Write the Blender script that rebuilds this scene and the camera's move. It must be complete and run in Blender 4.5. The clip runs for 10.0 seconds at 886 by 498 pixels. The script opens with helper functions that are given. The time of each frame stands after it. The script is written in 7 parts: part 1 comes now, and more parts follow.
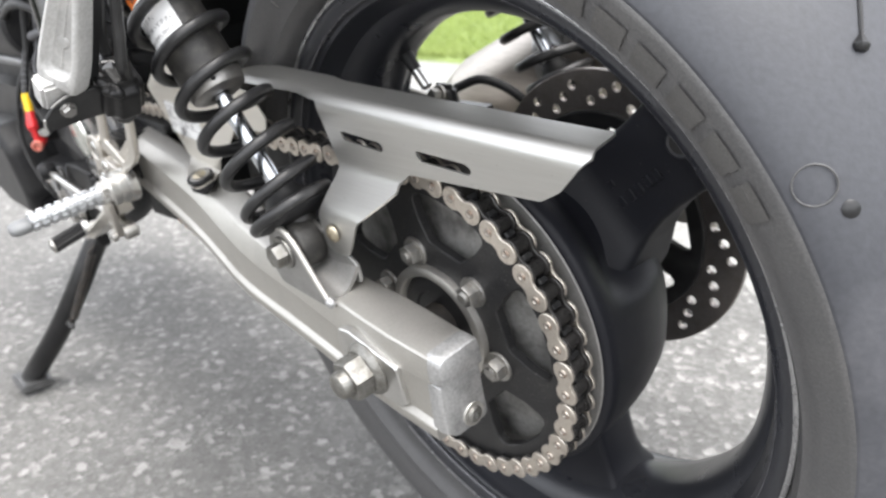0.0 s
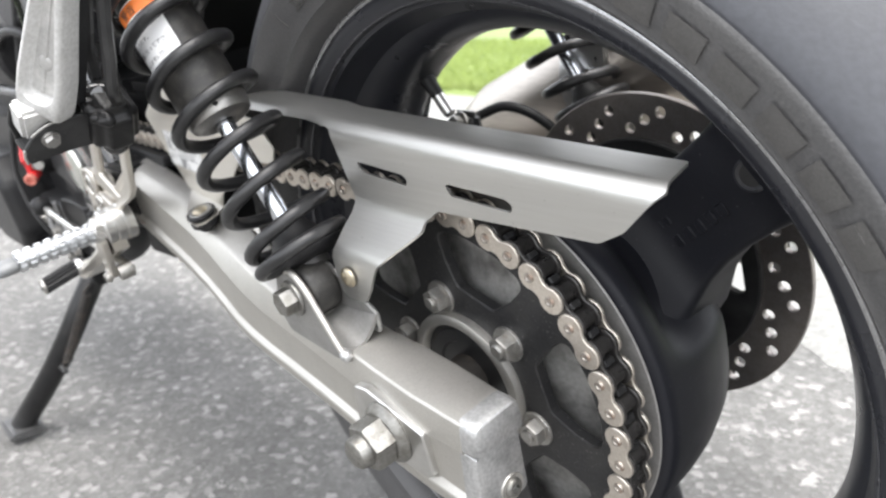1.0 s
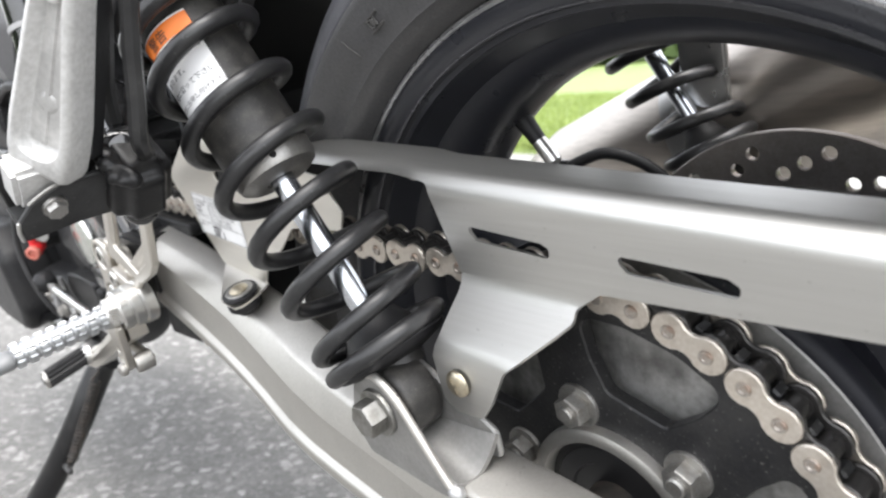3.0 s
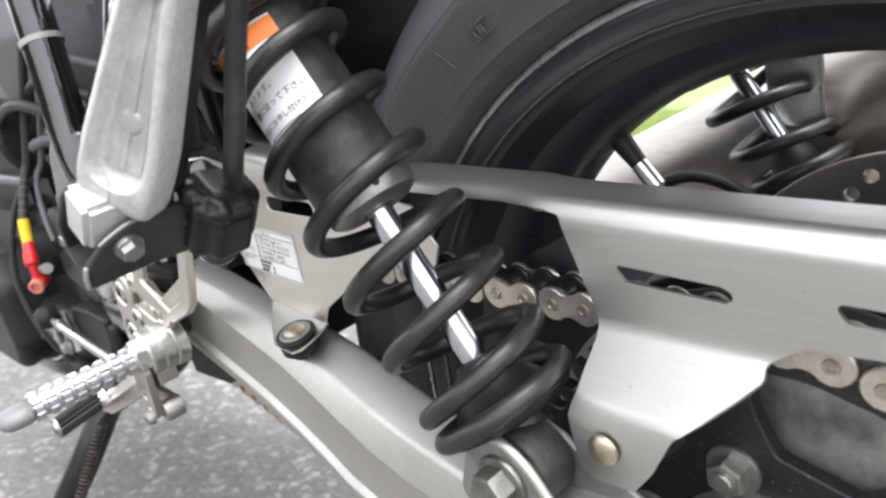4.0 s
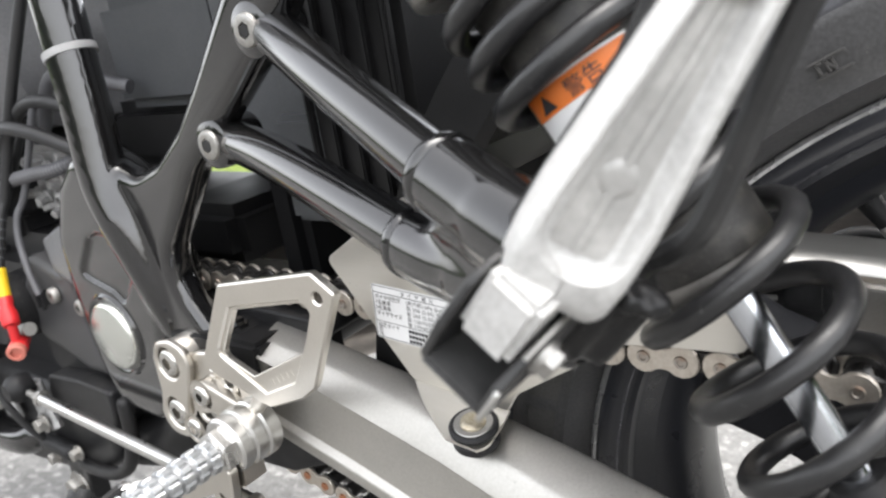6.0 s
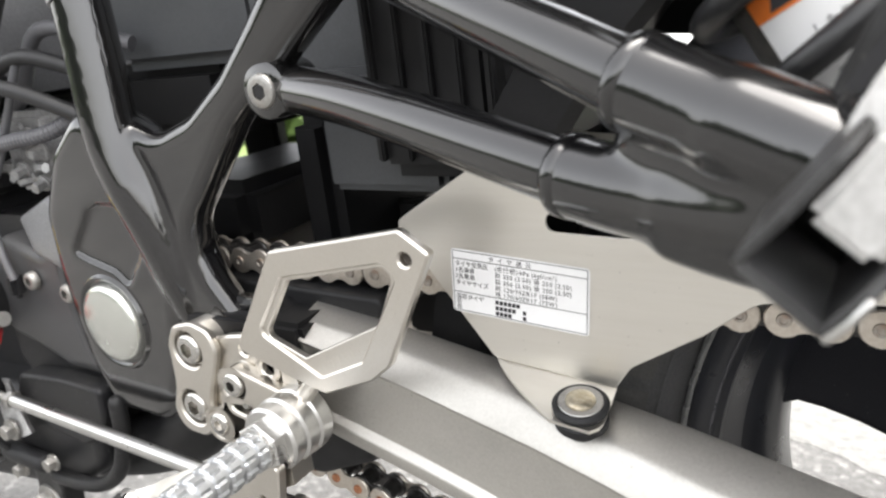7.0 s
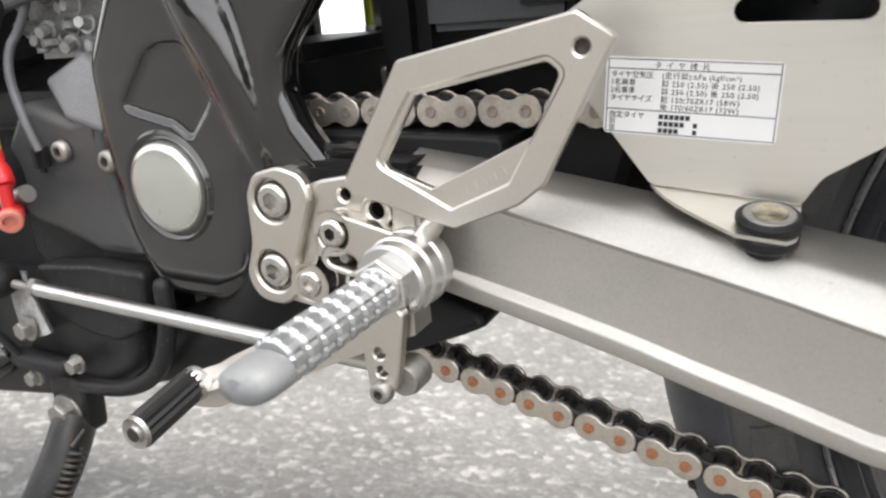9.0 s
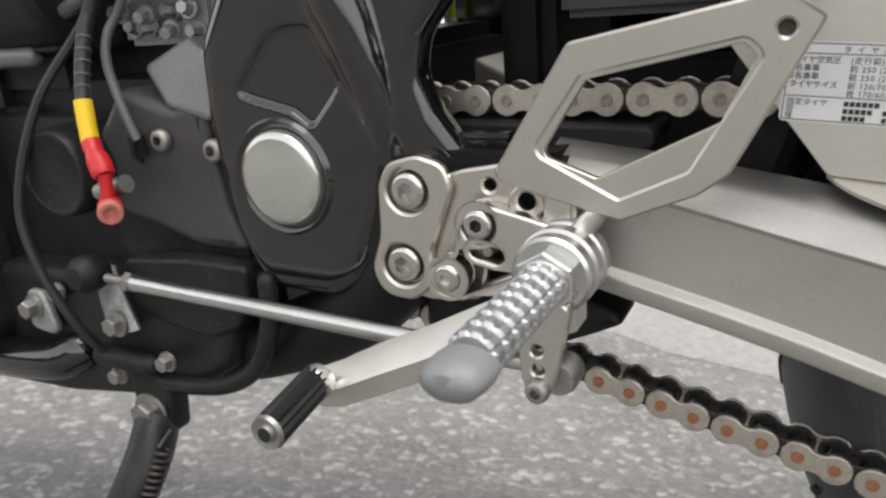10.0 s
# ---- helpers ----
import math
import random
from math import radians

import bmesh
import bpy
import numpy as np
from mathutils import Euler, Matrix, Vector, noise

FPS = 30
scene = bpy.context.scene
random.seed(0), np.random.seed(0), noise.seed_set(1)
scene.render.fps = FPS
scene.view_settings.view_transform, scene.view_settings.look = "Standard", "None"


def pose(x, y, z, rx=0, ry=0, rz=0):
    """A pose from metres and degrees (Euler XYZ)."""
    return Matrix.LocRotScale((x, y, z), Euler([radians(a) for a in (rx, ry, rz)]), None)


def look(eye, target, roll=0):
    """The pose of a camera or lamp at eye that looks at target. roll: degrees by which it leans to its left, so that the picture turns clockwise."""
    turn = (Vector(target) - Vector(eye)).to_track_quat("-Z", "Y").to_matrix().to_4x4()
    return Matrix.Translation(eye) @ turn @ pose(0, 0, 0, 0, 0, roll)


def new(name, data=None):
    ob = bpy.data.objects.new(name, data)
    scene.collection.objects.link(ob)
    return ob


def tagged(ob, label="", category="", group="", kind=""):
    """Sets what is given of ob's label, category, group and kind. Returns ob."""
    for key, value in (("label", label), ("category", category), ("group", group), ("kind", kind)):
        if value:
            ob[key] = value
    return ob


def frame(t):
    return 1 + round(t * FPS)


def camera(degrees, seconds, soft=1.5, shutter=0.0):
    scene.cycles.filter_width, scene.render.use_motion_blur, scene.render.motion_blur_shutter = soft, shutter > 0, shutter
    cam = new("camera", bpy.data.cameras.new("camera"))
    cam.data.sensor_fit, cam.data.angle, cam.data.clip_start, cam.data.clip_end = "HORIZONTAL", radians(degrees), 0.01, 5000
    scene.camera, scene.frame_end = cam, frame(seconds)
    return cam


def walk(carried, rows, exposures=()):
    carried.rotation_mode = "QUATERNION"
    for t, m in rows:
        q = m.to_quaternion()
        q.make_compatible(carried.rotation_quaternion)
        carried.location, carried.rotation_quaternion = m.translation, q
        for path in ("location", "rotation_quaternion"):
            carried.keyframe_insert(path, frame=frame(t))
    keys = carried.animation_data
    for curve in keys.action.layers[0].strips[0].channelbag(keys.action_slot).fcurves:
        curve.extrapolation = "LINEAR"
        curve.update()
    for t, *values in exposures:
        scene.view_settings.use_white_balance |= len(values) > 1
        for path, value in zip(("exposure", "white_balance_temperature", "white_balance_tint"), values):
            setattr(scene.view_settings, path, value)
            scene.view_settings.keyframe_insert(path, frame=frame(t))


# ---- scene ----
from mathutils.geometry import tessellate_polygon

# The motorcycle stands on its side stand and leans to its left. In its own axes x points to the rear,
# y to its right side and z up along its mid-plane, with the rear axle at the origin.
LEAN = 10.0
BIKE = pose(0, 0, 0.314, LEAN, 0, 0)

cam = camera(60.19, 10.0, soft=2.3)
cam.data.dof.use_dof = True
cam.data.dof.focus_distance = 0.36
cam.data.dof.aperture_fstop = 13.0
PATH = [
    (0, 0.36688, -0.36288, 0.28103, 62.972, 10.486, 47.633),
    (0.5, 0.3437, -0.35202, 0.27083, 63.991, 10.638, 47.603),
    (1, 0.31424, -0.33917, 0.26495, 65.385, 10.787, 47.858),
    (1.5, 0.2854, -0.32596, 0.25969, 66.805, 10.994, 48.215),
    (2, 0.25594, -0.31547, 0.25506, 67.838, 11.455, 48.351),
    (3.5, 0.15371, -0.31127, 0.24135, 70.301, 12.458, 46.912),
    (4, 0.11396, -0.32276, 0.24782, 70.633, 12.078, 45.615),
    (4.5, 0.0713, -0.34013, 0.25901, 70.709, 11.483, 43.898),
    (5, 0.03202, -0.35419, 0.26616, 70.825, 10.697, 42.067),
    (5.5, -0.01111, -0.36265, 0.27272, 71, 9.835, 39.486),
    (7, -0.13902, -0.38972, 0.24091, 72.2, 6.7, 31.165),
    (7.5, -0.16891, -0.39534, 0.22399, 72.057, 6.237, 29.76),
    (8, -0.1897, -0.40592, 0.20406, 71.538, 5.855, 28.465),
    (8.5, -0.20506, -0.41637, 0.18148, 71.24, 5.427, 27.735),
    (9, -0.2271, -0.42147, 0.16854, 71.417, 4.918, 27.071),
    (9.5, -0.26179, -0.42708, 0.15798, 71.685, 4.522, 26.973),
    (10, -0.29221, -0.44066, 0.16512, 71.638, 4.369, 26.789),
]
EXPOSURES = [(0.0, 1.37, 6560, 10), (2.0, 1.49, 6500, 10), (4.5, 1.31, 6550, 10), (5.5, 1.37, 6560, 10), (7.5, 1.45, 6750, 10), (8.5, 1.32, 6750, 10), (9.0, 1.23, 6750, 10), (9.5, 1.17, 6750, 10), (10.0, 0.59, 6780, 10)]
walk(cam, [(t, BIKE @ pose(x, y, z, rx, ry, rz)) for t, x, y, z, rx, ry, rz in PATH], EXPOSURES)

# ---- light ----
world = bpy.data.worlds.new("overcast_sky")
scene.world = world
world.use_nodes = True
wn, wl = world.node_tree.nodes, world.node_tree.links
sky = wn.new("ShaderNodeTexSky")
sky.sky_type, sky.sun_disc = "NISHITA", False
sky.sun_elevation, sky.sun_rotation = radians(75), radians(100)
sky.dust_density, sky.ozone_density = 4.0, 1.0
pale = wn.new("ShaderNodeHueSaturation")
pale.inputs["Saturation"].default_value = 0.20
wl.new(sky.outputs[0], pale.inputs["Color"])
# a bright hazy horizon under thicker cloud
way = wn.new("ShaderNodeTexCoord")
parts_xyz = wn.new("ShaderNodeSeparateXYZ")
wl.new(way.outputs["Generated"], parts_xyz.inputs[0])
cloud = wn.new("ShaderNodeMapRange")
cloud.inputs["From Min"].default_value, cloud.inputs["From Max"].default_value = 0.0, 1.0
cloud.inputs["To Min"].default_value, cloud.inputs["To Max"].default_value = 2.5, 1.25
wl.new(parts_xyz.outputs["Z"], cloud.inputs["Value"])
lit = wn.new("ShaderNodeVectorMath")
lit.operation = "SCALE"
wl.new(pale.outputs[0], lit.inputs[0])
wl.new(cloud.outputs[0], lit.inputs["Scale"])
wl.new(lit.outputs[0], wn["Background"].inputs["Color"])
wn["Background"].inputs["Strength"].default_value = 0.15
sun_data = bpy.data.lights.new("sun", "SUN")
sun_data.energy, sun_data.angle, sun_data.color = 0.7, radians(40), (1.0, 0.98, 0.95)
sun = new("sun", sun_data)
sun.matrix_world = look((0.8, -1.0, 6.0), (0, 0, 0))

# ---- materials ----
def material(name, colour, rough=0.5, metal=0.0, grain=0.0, scale=60.0, bump=0.0, bump_scale=400.0,
             stains=None, stain_amount=0.4, rough_var=0.1, stretch=(1, 1, 1), coat=0.0, spec=0.5, wear=None, coat_ior=1.5, specks=None):
    """A surface with grain at a fine scale, stains at a coarse one and a fine relief."""
    m = bpy.data.materials.new(name)
    m.use_nodes = True
    n, l = m.node_tree.nodes, m.node_tree.links
    b = n["Principled BSDF"]
    b.inputs["Metallic"].default_value = metal
    b.inputs["Specular IOR Level"].default_value = spec
    if coat:
        b.inputs["Coat Weight"].default_value, b.inputs["Coat Roughness"].default_value = coat, 0.09
        b.inputs["Coat IOR"].default_value = coat_ior
    co = n.new("ShaderNodeTexCoord")
    mp = n.new("ShaderNodeMapping")
    mp.inputs["Scale"].default_value = stretch
    l.new(co.outputs["Object"], mp.inputs["Vector"])
    fine = n.new("ShaderNodeTexNoise")
    fine.inputs["Scale"].default_value, fine.inputs["Detail"].default_value = bump_scale, 3
    l.new(mp.outputs[0], fine.inputs["Vector"])
    wide = n.new("ShaderNodeTexNoise")
    wide.inputs["Scale"].default_value, wide.inputs["Detail"].default_value = scale, 5
    l.new(mp.outputs[0], wide.inputs["Vector"])
    base = n.new("ShaderNodeMixRGB")
    base.inputs[1].default_value = (*colour, 1)
    base.inputs[2].default_value = (*(stains or [c * 0.6 for c in colour]), 1)
    ramp = n.new("ShaderNodeMapRange")
    ramp.inputs["From Min"].default_value, ramp.inputs["From Max"].default_value = 0.45, 0.75
    ramp.inputs["To Max"].default_value = stain_amount
    l.new(wide.outputs["Fac"], ramp.inputs["Value"])
    l.new(ramp.outputs[0], base.inputs[0])
    tint = n.new("ShaderNodeMixRGB")
    tint.blend_type = "OVERLAY"
    tint.inputs[0].default_value = grain
    l.new(base.outputs[0], tint.inputs[1])
    l.new(fine.outputs["Fac"], tint.inputs[2])
    out = tint.outputs[0]
    if specks:
        # scattered specks: colour, size, how rare, how strong
        tone, size, rare, strong = specks
        dots = n.new("ShaderNodeTexNoise")
        dots.inputs["Scale"].default_value, dots.inputs["Detail"].default_value = size, 2
        l.new(co.outputs["Object"], dots.inputs["Vector"])
        cut = n.new("ShaderNodeMapRange")
        cut.inputs["From Min"].default_value, cut.inputs["From Max"].default_value = rare, rare + 0.06
        cut.inputs["To Max"].default_value = strong
        l.new(dots.outputs["Fac"], cut.inputs["Value"])
        dust = n.new("ShaderNodeMixRGB")
        dust.inputs[2].default_value = (*tone, 1)
        l.new(cut.outputs[0], dust.inputs[0])
        l.new(out, dust.inputs[1])
        out = dust.outputs[0]
    if wear:
        # worn, lighter patches on raised edges
        geo = n.new("ShaderNodeNewGeometry")
        edge = n.new("ShaderNodeMapRange")
        edge.inputs["From Min"].default_value, edge.inputs["From Max"].default_value = 0.53, 0.62
        l.new(geo.outputs["Pointiness"], edge.inputs["Value"])
        mul = n.new("ShaderNodeMath")
        mul.operation = "MULTIPLY"
        l.new(edge.outputs[0], mul.inputs[0])
        l.new(wide.outputs["Fac"], mul.inputs[1])
        worn = n.new("ShaderNodeMixRGB")
        worn.inputs[2].default_value = (*wear, 1)
        l.new(mul.outputs[0], worn.inputs[0])
        l.new(out, worn.inputs[1])
        out = worn.outputs[0]
    l.new(out, b.inputs["Base Color"])
    rr = n.new("ShaderNodeMapRange")
    rr.inputs["To Min"].default_value, rr.inputs["To Max"].default_value = max(0.02, rough - rough_var), min(1, rough + rough_var)
    l.new(wide.outputs["Fac"], rr.inputs["Value"])
    l.new(rr.outputs[0], b.inputs["Roughness"])
    if bump:
        bp = n.new("ShaderNodeBump")
        bp.inputs["Strength"].default_value, bp.inputs["Distance"].default_value = bump, 0.001
        l.new(fine.outputs["Fac"], bp.inputs["Height"])
        l.new(bp.outputs[0], b.inputs["Normal"])
    return m


M = {
    "brushed": material("brushed_aluminium", (0.56, 0.555, 0.535), 0.42, 1.0, 0.10, 40, 0.05, 500, stretch=(0.04, 1, 1.0), stain_amount=0.2, specks=((0.22, 0.21, 0.20), 480, 0.71, 0.30)),
    "stamped": material("stamped_grey_metal", (0.30, 0.295, 0.285), 0.6, 0.8, 0.2, 60, 0.1, 500, stain_amount=0.5),
    "sheet": material("satin_sheet_aluminium", (0.74, 0.715, 0.665), 0.42, 1.0, 0.08, 40, 0.04, 500, stretch=(0.06, 1, 1.0), stain_amount=0.16, specks=((0.22, 0.21, 0.20), 480, 0.71, 0.30)),
    "arm": material("satin_aluminium", (0.54, 0.525, 0.495), 0.50, 1.0, 0.12, 24, 0.05, 700, stain_amount=0.25, specks=((0.25, 0.24, 0.22), 384, 0.70, 0.30)),
    "arm_cap": material("scuffed_aluminium", (0.52, 0.52, 0.52), 0.5, 0.9, 0.4, 70, 0.2, 500, stain_amount=0.7, stains=(0.24, 0.24, 0.24)),
    "anodised": material("champagne_anodised_aluminium", (0.63, 0.60, 0.55), 0.33, 1.0, 0.08, 30, 0.03, 900, stain_amount=0.15, specks=((0.25, 0.23, 0.20), 672, 0.71, 0.24)),
    "machined": material("machined_aluminium", (0.62, 0.615, 0.60), 0.3, 1.0, 0.1, 60, 0.05, 700, stain_amount=0.35),
    "peg_metal": material("bright_knurled_aluminium", (0.56, 0.575, 0.59), 0.40, 1.0, 0.15, 120, 0.06, 700, stain_amount=0.5, stains=(0.34, 0.35, 0.36)),
    "worn_steel": material("worn_plated_steel", (0.27, 0.265, 0.25), 0.50, 1.0, 0.35, 160, 0.2, 500, stain_amount=0.7, stains=(0.13, 0.12, 0.10)),
    "hub_cast": material("dusty_cast_hub", (0.27, 0.265, 0.255), 0.5, 0.4, 0.4, 45, 0.3, 300, stains=(0.045, 0.042, 0.04), stain_amount=1.0),
    "cast": material("cast_aluminium", (0.55, 0.545, 0.535), 0.5, 0.35, 0.3, 70, 0.25, 500, stain_amount=0.4),
    "peg_floor": material("rough_cast_hollow", (0.40, 0.395, 0.385), 0.5, 0.5, 0.2, 50, 0.15, 400, stains=(0.66, 0.65, 0.63), stain_amount=0.6),
    "steel": material("zinc_plated_steel", (0.39, 0.382, 0.365), 0.50, 1.0, 0.25, 200, 0.12, 700, stain_amount=0.5, stains=(0.3, 0.27, 0.23)),
    "brass": material("yellow_zinc_steel", (0.52, 0.47, 0.37), 0.35, 1.0, 0.25, 300, 0.1, 900, stain_amount=0.5, stains=(0.32, 0.24, 0.13)),
    "chrome": material("chromed_rod", (0.55, 0.57, 0.61), 0.17, 1.0, 0.0, 60, rough_var=0.04, stain_amount=0.05),
    "plate": material("nickel_chain_plate", (0.60, 0.55, 0.49), 0.42, 0.9, 0.25, 160, 0.12, 600, stain_amount=0.45, stains=(0.33, 0.28, 0.23)),
    "pin": material("chain_pin_end", (0.42, 0.385, 0.35), 0.45, 0.9, 0.3, 300, 0.1, 900, stains=(0.28, 0.17, 0.11), stain_amount=0.7),
    "roller": material("oily_black_roller", (0.060, 0.057, 0.055), 0.3, 0.6, 0.3, 200, 0.1, 700),
    "ring": material("turned_grey_metal", (0.36, 0.35, 0.335), 0.45, 0.9, 0.2, 60, 0.08, 700, stain_amount=0.4),
    "sprocket": material("dark_sprocket_steel", (0.017, 0.017, 0.018), 0.40, 0.1, 0.4, 50, 0.15, 600, spec=0.35, stains=(0.036, 0.035, 0.033), stain_amount=0.6, specks=((0.20, 0.19, 0.18), 608, 0.65, 0.36)),
    "wheel": material("satin_black_wheel_paint", (0.024, 0.025, 0.030), 0.30, 0.0, 0.3, 40, 0.06, 900, spec=0.5, stains=(0.022, 0.022, 0.025), stain_amount=0.5, specks=((0.12, 0.12, 0.12), 528, 0.70, 0.30)),
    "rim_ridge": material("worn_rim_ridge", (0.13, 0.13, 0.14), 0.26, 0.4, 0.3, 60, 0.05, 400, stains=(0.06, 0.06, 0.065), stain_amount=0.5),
    "hub_paint": material("matt_black_wheel_paint", (0.0100, 0.0105, 0.0140), 0.50, 0.0, 0.3, 40, 0.06, 900, spec=0.22, stains=(0.016, 0.016, 0.019), stain_amount=0.5, specks=((0.12, 0.12, 0.12), 528, 0.70, 0.30)),
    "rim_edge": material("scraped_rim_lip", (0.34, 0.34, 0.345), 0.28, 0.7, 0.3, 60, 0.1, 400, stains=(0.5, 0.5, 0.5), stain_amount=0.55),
    "tyre": material("tyre_rubber", (0.070, 0.069, 0.070), 0.45, 0.0, 0.4, 18, 0.3, 700, stains=(0.092, 0.089, 0.087), stain_amount=0.7, specks=((0.22, 0.21, 0.20), 832, 0.69, 0.36)),
    "tread": material("worn_tread_rubber", (0.050, 0.052, 0.060), 0.5, 0.0, 0.25, 11, 0.15, 300, stains=(0.125, 0.124, 0.135), stain_amount=1.0),
    "letters": material("moulded_tyre_marking", (0.078, 0.075, 0.072), 0.75, 0.0, 0.4, 60, 0.3, 900),
    "disc": material("brake_disc_steel", (0.30, 0.275, 0.26), 0.38, 0.9, 0.2, 90, 0.08, 500, stain_amount=0.5),
    "gloss": material("gloss_black_frame_paint", (0.0055, 0.0055, 0.006), 0.22, 0.0, 0.2, 25, 0.015, 300, stains=(0.016, 0.015, 0.013), stain_amount=0.5, coat=1.0, spec=0.2, rough_var=0.06, coat_ior=1.66, specks=((0.16, 0.15, 0.13), 1120, 0.71, 0.21)),
    "spring": material("black_spring_coating", (0.014, 0.014, 0.015), 0.36, 0.0, 0.3, 90, 0.06, 900, stains=(0.035, 0.035, 0.035), specks=((0.10, 0.10, 0.10), 416, 0.67, 0.30)),
    "satin": material("satin_black_steel", (0.008, 0.008, 0.0085), 0.34, 0.0, 0.4, 60, 0.12, 700, stains=(0.020, 0.019, 0.018), stain_amount=0.5, spec=0.3, wear=(0.12, 0.12, 0.12), specks=((0.16, 0.15, 0.14), 608, 0.68, 0.30)),
    "dusty": material("dusty_black_metal", (0.022, 0.021, 0.020), 0.5, 0.1, 0.4, 140, 0.12, 900, stains=(0.09, 0.085, 0.075), stain_amount=0.5, specks=((0.20, 0.19, 0.165), 1500, 0.655, 0.40)),
    "plastic": material("black_plastic", (0.008, 0.008, 0.0088), 0.5, 0.0, 0.3, 30, 0.12, 900, stains=(0.020, 0.0195, 0.019), spec=0.3),
    "grey_plastic": material("grey_plastic", (0.062, 0.065, 0.070), 0.5, 0.0, 0.2, 20, 0.1, 700),
    "engine": material("dark_engine_paint", (0.014, 0.014, 0.0152), 0.42, 0.0, 0.3, 40, 0.15, 700, stains=(0.032, 0.031, 0.029), stain_amount=0.5, spec=0.28, specks=((0.12, 0.115, 0.11), 480, 0.65, 0.36)),
    "cover": material("matt_grey_cover_paint", (0.050, 0.050, 0.052), 0.42, 0.0, 0.25, 30, 0.10, 900, stains=(0.075, 0.073, 0.070), stain_amount=0.5, specks=((0.14, 0.13, 0.12), 480, 0.68, 0.30)),
    "bolt": material("bright_bolt_head", (0.60, 0.59, 0.565), 0.22, 1.0, 0.15, 200, 0.05, 900, stain_amount=0.4, stains=(0.34, 0.32, 0.29)),
    "dusty_ring": material("dusty_machined_ring", (0.25, 0.243, 0.235), 0.45, 0.4, 0.25, 60, 0.1, 700, stain_amount=0.5),
    "pin_rust": material("rusty_chain_pin_end", (0.42, 0.19, 0.10), 0.5, 0.4, 0.3, 300, 0.1, 900, stains=(0.26, 0.11, 0.06), stain_amount=0.6),
    "engine_bare": material("weathered_engine_alloy", (0.42, 0.42, 0.42), 0.55, 0.7, 0.4, 60, 0.3, 400, stain_amount=0.6, stains=(0.12, 0.11, 0.1)),
    "rubber": material("black_rubber", (0.011, 0.011, 0.012), 0.52, 0.0, 0.3, 80, 0.15, 900, spec=0.35),
    "slider": material("grey_nylon_slider", (0.19, 0.195, 0.20), 0.45, 0.0, 0.15, 60, 0.08, 900, stain_amount=0.2),
    "cap": material("pearl_silver_cap", (0.60, 0.61, 0.57), 0.24, 0.85, 0.15, 60, 0.02, 900, stain_amount=0.2),
    "sticker": material("white_sticker", (0.86, 0.86, 0.86), 0.45, 0.0, 0.05, 60, 0.0, 900, stain_amount=0.12),
    "facet": material("worn_grey_cover_paint", (0.16, 0.16, 0.165), 0.36, 0.3, 0.3, 50, 0.12, 700, stains=(0.16, 0.16, 0.16), stain_amount=0.4),
    "white_plastic": material("white_plastic", (0.72, 0.72, 0.70), 0.45, 0.0, 0.1, 60, 0.05, 900, stain_amount=0.2),
    "tie": material("pale_nylon_tie", (0.33, 0.33, 0.33), 0.45, 0.0, 0.1, 60, 0.05, 900),
    "orange": material("orange_sticker", (0.80, 0.20, 0.03), 0.45, 0.0, 0.05, 60, 0.0, 900, stain_amount=0.1),
    "ink": material("black_ink", (0.03, 0.03, 0.035), 0.5, 0.0, 0.0),
    "red": material("red_terminal_boot", (0.55, 0.018, 0.022), 0.4, 0.0, 0.15, 120, 0.08, 900, stain_amount=0.3),
    "copper": material("pale_red_boot_end", (0.50, 0.16, 0.12), 0.45, 0.0, 0.15, 120, 0.08, 900),
    "yellow": material("yellow_tape", (0.85, 0.55, 0.02), 0.45, 0.0, 0.1, 120, 0.08, 900, stain_amount=0.2),
    "lime": material("yellow_green_wire", (0.55, 0.62, 0.05), 0.45, 0.0, 0.1, 120, 0.05, 900, stain_amount=0.2),
    "muffler": material("brushed_steel_muffler", (0.50, 0.46, 0.42), 0.36, 1.0, 0.2, 14, 0.1, 300, stretch=(0.1, 1, 1), stain_amount=0.45),
    # seal rubber, and the black that stands for shade inside holes and grooves
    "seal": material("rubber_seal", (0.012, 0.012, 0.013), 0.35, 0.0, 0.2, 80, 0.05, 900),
    "cable": material("ribbed_cable_sleeve", (0.018, 0.018, 0.019), 0.5, 0.0, 0.2, 80, 0.2, 900),
    "grey_cable": material("grey_wire_sleeve", (0.10, 0.10, 0.107), 0.45, 0.0, 0.2, 80, 0.08, 900),
    "oil_and_recess": material("grimy_dark_steel", (0.038, 0.035, 0.032), 0.5, 0.4, 0.4, 120, 0.2, 700, stains=(0.14, 0.11, 0.09), stain_amount=0.5),
}


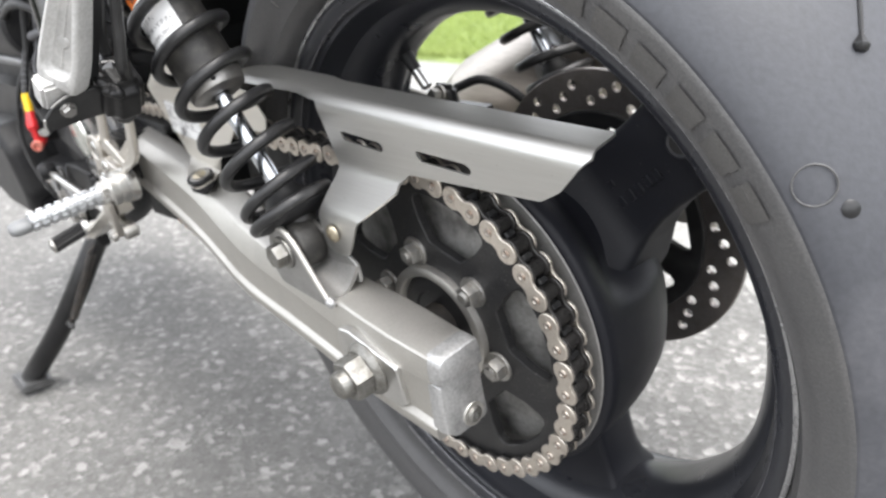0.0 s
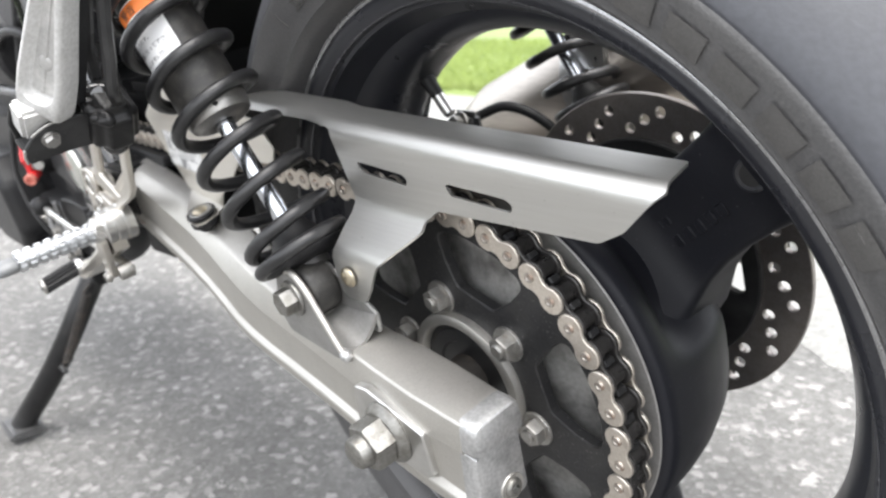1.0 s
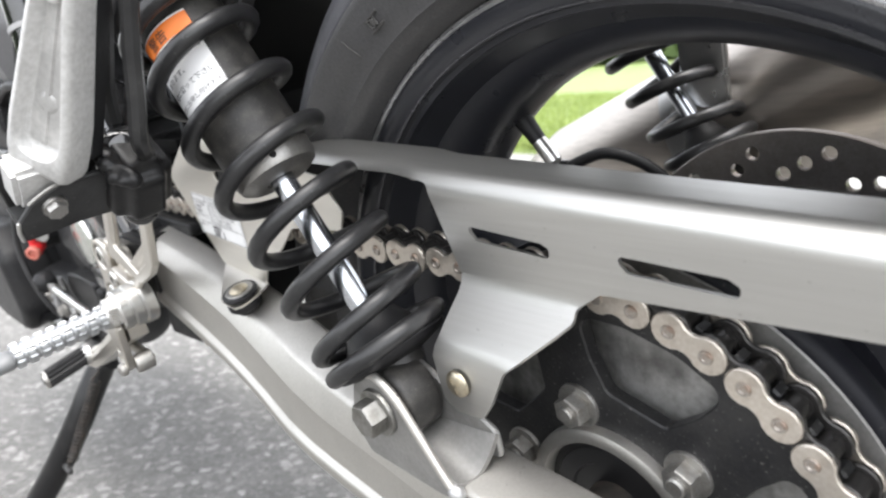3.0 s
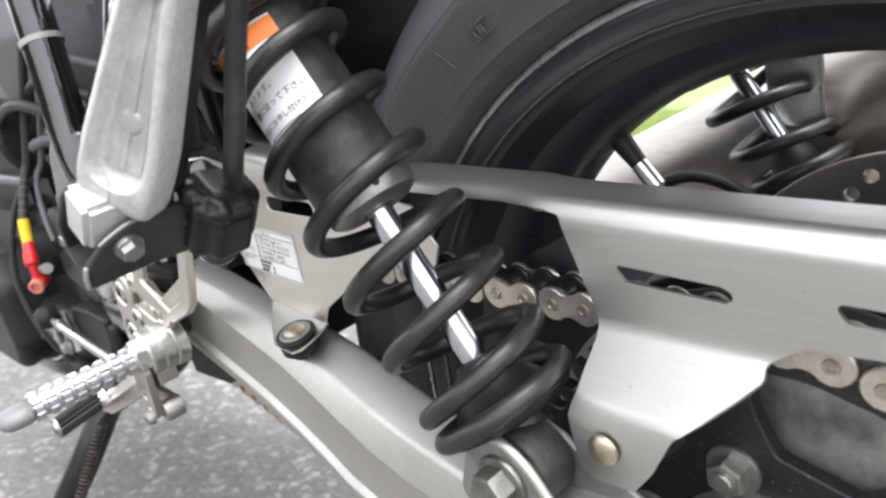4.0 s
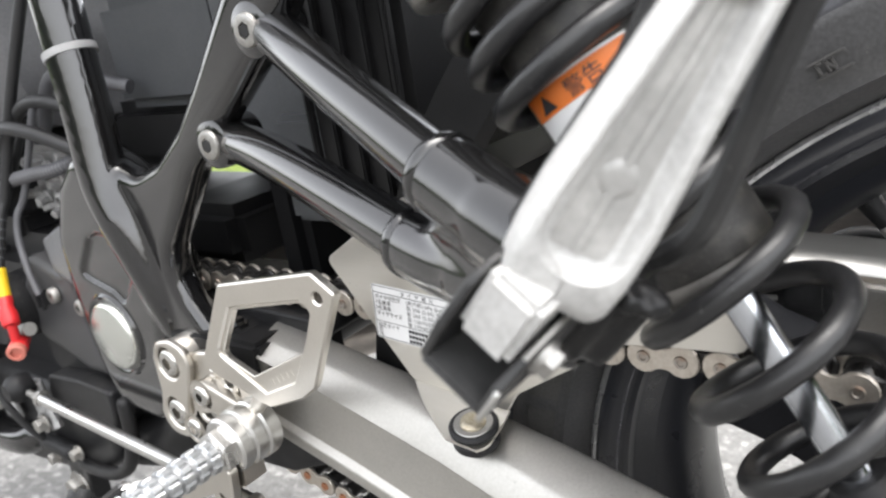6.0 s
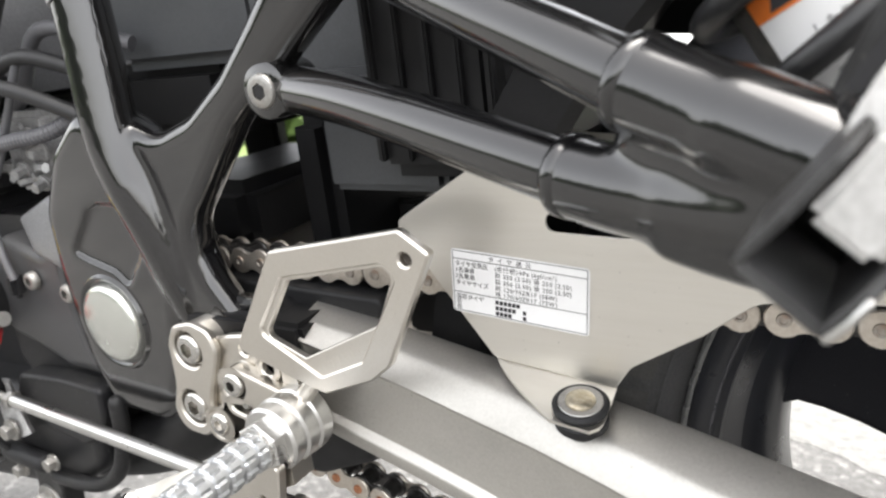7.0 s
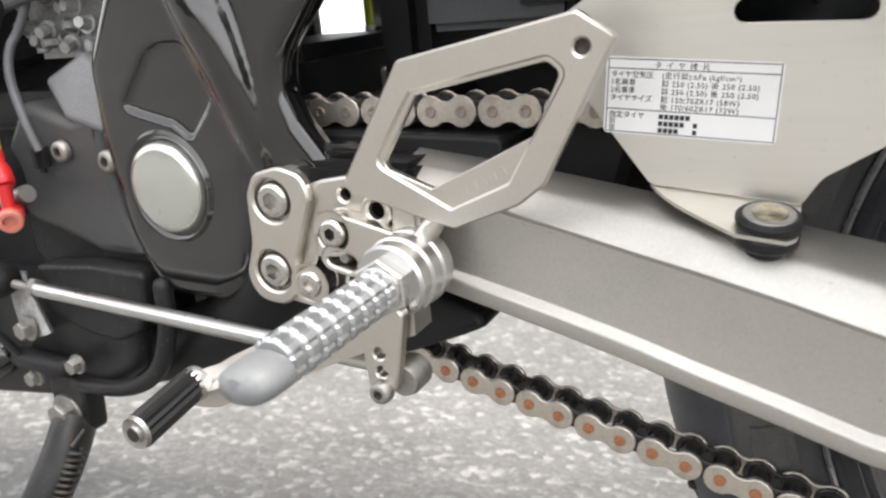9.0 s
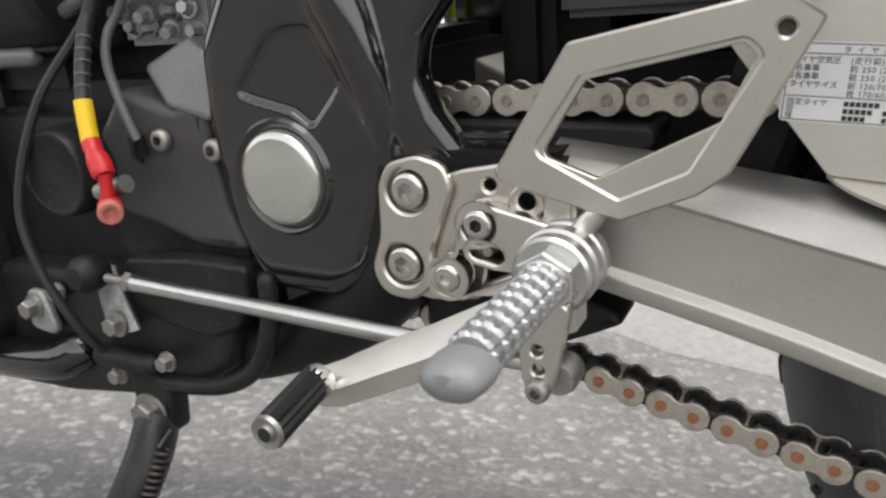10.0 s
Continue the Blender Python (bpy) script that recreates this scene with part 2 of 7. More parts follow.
def ground_material():
    """Grey asphalt with pale stone chips of two sizes."""
    m = bpy.data.materials.new("asphalt")
    m.use_nodes = True
    n, l = m.node_tree.nodes, m.node_tree.links
    b = n["Principled BSDF"]
    co = n.new("ShaderNodeTexCoord")
    wob = n.new("ShaderNodeTexNoise")
    wob.inputs["Scale"].default_value, wob.inputs["Detail"].default_value = 130, 3
    l.new(co.outputs["Object"], wob.inputs["Vector"])
    mixv = n.new("ShaderNodeVectorMath")
    mixv.operation = "MULTIPLY_ADD"
    mixv.inputs[1].default_value = (0.010, 0.010, 0.010)
    l.new(wob.outputs["Color"], mixv.inputs[0])
    l.new(co.outputs["Object"], mixv.inputs[2])
    vor = n.new("ShaderNodeTexVoronoi")
    vor.inputs["Scale"].default_value = 98
    small = n.new("ShaderNodeTexVoronoi")
    small.inputs["Scale"].default_value = 210
    big = n.new("ShaderNodeTexNoise")
    big.inputs["Scale"].default_value, big.inputs["Detail"].default_value = 3.5, 6
    fine = n.new("ShaderNodeTexNoise")
    fine.inputs["Scale"].default_value, fine.inputs["Detail"].default_value = 90, 7
    for t in (vor, small, big, fine):
        l.new(mixv.outputs[0], t.inputs["Vector"])
    chip = n.new("ShaderNodeValToRGB")
    e = chip.color_ramp.elements
    e[0].position, e[0].color = 0.0, (0.11, 0.108, 0.103, 1)
    e[1].position, e[1].color = 1.0, (0.52, 0.51, 0.49, 1)
    for p, c in ((0.45, 0.155), (0.82, 0.195), (0.90, 0.35)):
        k = e.new(p)
        k.color = (c, c * 0.98, c * 0.94, 1)
    sep = n.new("ShaderNodeSeparateColor")
    l.new(vor.outputs["Color"], sep.inputs[0])
    l.new(sep.outputs[0], chip.inputs[0])
    chip2 = n.new("ShaderNodeValToRGB")
    e = chip2.color_ramp.elements
    e[0].position, e[0].color = 0.0, (0.14, 0.137, 0.13, 1)
    e[1].position, e[1].color = 1.0, (0.31, 0.305, 0.295, 1)
    k = e.new(0.75)
    k.color = (0.18, 0.178, 0.173, 1)
    sep2 = n.new("ShaderNodeSeparateColor")
    l.new(small.outputs["Color"], sep2.inputs[0])
    l.new(sep2.outputs[1], chip2.inputs[0])
    mix = n.new("ShaderNodeMixRGB")
    mix.inputs[0].default_value = 0.5
    l.new(chip.outputs[0], mix.inputs[1])
    l.new(chip2.outputs[0], mix.inputs[2])
    tone = n.new("ShaderNodeMapRange")
    tone.inputs["From Min"].default_value, tone.inputs["From Max"].default_value = 0.3, 0.7
    tone.inputs["To Min"].default_value, tone.inputs["To Max"].default_value = 0.67, 1.02
    l.new(big.outputs["Fac"], tone.inputs["Value"])
    mul = n.new("ShaderNodeVectorMath")
    mul.operation = "SCALE"
    l.new(mix.outputs[0], mul.inputs[0])
    l.new(tone.outputs[0], mul.inputs["Scale"])
    l.new(mul.outputs[0], b.inputs["Base Color"])
    b.inputs["Roughness"].default_value = 0.85
    bp = n.new("ShaderNodeBump")
    bp.inputs["Strength"].default_value, bp.inputs["Distance"].default_value = 0.7, 0.003
    l.new(vor.outputs["Distance"], bp.inputs["Height"])
    bp2 = n.new("ShaderNodeBump")
    bp2.inputs["Strength"].default_value, bp2.inputs["Distance"].default_value = 0.5, 0.002
    l.new(fine.outputs["Fac"], bp2.inputs["Height"])
    l.new(bp.outputs[0], bp2.inputs["Normal"])
    l.new(bp2.outputs[0], b.inputs["Normal"])
    return m


def grass_material(name, low, high):
    m = bpy.data.materials.new(name)
    m.use_nodes = True
    n, l = m.node_tree.nodes, m.node_tree.links
    b = n["Principled BSDF"]
    b.inputs["Roughness"].default_value = 0.6
    geo = n.new("ShaderNodeNewGeometry")
    noise_node = n.new("ShaderNodeTexNoise")
    noise_node.inputs["Scale"].default_value = 0.8
    co = n.new("ShaderNodeTexCoord")
    l.new(co.outputs["Object"], noise_node.inputs["Vector"])
    add = n.new("ShaderNodeMath")
    add.operation = "ADD"
    l.new(geo.outputs["Random Per Island"], add.inputs[0])
    l.new(noise_node.outputs["Fac"], add.inputs[1])
    ramp = n.new("ShaderNodeMapRange")
    ramp.inputs["From Max"].default_value = 2.0
    l.new(add.outputs[0], ramp.inputs["Value"])
    mix = n.new("ShaderNodeMixRGB")
    mix.inputs[1].default_value, mix.inputs[2].default_value = (*low, 1), (*high, 1)
    l.new(ramp.outputs[0], mix.inputs[0])
    l.new(mix.outputs[0], b.inputs["Base Color"])
    return m


M["asphalt"] = ground_material()
M["concrete"] = material("pale_worn_concrete", (0.25, 0.248, 0.238), 0.85, 0.0, 0.35, 55, 0.5, 130, stains=(0.165, 0.163, 0.156), stain_amount=0.8, specks=((0.50, 0.49, 0.47), 110, 0.64, 0.5))
M["grass"] = grass_material("grass_blades", (0.12, 0.18, 0.035), (0.36, 0.43, 0.13))
M["leaves"] = grass_material("tree_leaves", (0.030, 0.055, 0.012), (0.075, 0.12, 0.028))
M["lawn"] = grass_material("lawn", (0.10, 0.15, 0.035), (0.26, 0.33, 0.10))

# ---- mesh helpers ----
def link(name, bm, mat, parent=None, label="", sharp=38, smooth=True):
    """One mesh object from a bmesh, under a thing or a part."""
    bmesh.ops.recalc_face_normals(bm, faces=bm.faces)
    me = bpy.data.meshes.new(name)
    bm.to_mesh(me)
    bm.free()
    me.materials.append(M[mat] if isinstance(mat, str) else mat)
    if smooth:
        me.shade_smooth()
        me.set_sharp_from_angle(angle=radians(sharp))
    ob = new(name, me)
    ob.parent = parent
    if label:
        ob["label"] = label
    return ob


def part(name, bm, mat, parent, label="", **kw):
    return link(name, bm, mat, parent, label, **kw)


def poly_area(p):
    return 0.5 * sum(a[0] * b[1] - b[0] * a[1] for a, b in zip(p, p[1:] + p[:1]))


def rounded(pts, r, n=5):
    """The polygon with each corner rounded; r: one radius or one per corner."""
    out, k = [], len(pts)
    rs = r if isinstance(r, (list, tuple)) else [r] * k
    for i in range(k):
        p, a, b = (Vector(pts[j % k]).to_2d() for j in (i, i - 1, i + 1))
        u, v = (a - p), (b - p)
        lu, lv = u.length, v.length
        u, v = u / lu, v / lv
        ang = math.acos(max(-1, min(1, u.dot(v))))
        if rs[i] <= 0 or ang > 3.1:
            out.append((p.x, p.y))
            continue
        d = min(rs[i] / math.tan(ang / 2), 0.48 * lu, 0.48 * lv)
        rad = d * math.tan(ang / 2)
        c = p + (u + v).normalized() * (rad / math.sin(ang / 2))
        s, e = p + u * d - c, p + v * d - c
        a0 = math.atan2(s.y, s.x)
        da = (math.atan2(e.y, e.x) - a0 + math.pi) % (2 * math.pi) - math.pi
        for j in range(n + 1):
            t = a0 + da * j / n
            out.append((c.x + rad * math.cos(t), c.y + rad * math.sin(t)))
    return out


def circle(cx, cz, r, n=24, a0=0.0):
    return [(cx + r * math.cos(a0 + 2 * math.pi * i / n), cz + r * math.sin(a0 + 2 * math.pi * i / n)) for i in range(n)]


def slot(ax, az, bx, bz, r, n=7):
    a, b = Vector((ax, az)), Vector((bx, bz))
    t = math.atan2(b.y - a.y, b.x - a.x)
    return ([(b.x + r * math.cos(t - math.pi / 2 + math.pi * i / n), b.y + r * math.sin(t - math.pi / 2 + math.pi * i / n)) for i in range(n + 1)]
            + [(a.x + r * math.cos(t + math.pi / 2 + math.pi * i / n), a.y + r * math.sin(t + math.pi / 2 + math.pi * i / n)) for i in range(n + 1)])


def inset(p, d):
    """The counter-clockwise loop moved inward by d (outward for a clockwise hole)."""
    out, k = [], len(p)
    for i in range(k):
        a, b, c = Vector(p[i - 1]), Vector(p[i]), Vector(p[(i + 1) % k])
        e, f = (b - a), (c - b)
        if e.length < 1e-9 or f.length < 1e-9:
            out.append(tuple(b))
            continue
        e, f = e.normalized(), f.normalized()
        n1, n2 = Vector((-e.y, e.x)), Vector((-f.y, f.x))
        m = n1 + n2
        s = max(0.35, m.dot(n1))
        out.append(tuple(b + m * (d / s)))
    return out


def plate(outline, holes=(), y0=0.0, y1=0.01, b=0.0, bm=None, warp=None, both=True):
    """A flat piece in the plane of x and z with holes, from y0 to y1, its edges chamfered by b."""
    bm = bm or bmesh.new()
    loops = [list(outline) if poly_area(list(outline)) > 0 else list(outline)[::-1]]
    loops += [list(h) if poly_area(list(h)) < 0 else list(h)[::-1] for h in holes]
    b = min(b, abs(y1 - y0) * 0.45)
    sg = 1 if y1 > y0 else -1
    if b >= 0.0019:
        # rounded edge, with a narrow flat rim so that the face itself stays flat
        turn_in = [(b * (1 - math.cos(radians(a))), b * (1 - math.sin(radians(a)))) for a in (0, 30, 60, 90)]
        levels = [(y0, b + 0.0008)] + [(y0 + sg * p, d) for p, d in turn_in]
        levels += [(y1 - sg * p, d) for p, d in turn_in[::-1]] + [(y1, b + 0.0008)] if both else [(y1, 0.0)]
    elif b > 0:
        levels = [(y0, b), (y0 + sg * b, 0.0), (y1 - sg * b, 0.0), (y1, b)] if both else [(y0, b), (y0 + sg * b, 0.0), (y1, 0.0)]
    else:
        levels = [(y0, 0.0), (y1, 0.0)]
    rings = []
    for y, d in levels:
        rings.append([[bm.verts.new((q[0], y, q[1])) for q in (inset(lp, d) if d else lp)] for lp in loops])
    for ra, rb in zip(rings, rings[1:]):
        for la, lb in zip(ra, rb):
            for i in range(len(la)):
                j = (i + 1) % len(la)
                bm.faces.new((la[i], la[j], lb[j], lb[i]))
    for ring in (rings[0], rings[-1]):
        flat = [v for lp in ring for v in lp]
        for t in tessellate_polygon([[Vector((v.co.x, v.co.z, 0)) for v in lp] for lp in ring]):
            try:
                bm.faces.new([flat[i] for i in t])
            except ValueError:
                pass
    if warp:
        for ring in rings:
            for lp in ring:
                for v in lp:
                    v.co = warp(v.co)
    return bm


def frame_of(axis, hint=(0, 0, 1)):
    """A turn whose z runs along axis."""
    z = Vector(axis).normalized()
    h = Vector(hint)
    if abs(z.dot(h.normalized())) > 0.98:
        h = Vector((1, 0, 0))
    x = (h - z * h.dot(z)).normalized()
    return Matrix((x, z.cross(x), z)).transposed()


def lathe(profile, origin=(0, 0, 0), axis=(0, 1, 0), n=48, bm=None, close=False):
    """Turns (radius, height) pairs about an axis through origin."""
    bm = bm or bmesh.new()
    m, o = frame_of(axis), Vector(origin)
    rings = []
    for r, h in profile:
        if r < 1e-6:
            rings.append([bm.verts.new(o + m @ Vector((0, 0, h)))])
        else:
            rings.append([bm.verts.new(o + m @ Vector((r * math.cos(2 * math.pi * i / n), r * math.sin(2 * math.pi * i / n), h))) for i in range(n)])
    pairs = list(zip(rings, rings[1:])) + ([(rings[-1], rings[0])] if close else [])
    for a, b in pairs:
        for i in range(n):
            j = (i + 1) % n
            if len(a) == 1 and len(b) == 1:
                continue
            if len(a) == 1:
                bm.faces.new((a[0], b[j], b[i]))
            elif len(b) == 1:
                bm.faces.new((a[i], a[j], b[0]))
            else:
                bm.faces.new((a[i], a[j], b[j], b[i]))
    return bm


def smooth_path(pts, per=8):
    """A Catmull-Rom line through the points."""
    p = [Vector(q) for q in pts]
    p = [p[0] * 2 - p[1]] + p + [p[-1] * 2 - p[-2]]
    out = []
    for i in range(1, len(p) - 2):
        a, b, c, d = p[i - 1:i + 3]
        for k in range(per):
            t = k / per
            out.append(0.5 * ((2 * b) + (c - a) * t + (2 * a - 5 * b + 4 * c - d) * t * t + (3 * b - a - 3 * c + d) * t ** 3))
    return out + [p[-2]]


def sweep(path, radius, n=12, bm=None, round_ends=False, flat=1.0, hint=(0, 0, 1)):
    """A tube along a line of points; radius: one, or one per point."""
    bm = bm or bmesh.new()
    p = [Vector(q) for q in path]
    rad = list(radius) if isinstance(radius, (list, tuple)) else [radius] * len(p)
    tan = [(p[min(i + 1, len(p) - 1)] - p[max(i - 1, 0)]).normalized() for i in range(len(p))]
    m = frame_of(tan[0], hint)
    x = m.col[0].copy()
    if round_ends:
        p = [p[0] - tan[0] * rad[0] * 0.8, p[0] - tan[0] * rad[0] * 0.55] + p + [p[-1] + tan[-1] * rad[-1] * 0.55, p[-1] + tan[-1] * rad[-1] * 0.8]
        rad = [rad[0] * 0.5, rad[0] * 0.84] + rad + [rad[-1] * 0.84, rad[-1] * 0.5]
        tan = [tan[0]] * 2 + tan + [tan[-1]] * 2
    rings = []
    for q, t, r in zip(p, tan, rad):
        x = (x - t * x.dot(t)).normalized()
        y = t.cross(x)
        rings.append([bm.verts.new(q + (x * math.cos(2 * math.pi * i / n) + y * flat * math.sin(2 * math.pi * i / n)) * r) for i in range(n)])
    for a, b in zip(rings, rings[1:]):
        for i in range(n):
            j = (i + 1) % n
            bm.faces.new((a[i], a[j], b[j], b[i]))
    bm.faces.new(rings[0][::-1])
    bm.faces.new(rings[-1])
    return bm


def loft(sections, bm=None, caps=True, closed=True):
    """A skin over rings of points of equal count."""
    bm = bm or bmesh.new()
    rings = [[bm.verts.new(q) for q in s] for s in sections]
    k = len(rings[0])
    for a, b in zip(rings, rings[1:]):
        for i in range(k if closed else k - 1):
            j = (i + 1) % k
            bm.faces.new((a[i], a[j], b[j], b[i]))
    if caps and closed:
        bm.faces.new(rings[0][::-1])
        bm.faces.new(rings[-1])
    return bm


def block(lo, hi, b=0.002, bm=None, seg=2):
    """A box with rounded edges."""
    t = bmesh.new()
    bmesh.ops.create_cube(t, size=1.0)
    lo, hi = Vector(lo), Vector(hi)
    for v in t.verts:
        v.co = Vector((lo[i] + (v.co[i] + 0.5) * (hi[i] - lo[i]) for i in range(3)))
    if b > 0:
        bmesh.ops.bevel(t, geom=t.edges[:], offset=b, segments=seg, affect="EDGES", clamp_overlap=True)
    return merge(bm, t)


def merge(bm, t):
    """Adds the bmesh t to bm (or gives t itself)."""
    if bm is None:
        return t
    me = bpy.data.meshes.new("tmp")
    t.to_mesh(me)
    t.free()
    bm.from_mesh(me)
    bpy.data.meshes.remove(me)
    return bm


def moved(bm, m):
    bmesh.ops.transform(bm, matrix=m, verts=bm.verts)
    return bm


def frame4(origin, axis, hint=(0, 0, 1)):
    return Matrix.Translation(origin) @ frame_of(axis, hint).to_4x4()


def hexagon(r, h, chamfer=0.12, n=6):
    """A hexagon bolt head or nut along z, with a chamfered crown."""
    bm = bmesh.new()
    rings = []
    for q, z in ((r, 0), (r, h * (1 - chamfer)), (r * 0.93, h), ):
        rings.append([bm.verts.new((q * math.cos(math.pi / 3 * i), q * math.sin(math.pi / 3 * i), z)) for i in range(6)])
    for a, b in zip(rings, rings[1:]):
        for i in range(6):
            bm.faces.new((a[i], a[(i + 1) % 6], b[(i + 1) % 6], b[i]))
    bm.faces.new(rings[0][::-1])
    bm.faces.new(rings[-1])
    return bm


def hex_bolt(r, h, washer=0.0, stud=0.0, dome=False):
    """A bolt head along z: washer flange, hexagon and what sticks out of it."""
    bm = moved(hexagon(r, h), Matrix.Translation((0, 0, 0.0015 if washer else 0)))
    if washer:
        lathe([(0, 0), (washer, 0), (washer, 0.001), (washer * 0.97, 0.0018), (0, 0.0018)], axis=(0, 0, 1), n=24, bm=bm)
    if stud:
        lathe([(0, h), (r * 0.55, h), (r * 0.55, h + stud * 0.8), (r * 0.45, h + stud), (0, h + stud)], axis=(0, 0, 1), n=18, bm=bm)
    return bm


def socket_bolt(r, h, sock):
    """A domed head along z with a hexagon socket."""
    bm = bmesh.new()
    prof = [(r, 0), (r, h * 0.35), (r * 0.93, h * 0.75), (r * 0.78, h * 0.95), (r * 0.62, h)]
    lathe(prof, axis=(0, 0, 1), n=24, bm=bm)
    n = 24
    top = [v for v in bm.verts if abs(v.co.z - h) < 1e-7]
    top.sort(key=lambda v: math.atan2(v.co.y, v.co.x))

    def hx(a):
        k = a % (math.pi / 3) - math.pi / 6
        return sock * math.cos(math.pi / 6) / math.cos(k)
    rim = [bm.verts.new((hx(math.atan2(v.co.y, v.co.x)) * v.co.x / v.co.xy.length, hx(math.atan2(v.co.y, v.co.x)) * v.co.y / v.co.xy.length, h)) for v in top]
    low = [bm.verts.new((v.co.x, v.co.y, -h * 0.25)) for v in rim]
    for i in range(n):
        j = (i + 1) % n
        bm.faces.new((top[i], top[j], rim[j], rim[i]))
        bm.faces.new((rim[i], rim[j], low[j], low[i]))
    bm.faces.new(low)
    return bm


def cross_screw(r, h, washer=0.0):
    """A pan head along z with a crosswise recess."""
    bm = bmesh.new()
    lathe([(0, h), (r * 0.35, h * 0.99), (r * 0.75, h * 0.82), (r * 0.97, h * 0.4), (r, 0)], axis=(0, 0, 1), n=24, bm=bm)
    for a in (0.4, 0.4 + math.pi / 2):
        t = bmesh.new()
        bmesh.ops.create_cube(t, size=1.0)
        for v in t.verts:
            v.co = Vector((v.co.x * r * 1.1, v.co.y * r * 0.2, h * 0.97 + v.co.z * h * 0.12))
        moved(t, Matrix.Rotation(a, 4, "Z"))
        merge(bm, t)
    return bm


def text_mesh(body, size, spacing=1.0):
    """Flat writing as a bmesh in x and y, from the left on the base line."""
    cu = bpy.data.curves.new("writing", "FONT")
    cu.body, cu.size, cu.space_character, cu.resolution_u = body, size, spacing, 2
    ob = bpy.data.objects.new("writing", cu)
    scene.collection.objects.link(ob)
    me = bpy.data.meshes.new_from_object(ob.evaluated_get(bpy.context.evaluated_depsgraph_get()))
    bm = bmesh.new()
    bm.from_mesh(me)
    bpy.data.meshes.remove(me)
    bpy.data.objects.remove(ob)
    bpy.data.curves.remove(cu)
    return bm


def bars(rows, height, bm=None):
    """Plain bars (x0, x1, y) that stand for writing which cannot be read."""
    bm = bm or bmesh.new()
    for x0, x1, y in rows:
        v = [bm.verts.new(q) for q in ((x0, y, 0), (x1, y, 0), (x1, y + height, 0), (x0, y + height, 0))]
        bm.faces.new(v)
    return bm

# ---- setting ----
def ground_sheet():
    bm = bmesh.new()
    xs = [-400, -40, -8, -2, 2, 8, 40, 400]
    grid = [[bm.verts.new((x, y, 0)) for x in xs] for y in xs]
    for a, b in zip(grid, grid[1:]):
        for i in range(len(xs) - 1):
            bm.faces.new((a[i], a[i + 1], b[i + 1], b[i]))
    return bm


ground = tagged(link("ground", ground_sheet(), "asphalt"), "rough grey asphalt with pale stone chips under the motorcycle", "asphalt", kind="structure")

# a paler worn strip of concrete between the asphalt and the verge
bm = bmesh.new()
rim = []
for i in range(1201):
    x = -30.0 + i * 0.0667 if i < 420 else (-2.0 + (i - 420) * 0.01 if i < 720 else 1.0 + (i - 720) * 0.1)
    rim.append((x, 0.80 - 0.46 * math.tanh((x + 0.36) / 0.92) + 0.05 * noise.noise((x * 5.1, 0.3, 0)) + 0.02 * noise.noise((x * 31.0, 2.1, 0))))
low = [bm.verts.new((x, y, 0.001)) for x, y in rim]
top = [bm.verts.new((x, y + 0.012, 0.004)) for x, y in rim]
end = [bm.verts.new((x, 2.59, 0.004)) for x, y in rim]
for i in range(1200):
    bm.faces.new((low[i], low[i + 1], top[i + 1], top[i]))
    bm.faces.new((top[i], top[i + 1], end[i + 1], end[i]))
tagged(link("pavement", bm, "concrete"), "pale worn concrete strip beside the asphalt", "pavement", kind="structure")

LAWN_Y = 2.6
LAWN_TOP = 0.03
bm = bmesh.new()
edge = [(-30 + i * 0.5, LAWN_Y + 0.05 * noise.noise((i * 0.37, 1.3, 0)) + 0.02 * (i % 3)) for i in range(161)]
near = [bm.verts.new((x, y, 0.0)) for x, y in edge]
lip = [bm.verts.new((x, y + 0.03, LAWN_TOP)) for x, y in edge]
far = [bm.verts.new((x, 60.0, LAWN_TOP)) for x, y in edge]
for i in range(160):
    bm.faces.new((near[i], near[i + 1], lip[i + 1], lip[i]))
    bm.faces.new((lip[i], lip[i + 1], far[i + 1], far[i]))
lawn = tagged(link("lawn", bm, "lawn"), "mown green grass verge beside the asphalt", "lawn", kind="structure")


def blades(count, x0, x1, y0, y1, tall):
    rng = np.random.default_rng(4)
    x, y = rng.uniform(x0, x1, count), y0 + (y1 - y0) * rng.uniform(0, 1, count) ** 1.6
    a, h = rng.uniform(0, 2 * math.pi, count), tall * rng.uniform(0.5, 1.2, count)
    w = 0.004 * rng.uniform(0.7, 1.6, count)
    lean = rng.normal(0, 0.35, (2, count)) * h
    v = np.zeros((count, 3, 3))
    v[:, 0] = np.stack([x - w * np.cos(a), y - w * np.sin(a), np.full(count, LAWN_TOP - 0.004)], 1)
    v[:, 1] = np.stack([x + w * np.cos(a), y + w * np.sin(a), np.full(count, LAWN_TOP - 0.004)], 1)
    v[:, 2] = np.stack([x + lean[0], y + lean[1], LAWN_TOP + h], 1)
    me = bpy.data.meshes.new("grass")
    me.from_pydata(v.reshape(-1, 3).tolist(), [], np.arange(count * 3).reshape(-1, 3).tolist())
    me.materials.append(M["grass"])
    return new("grass", me)


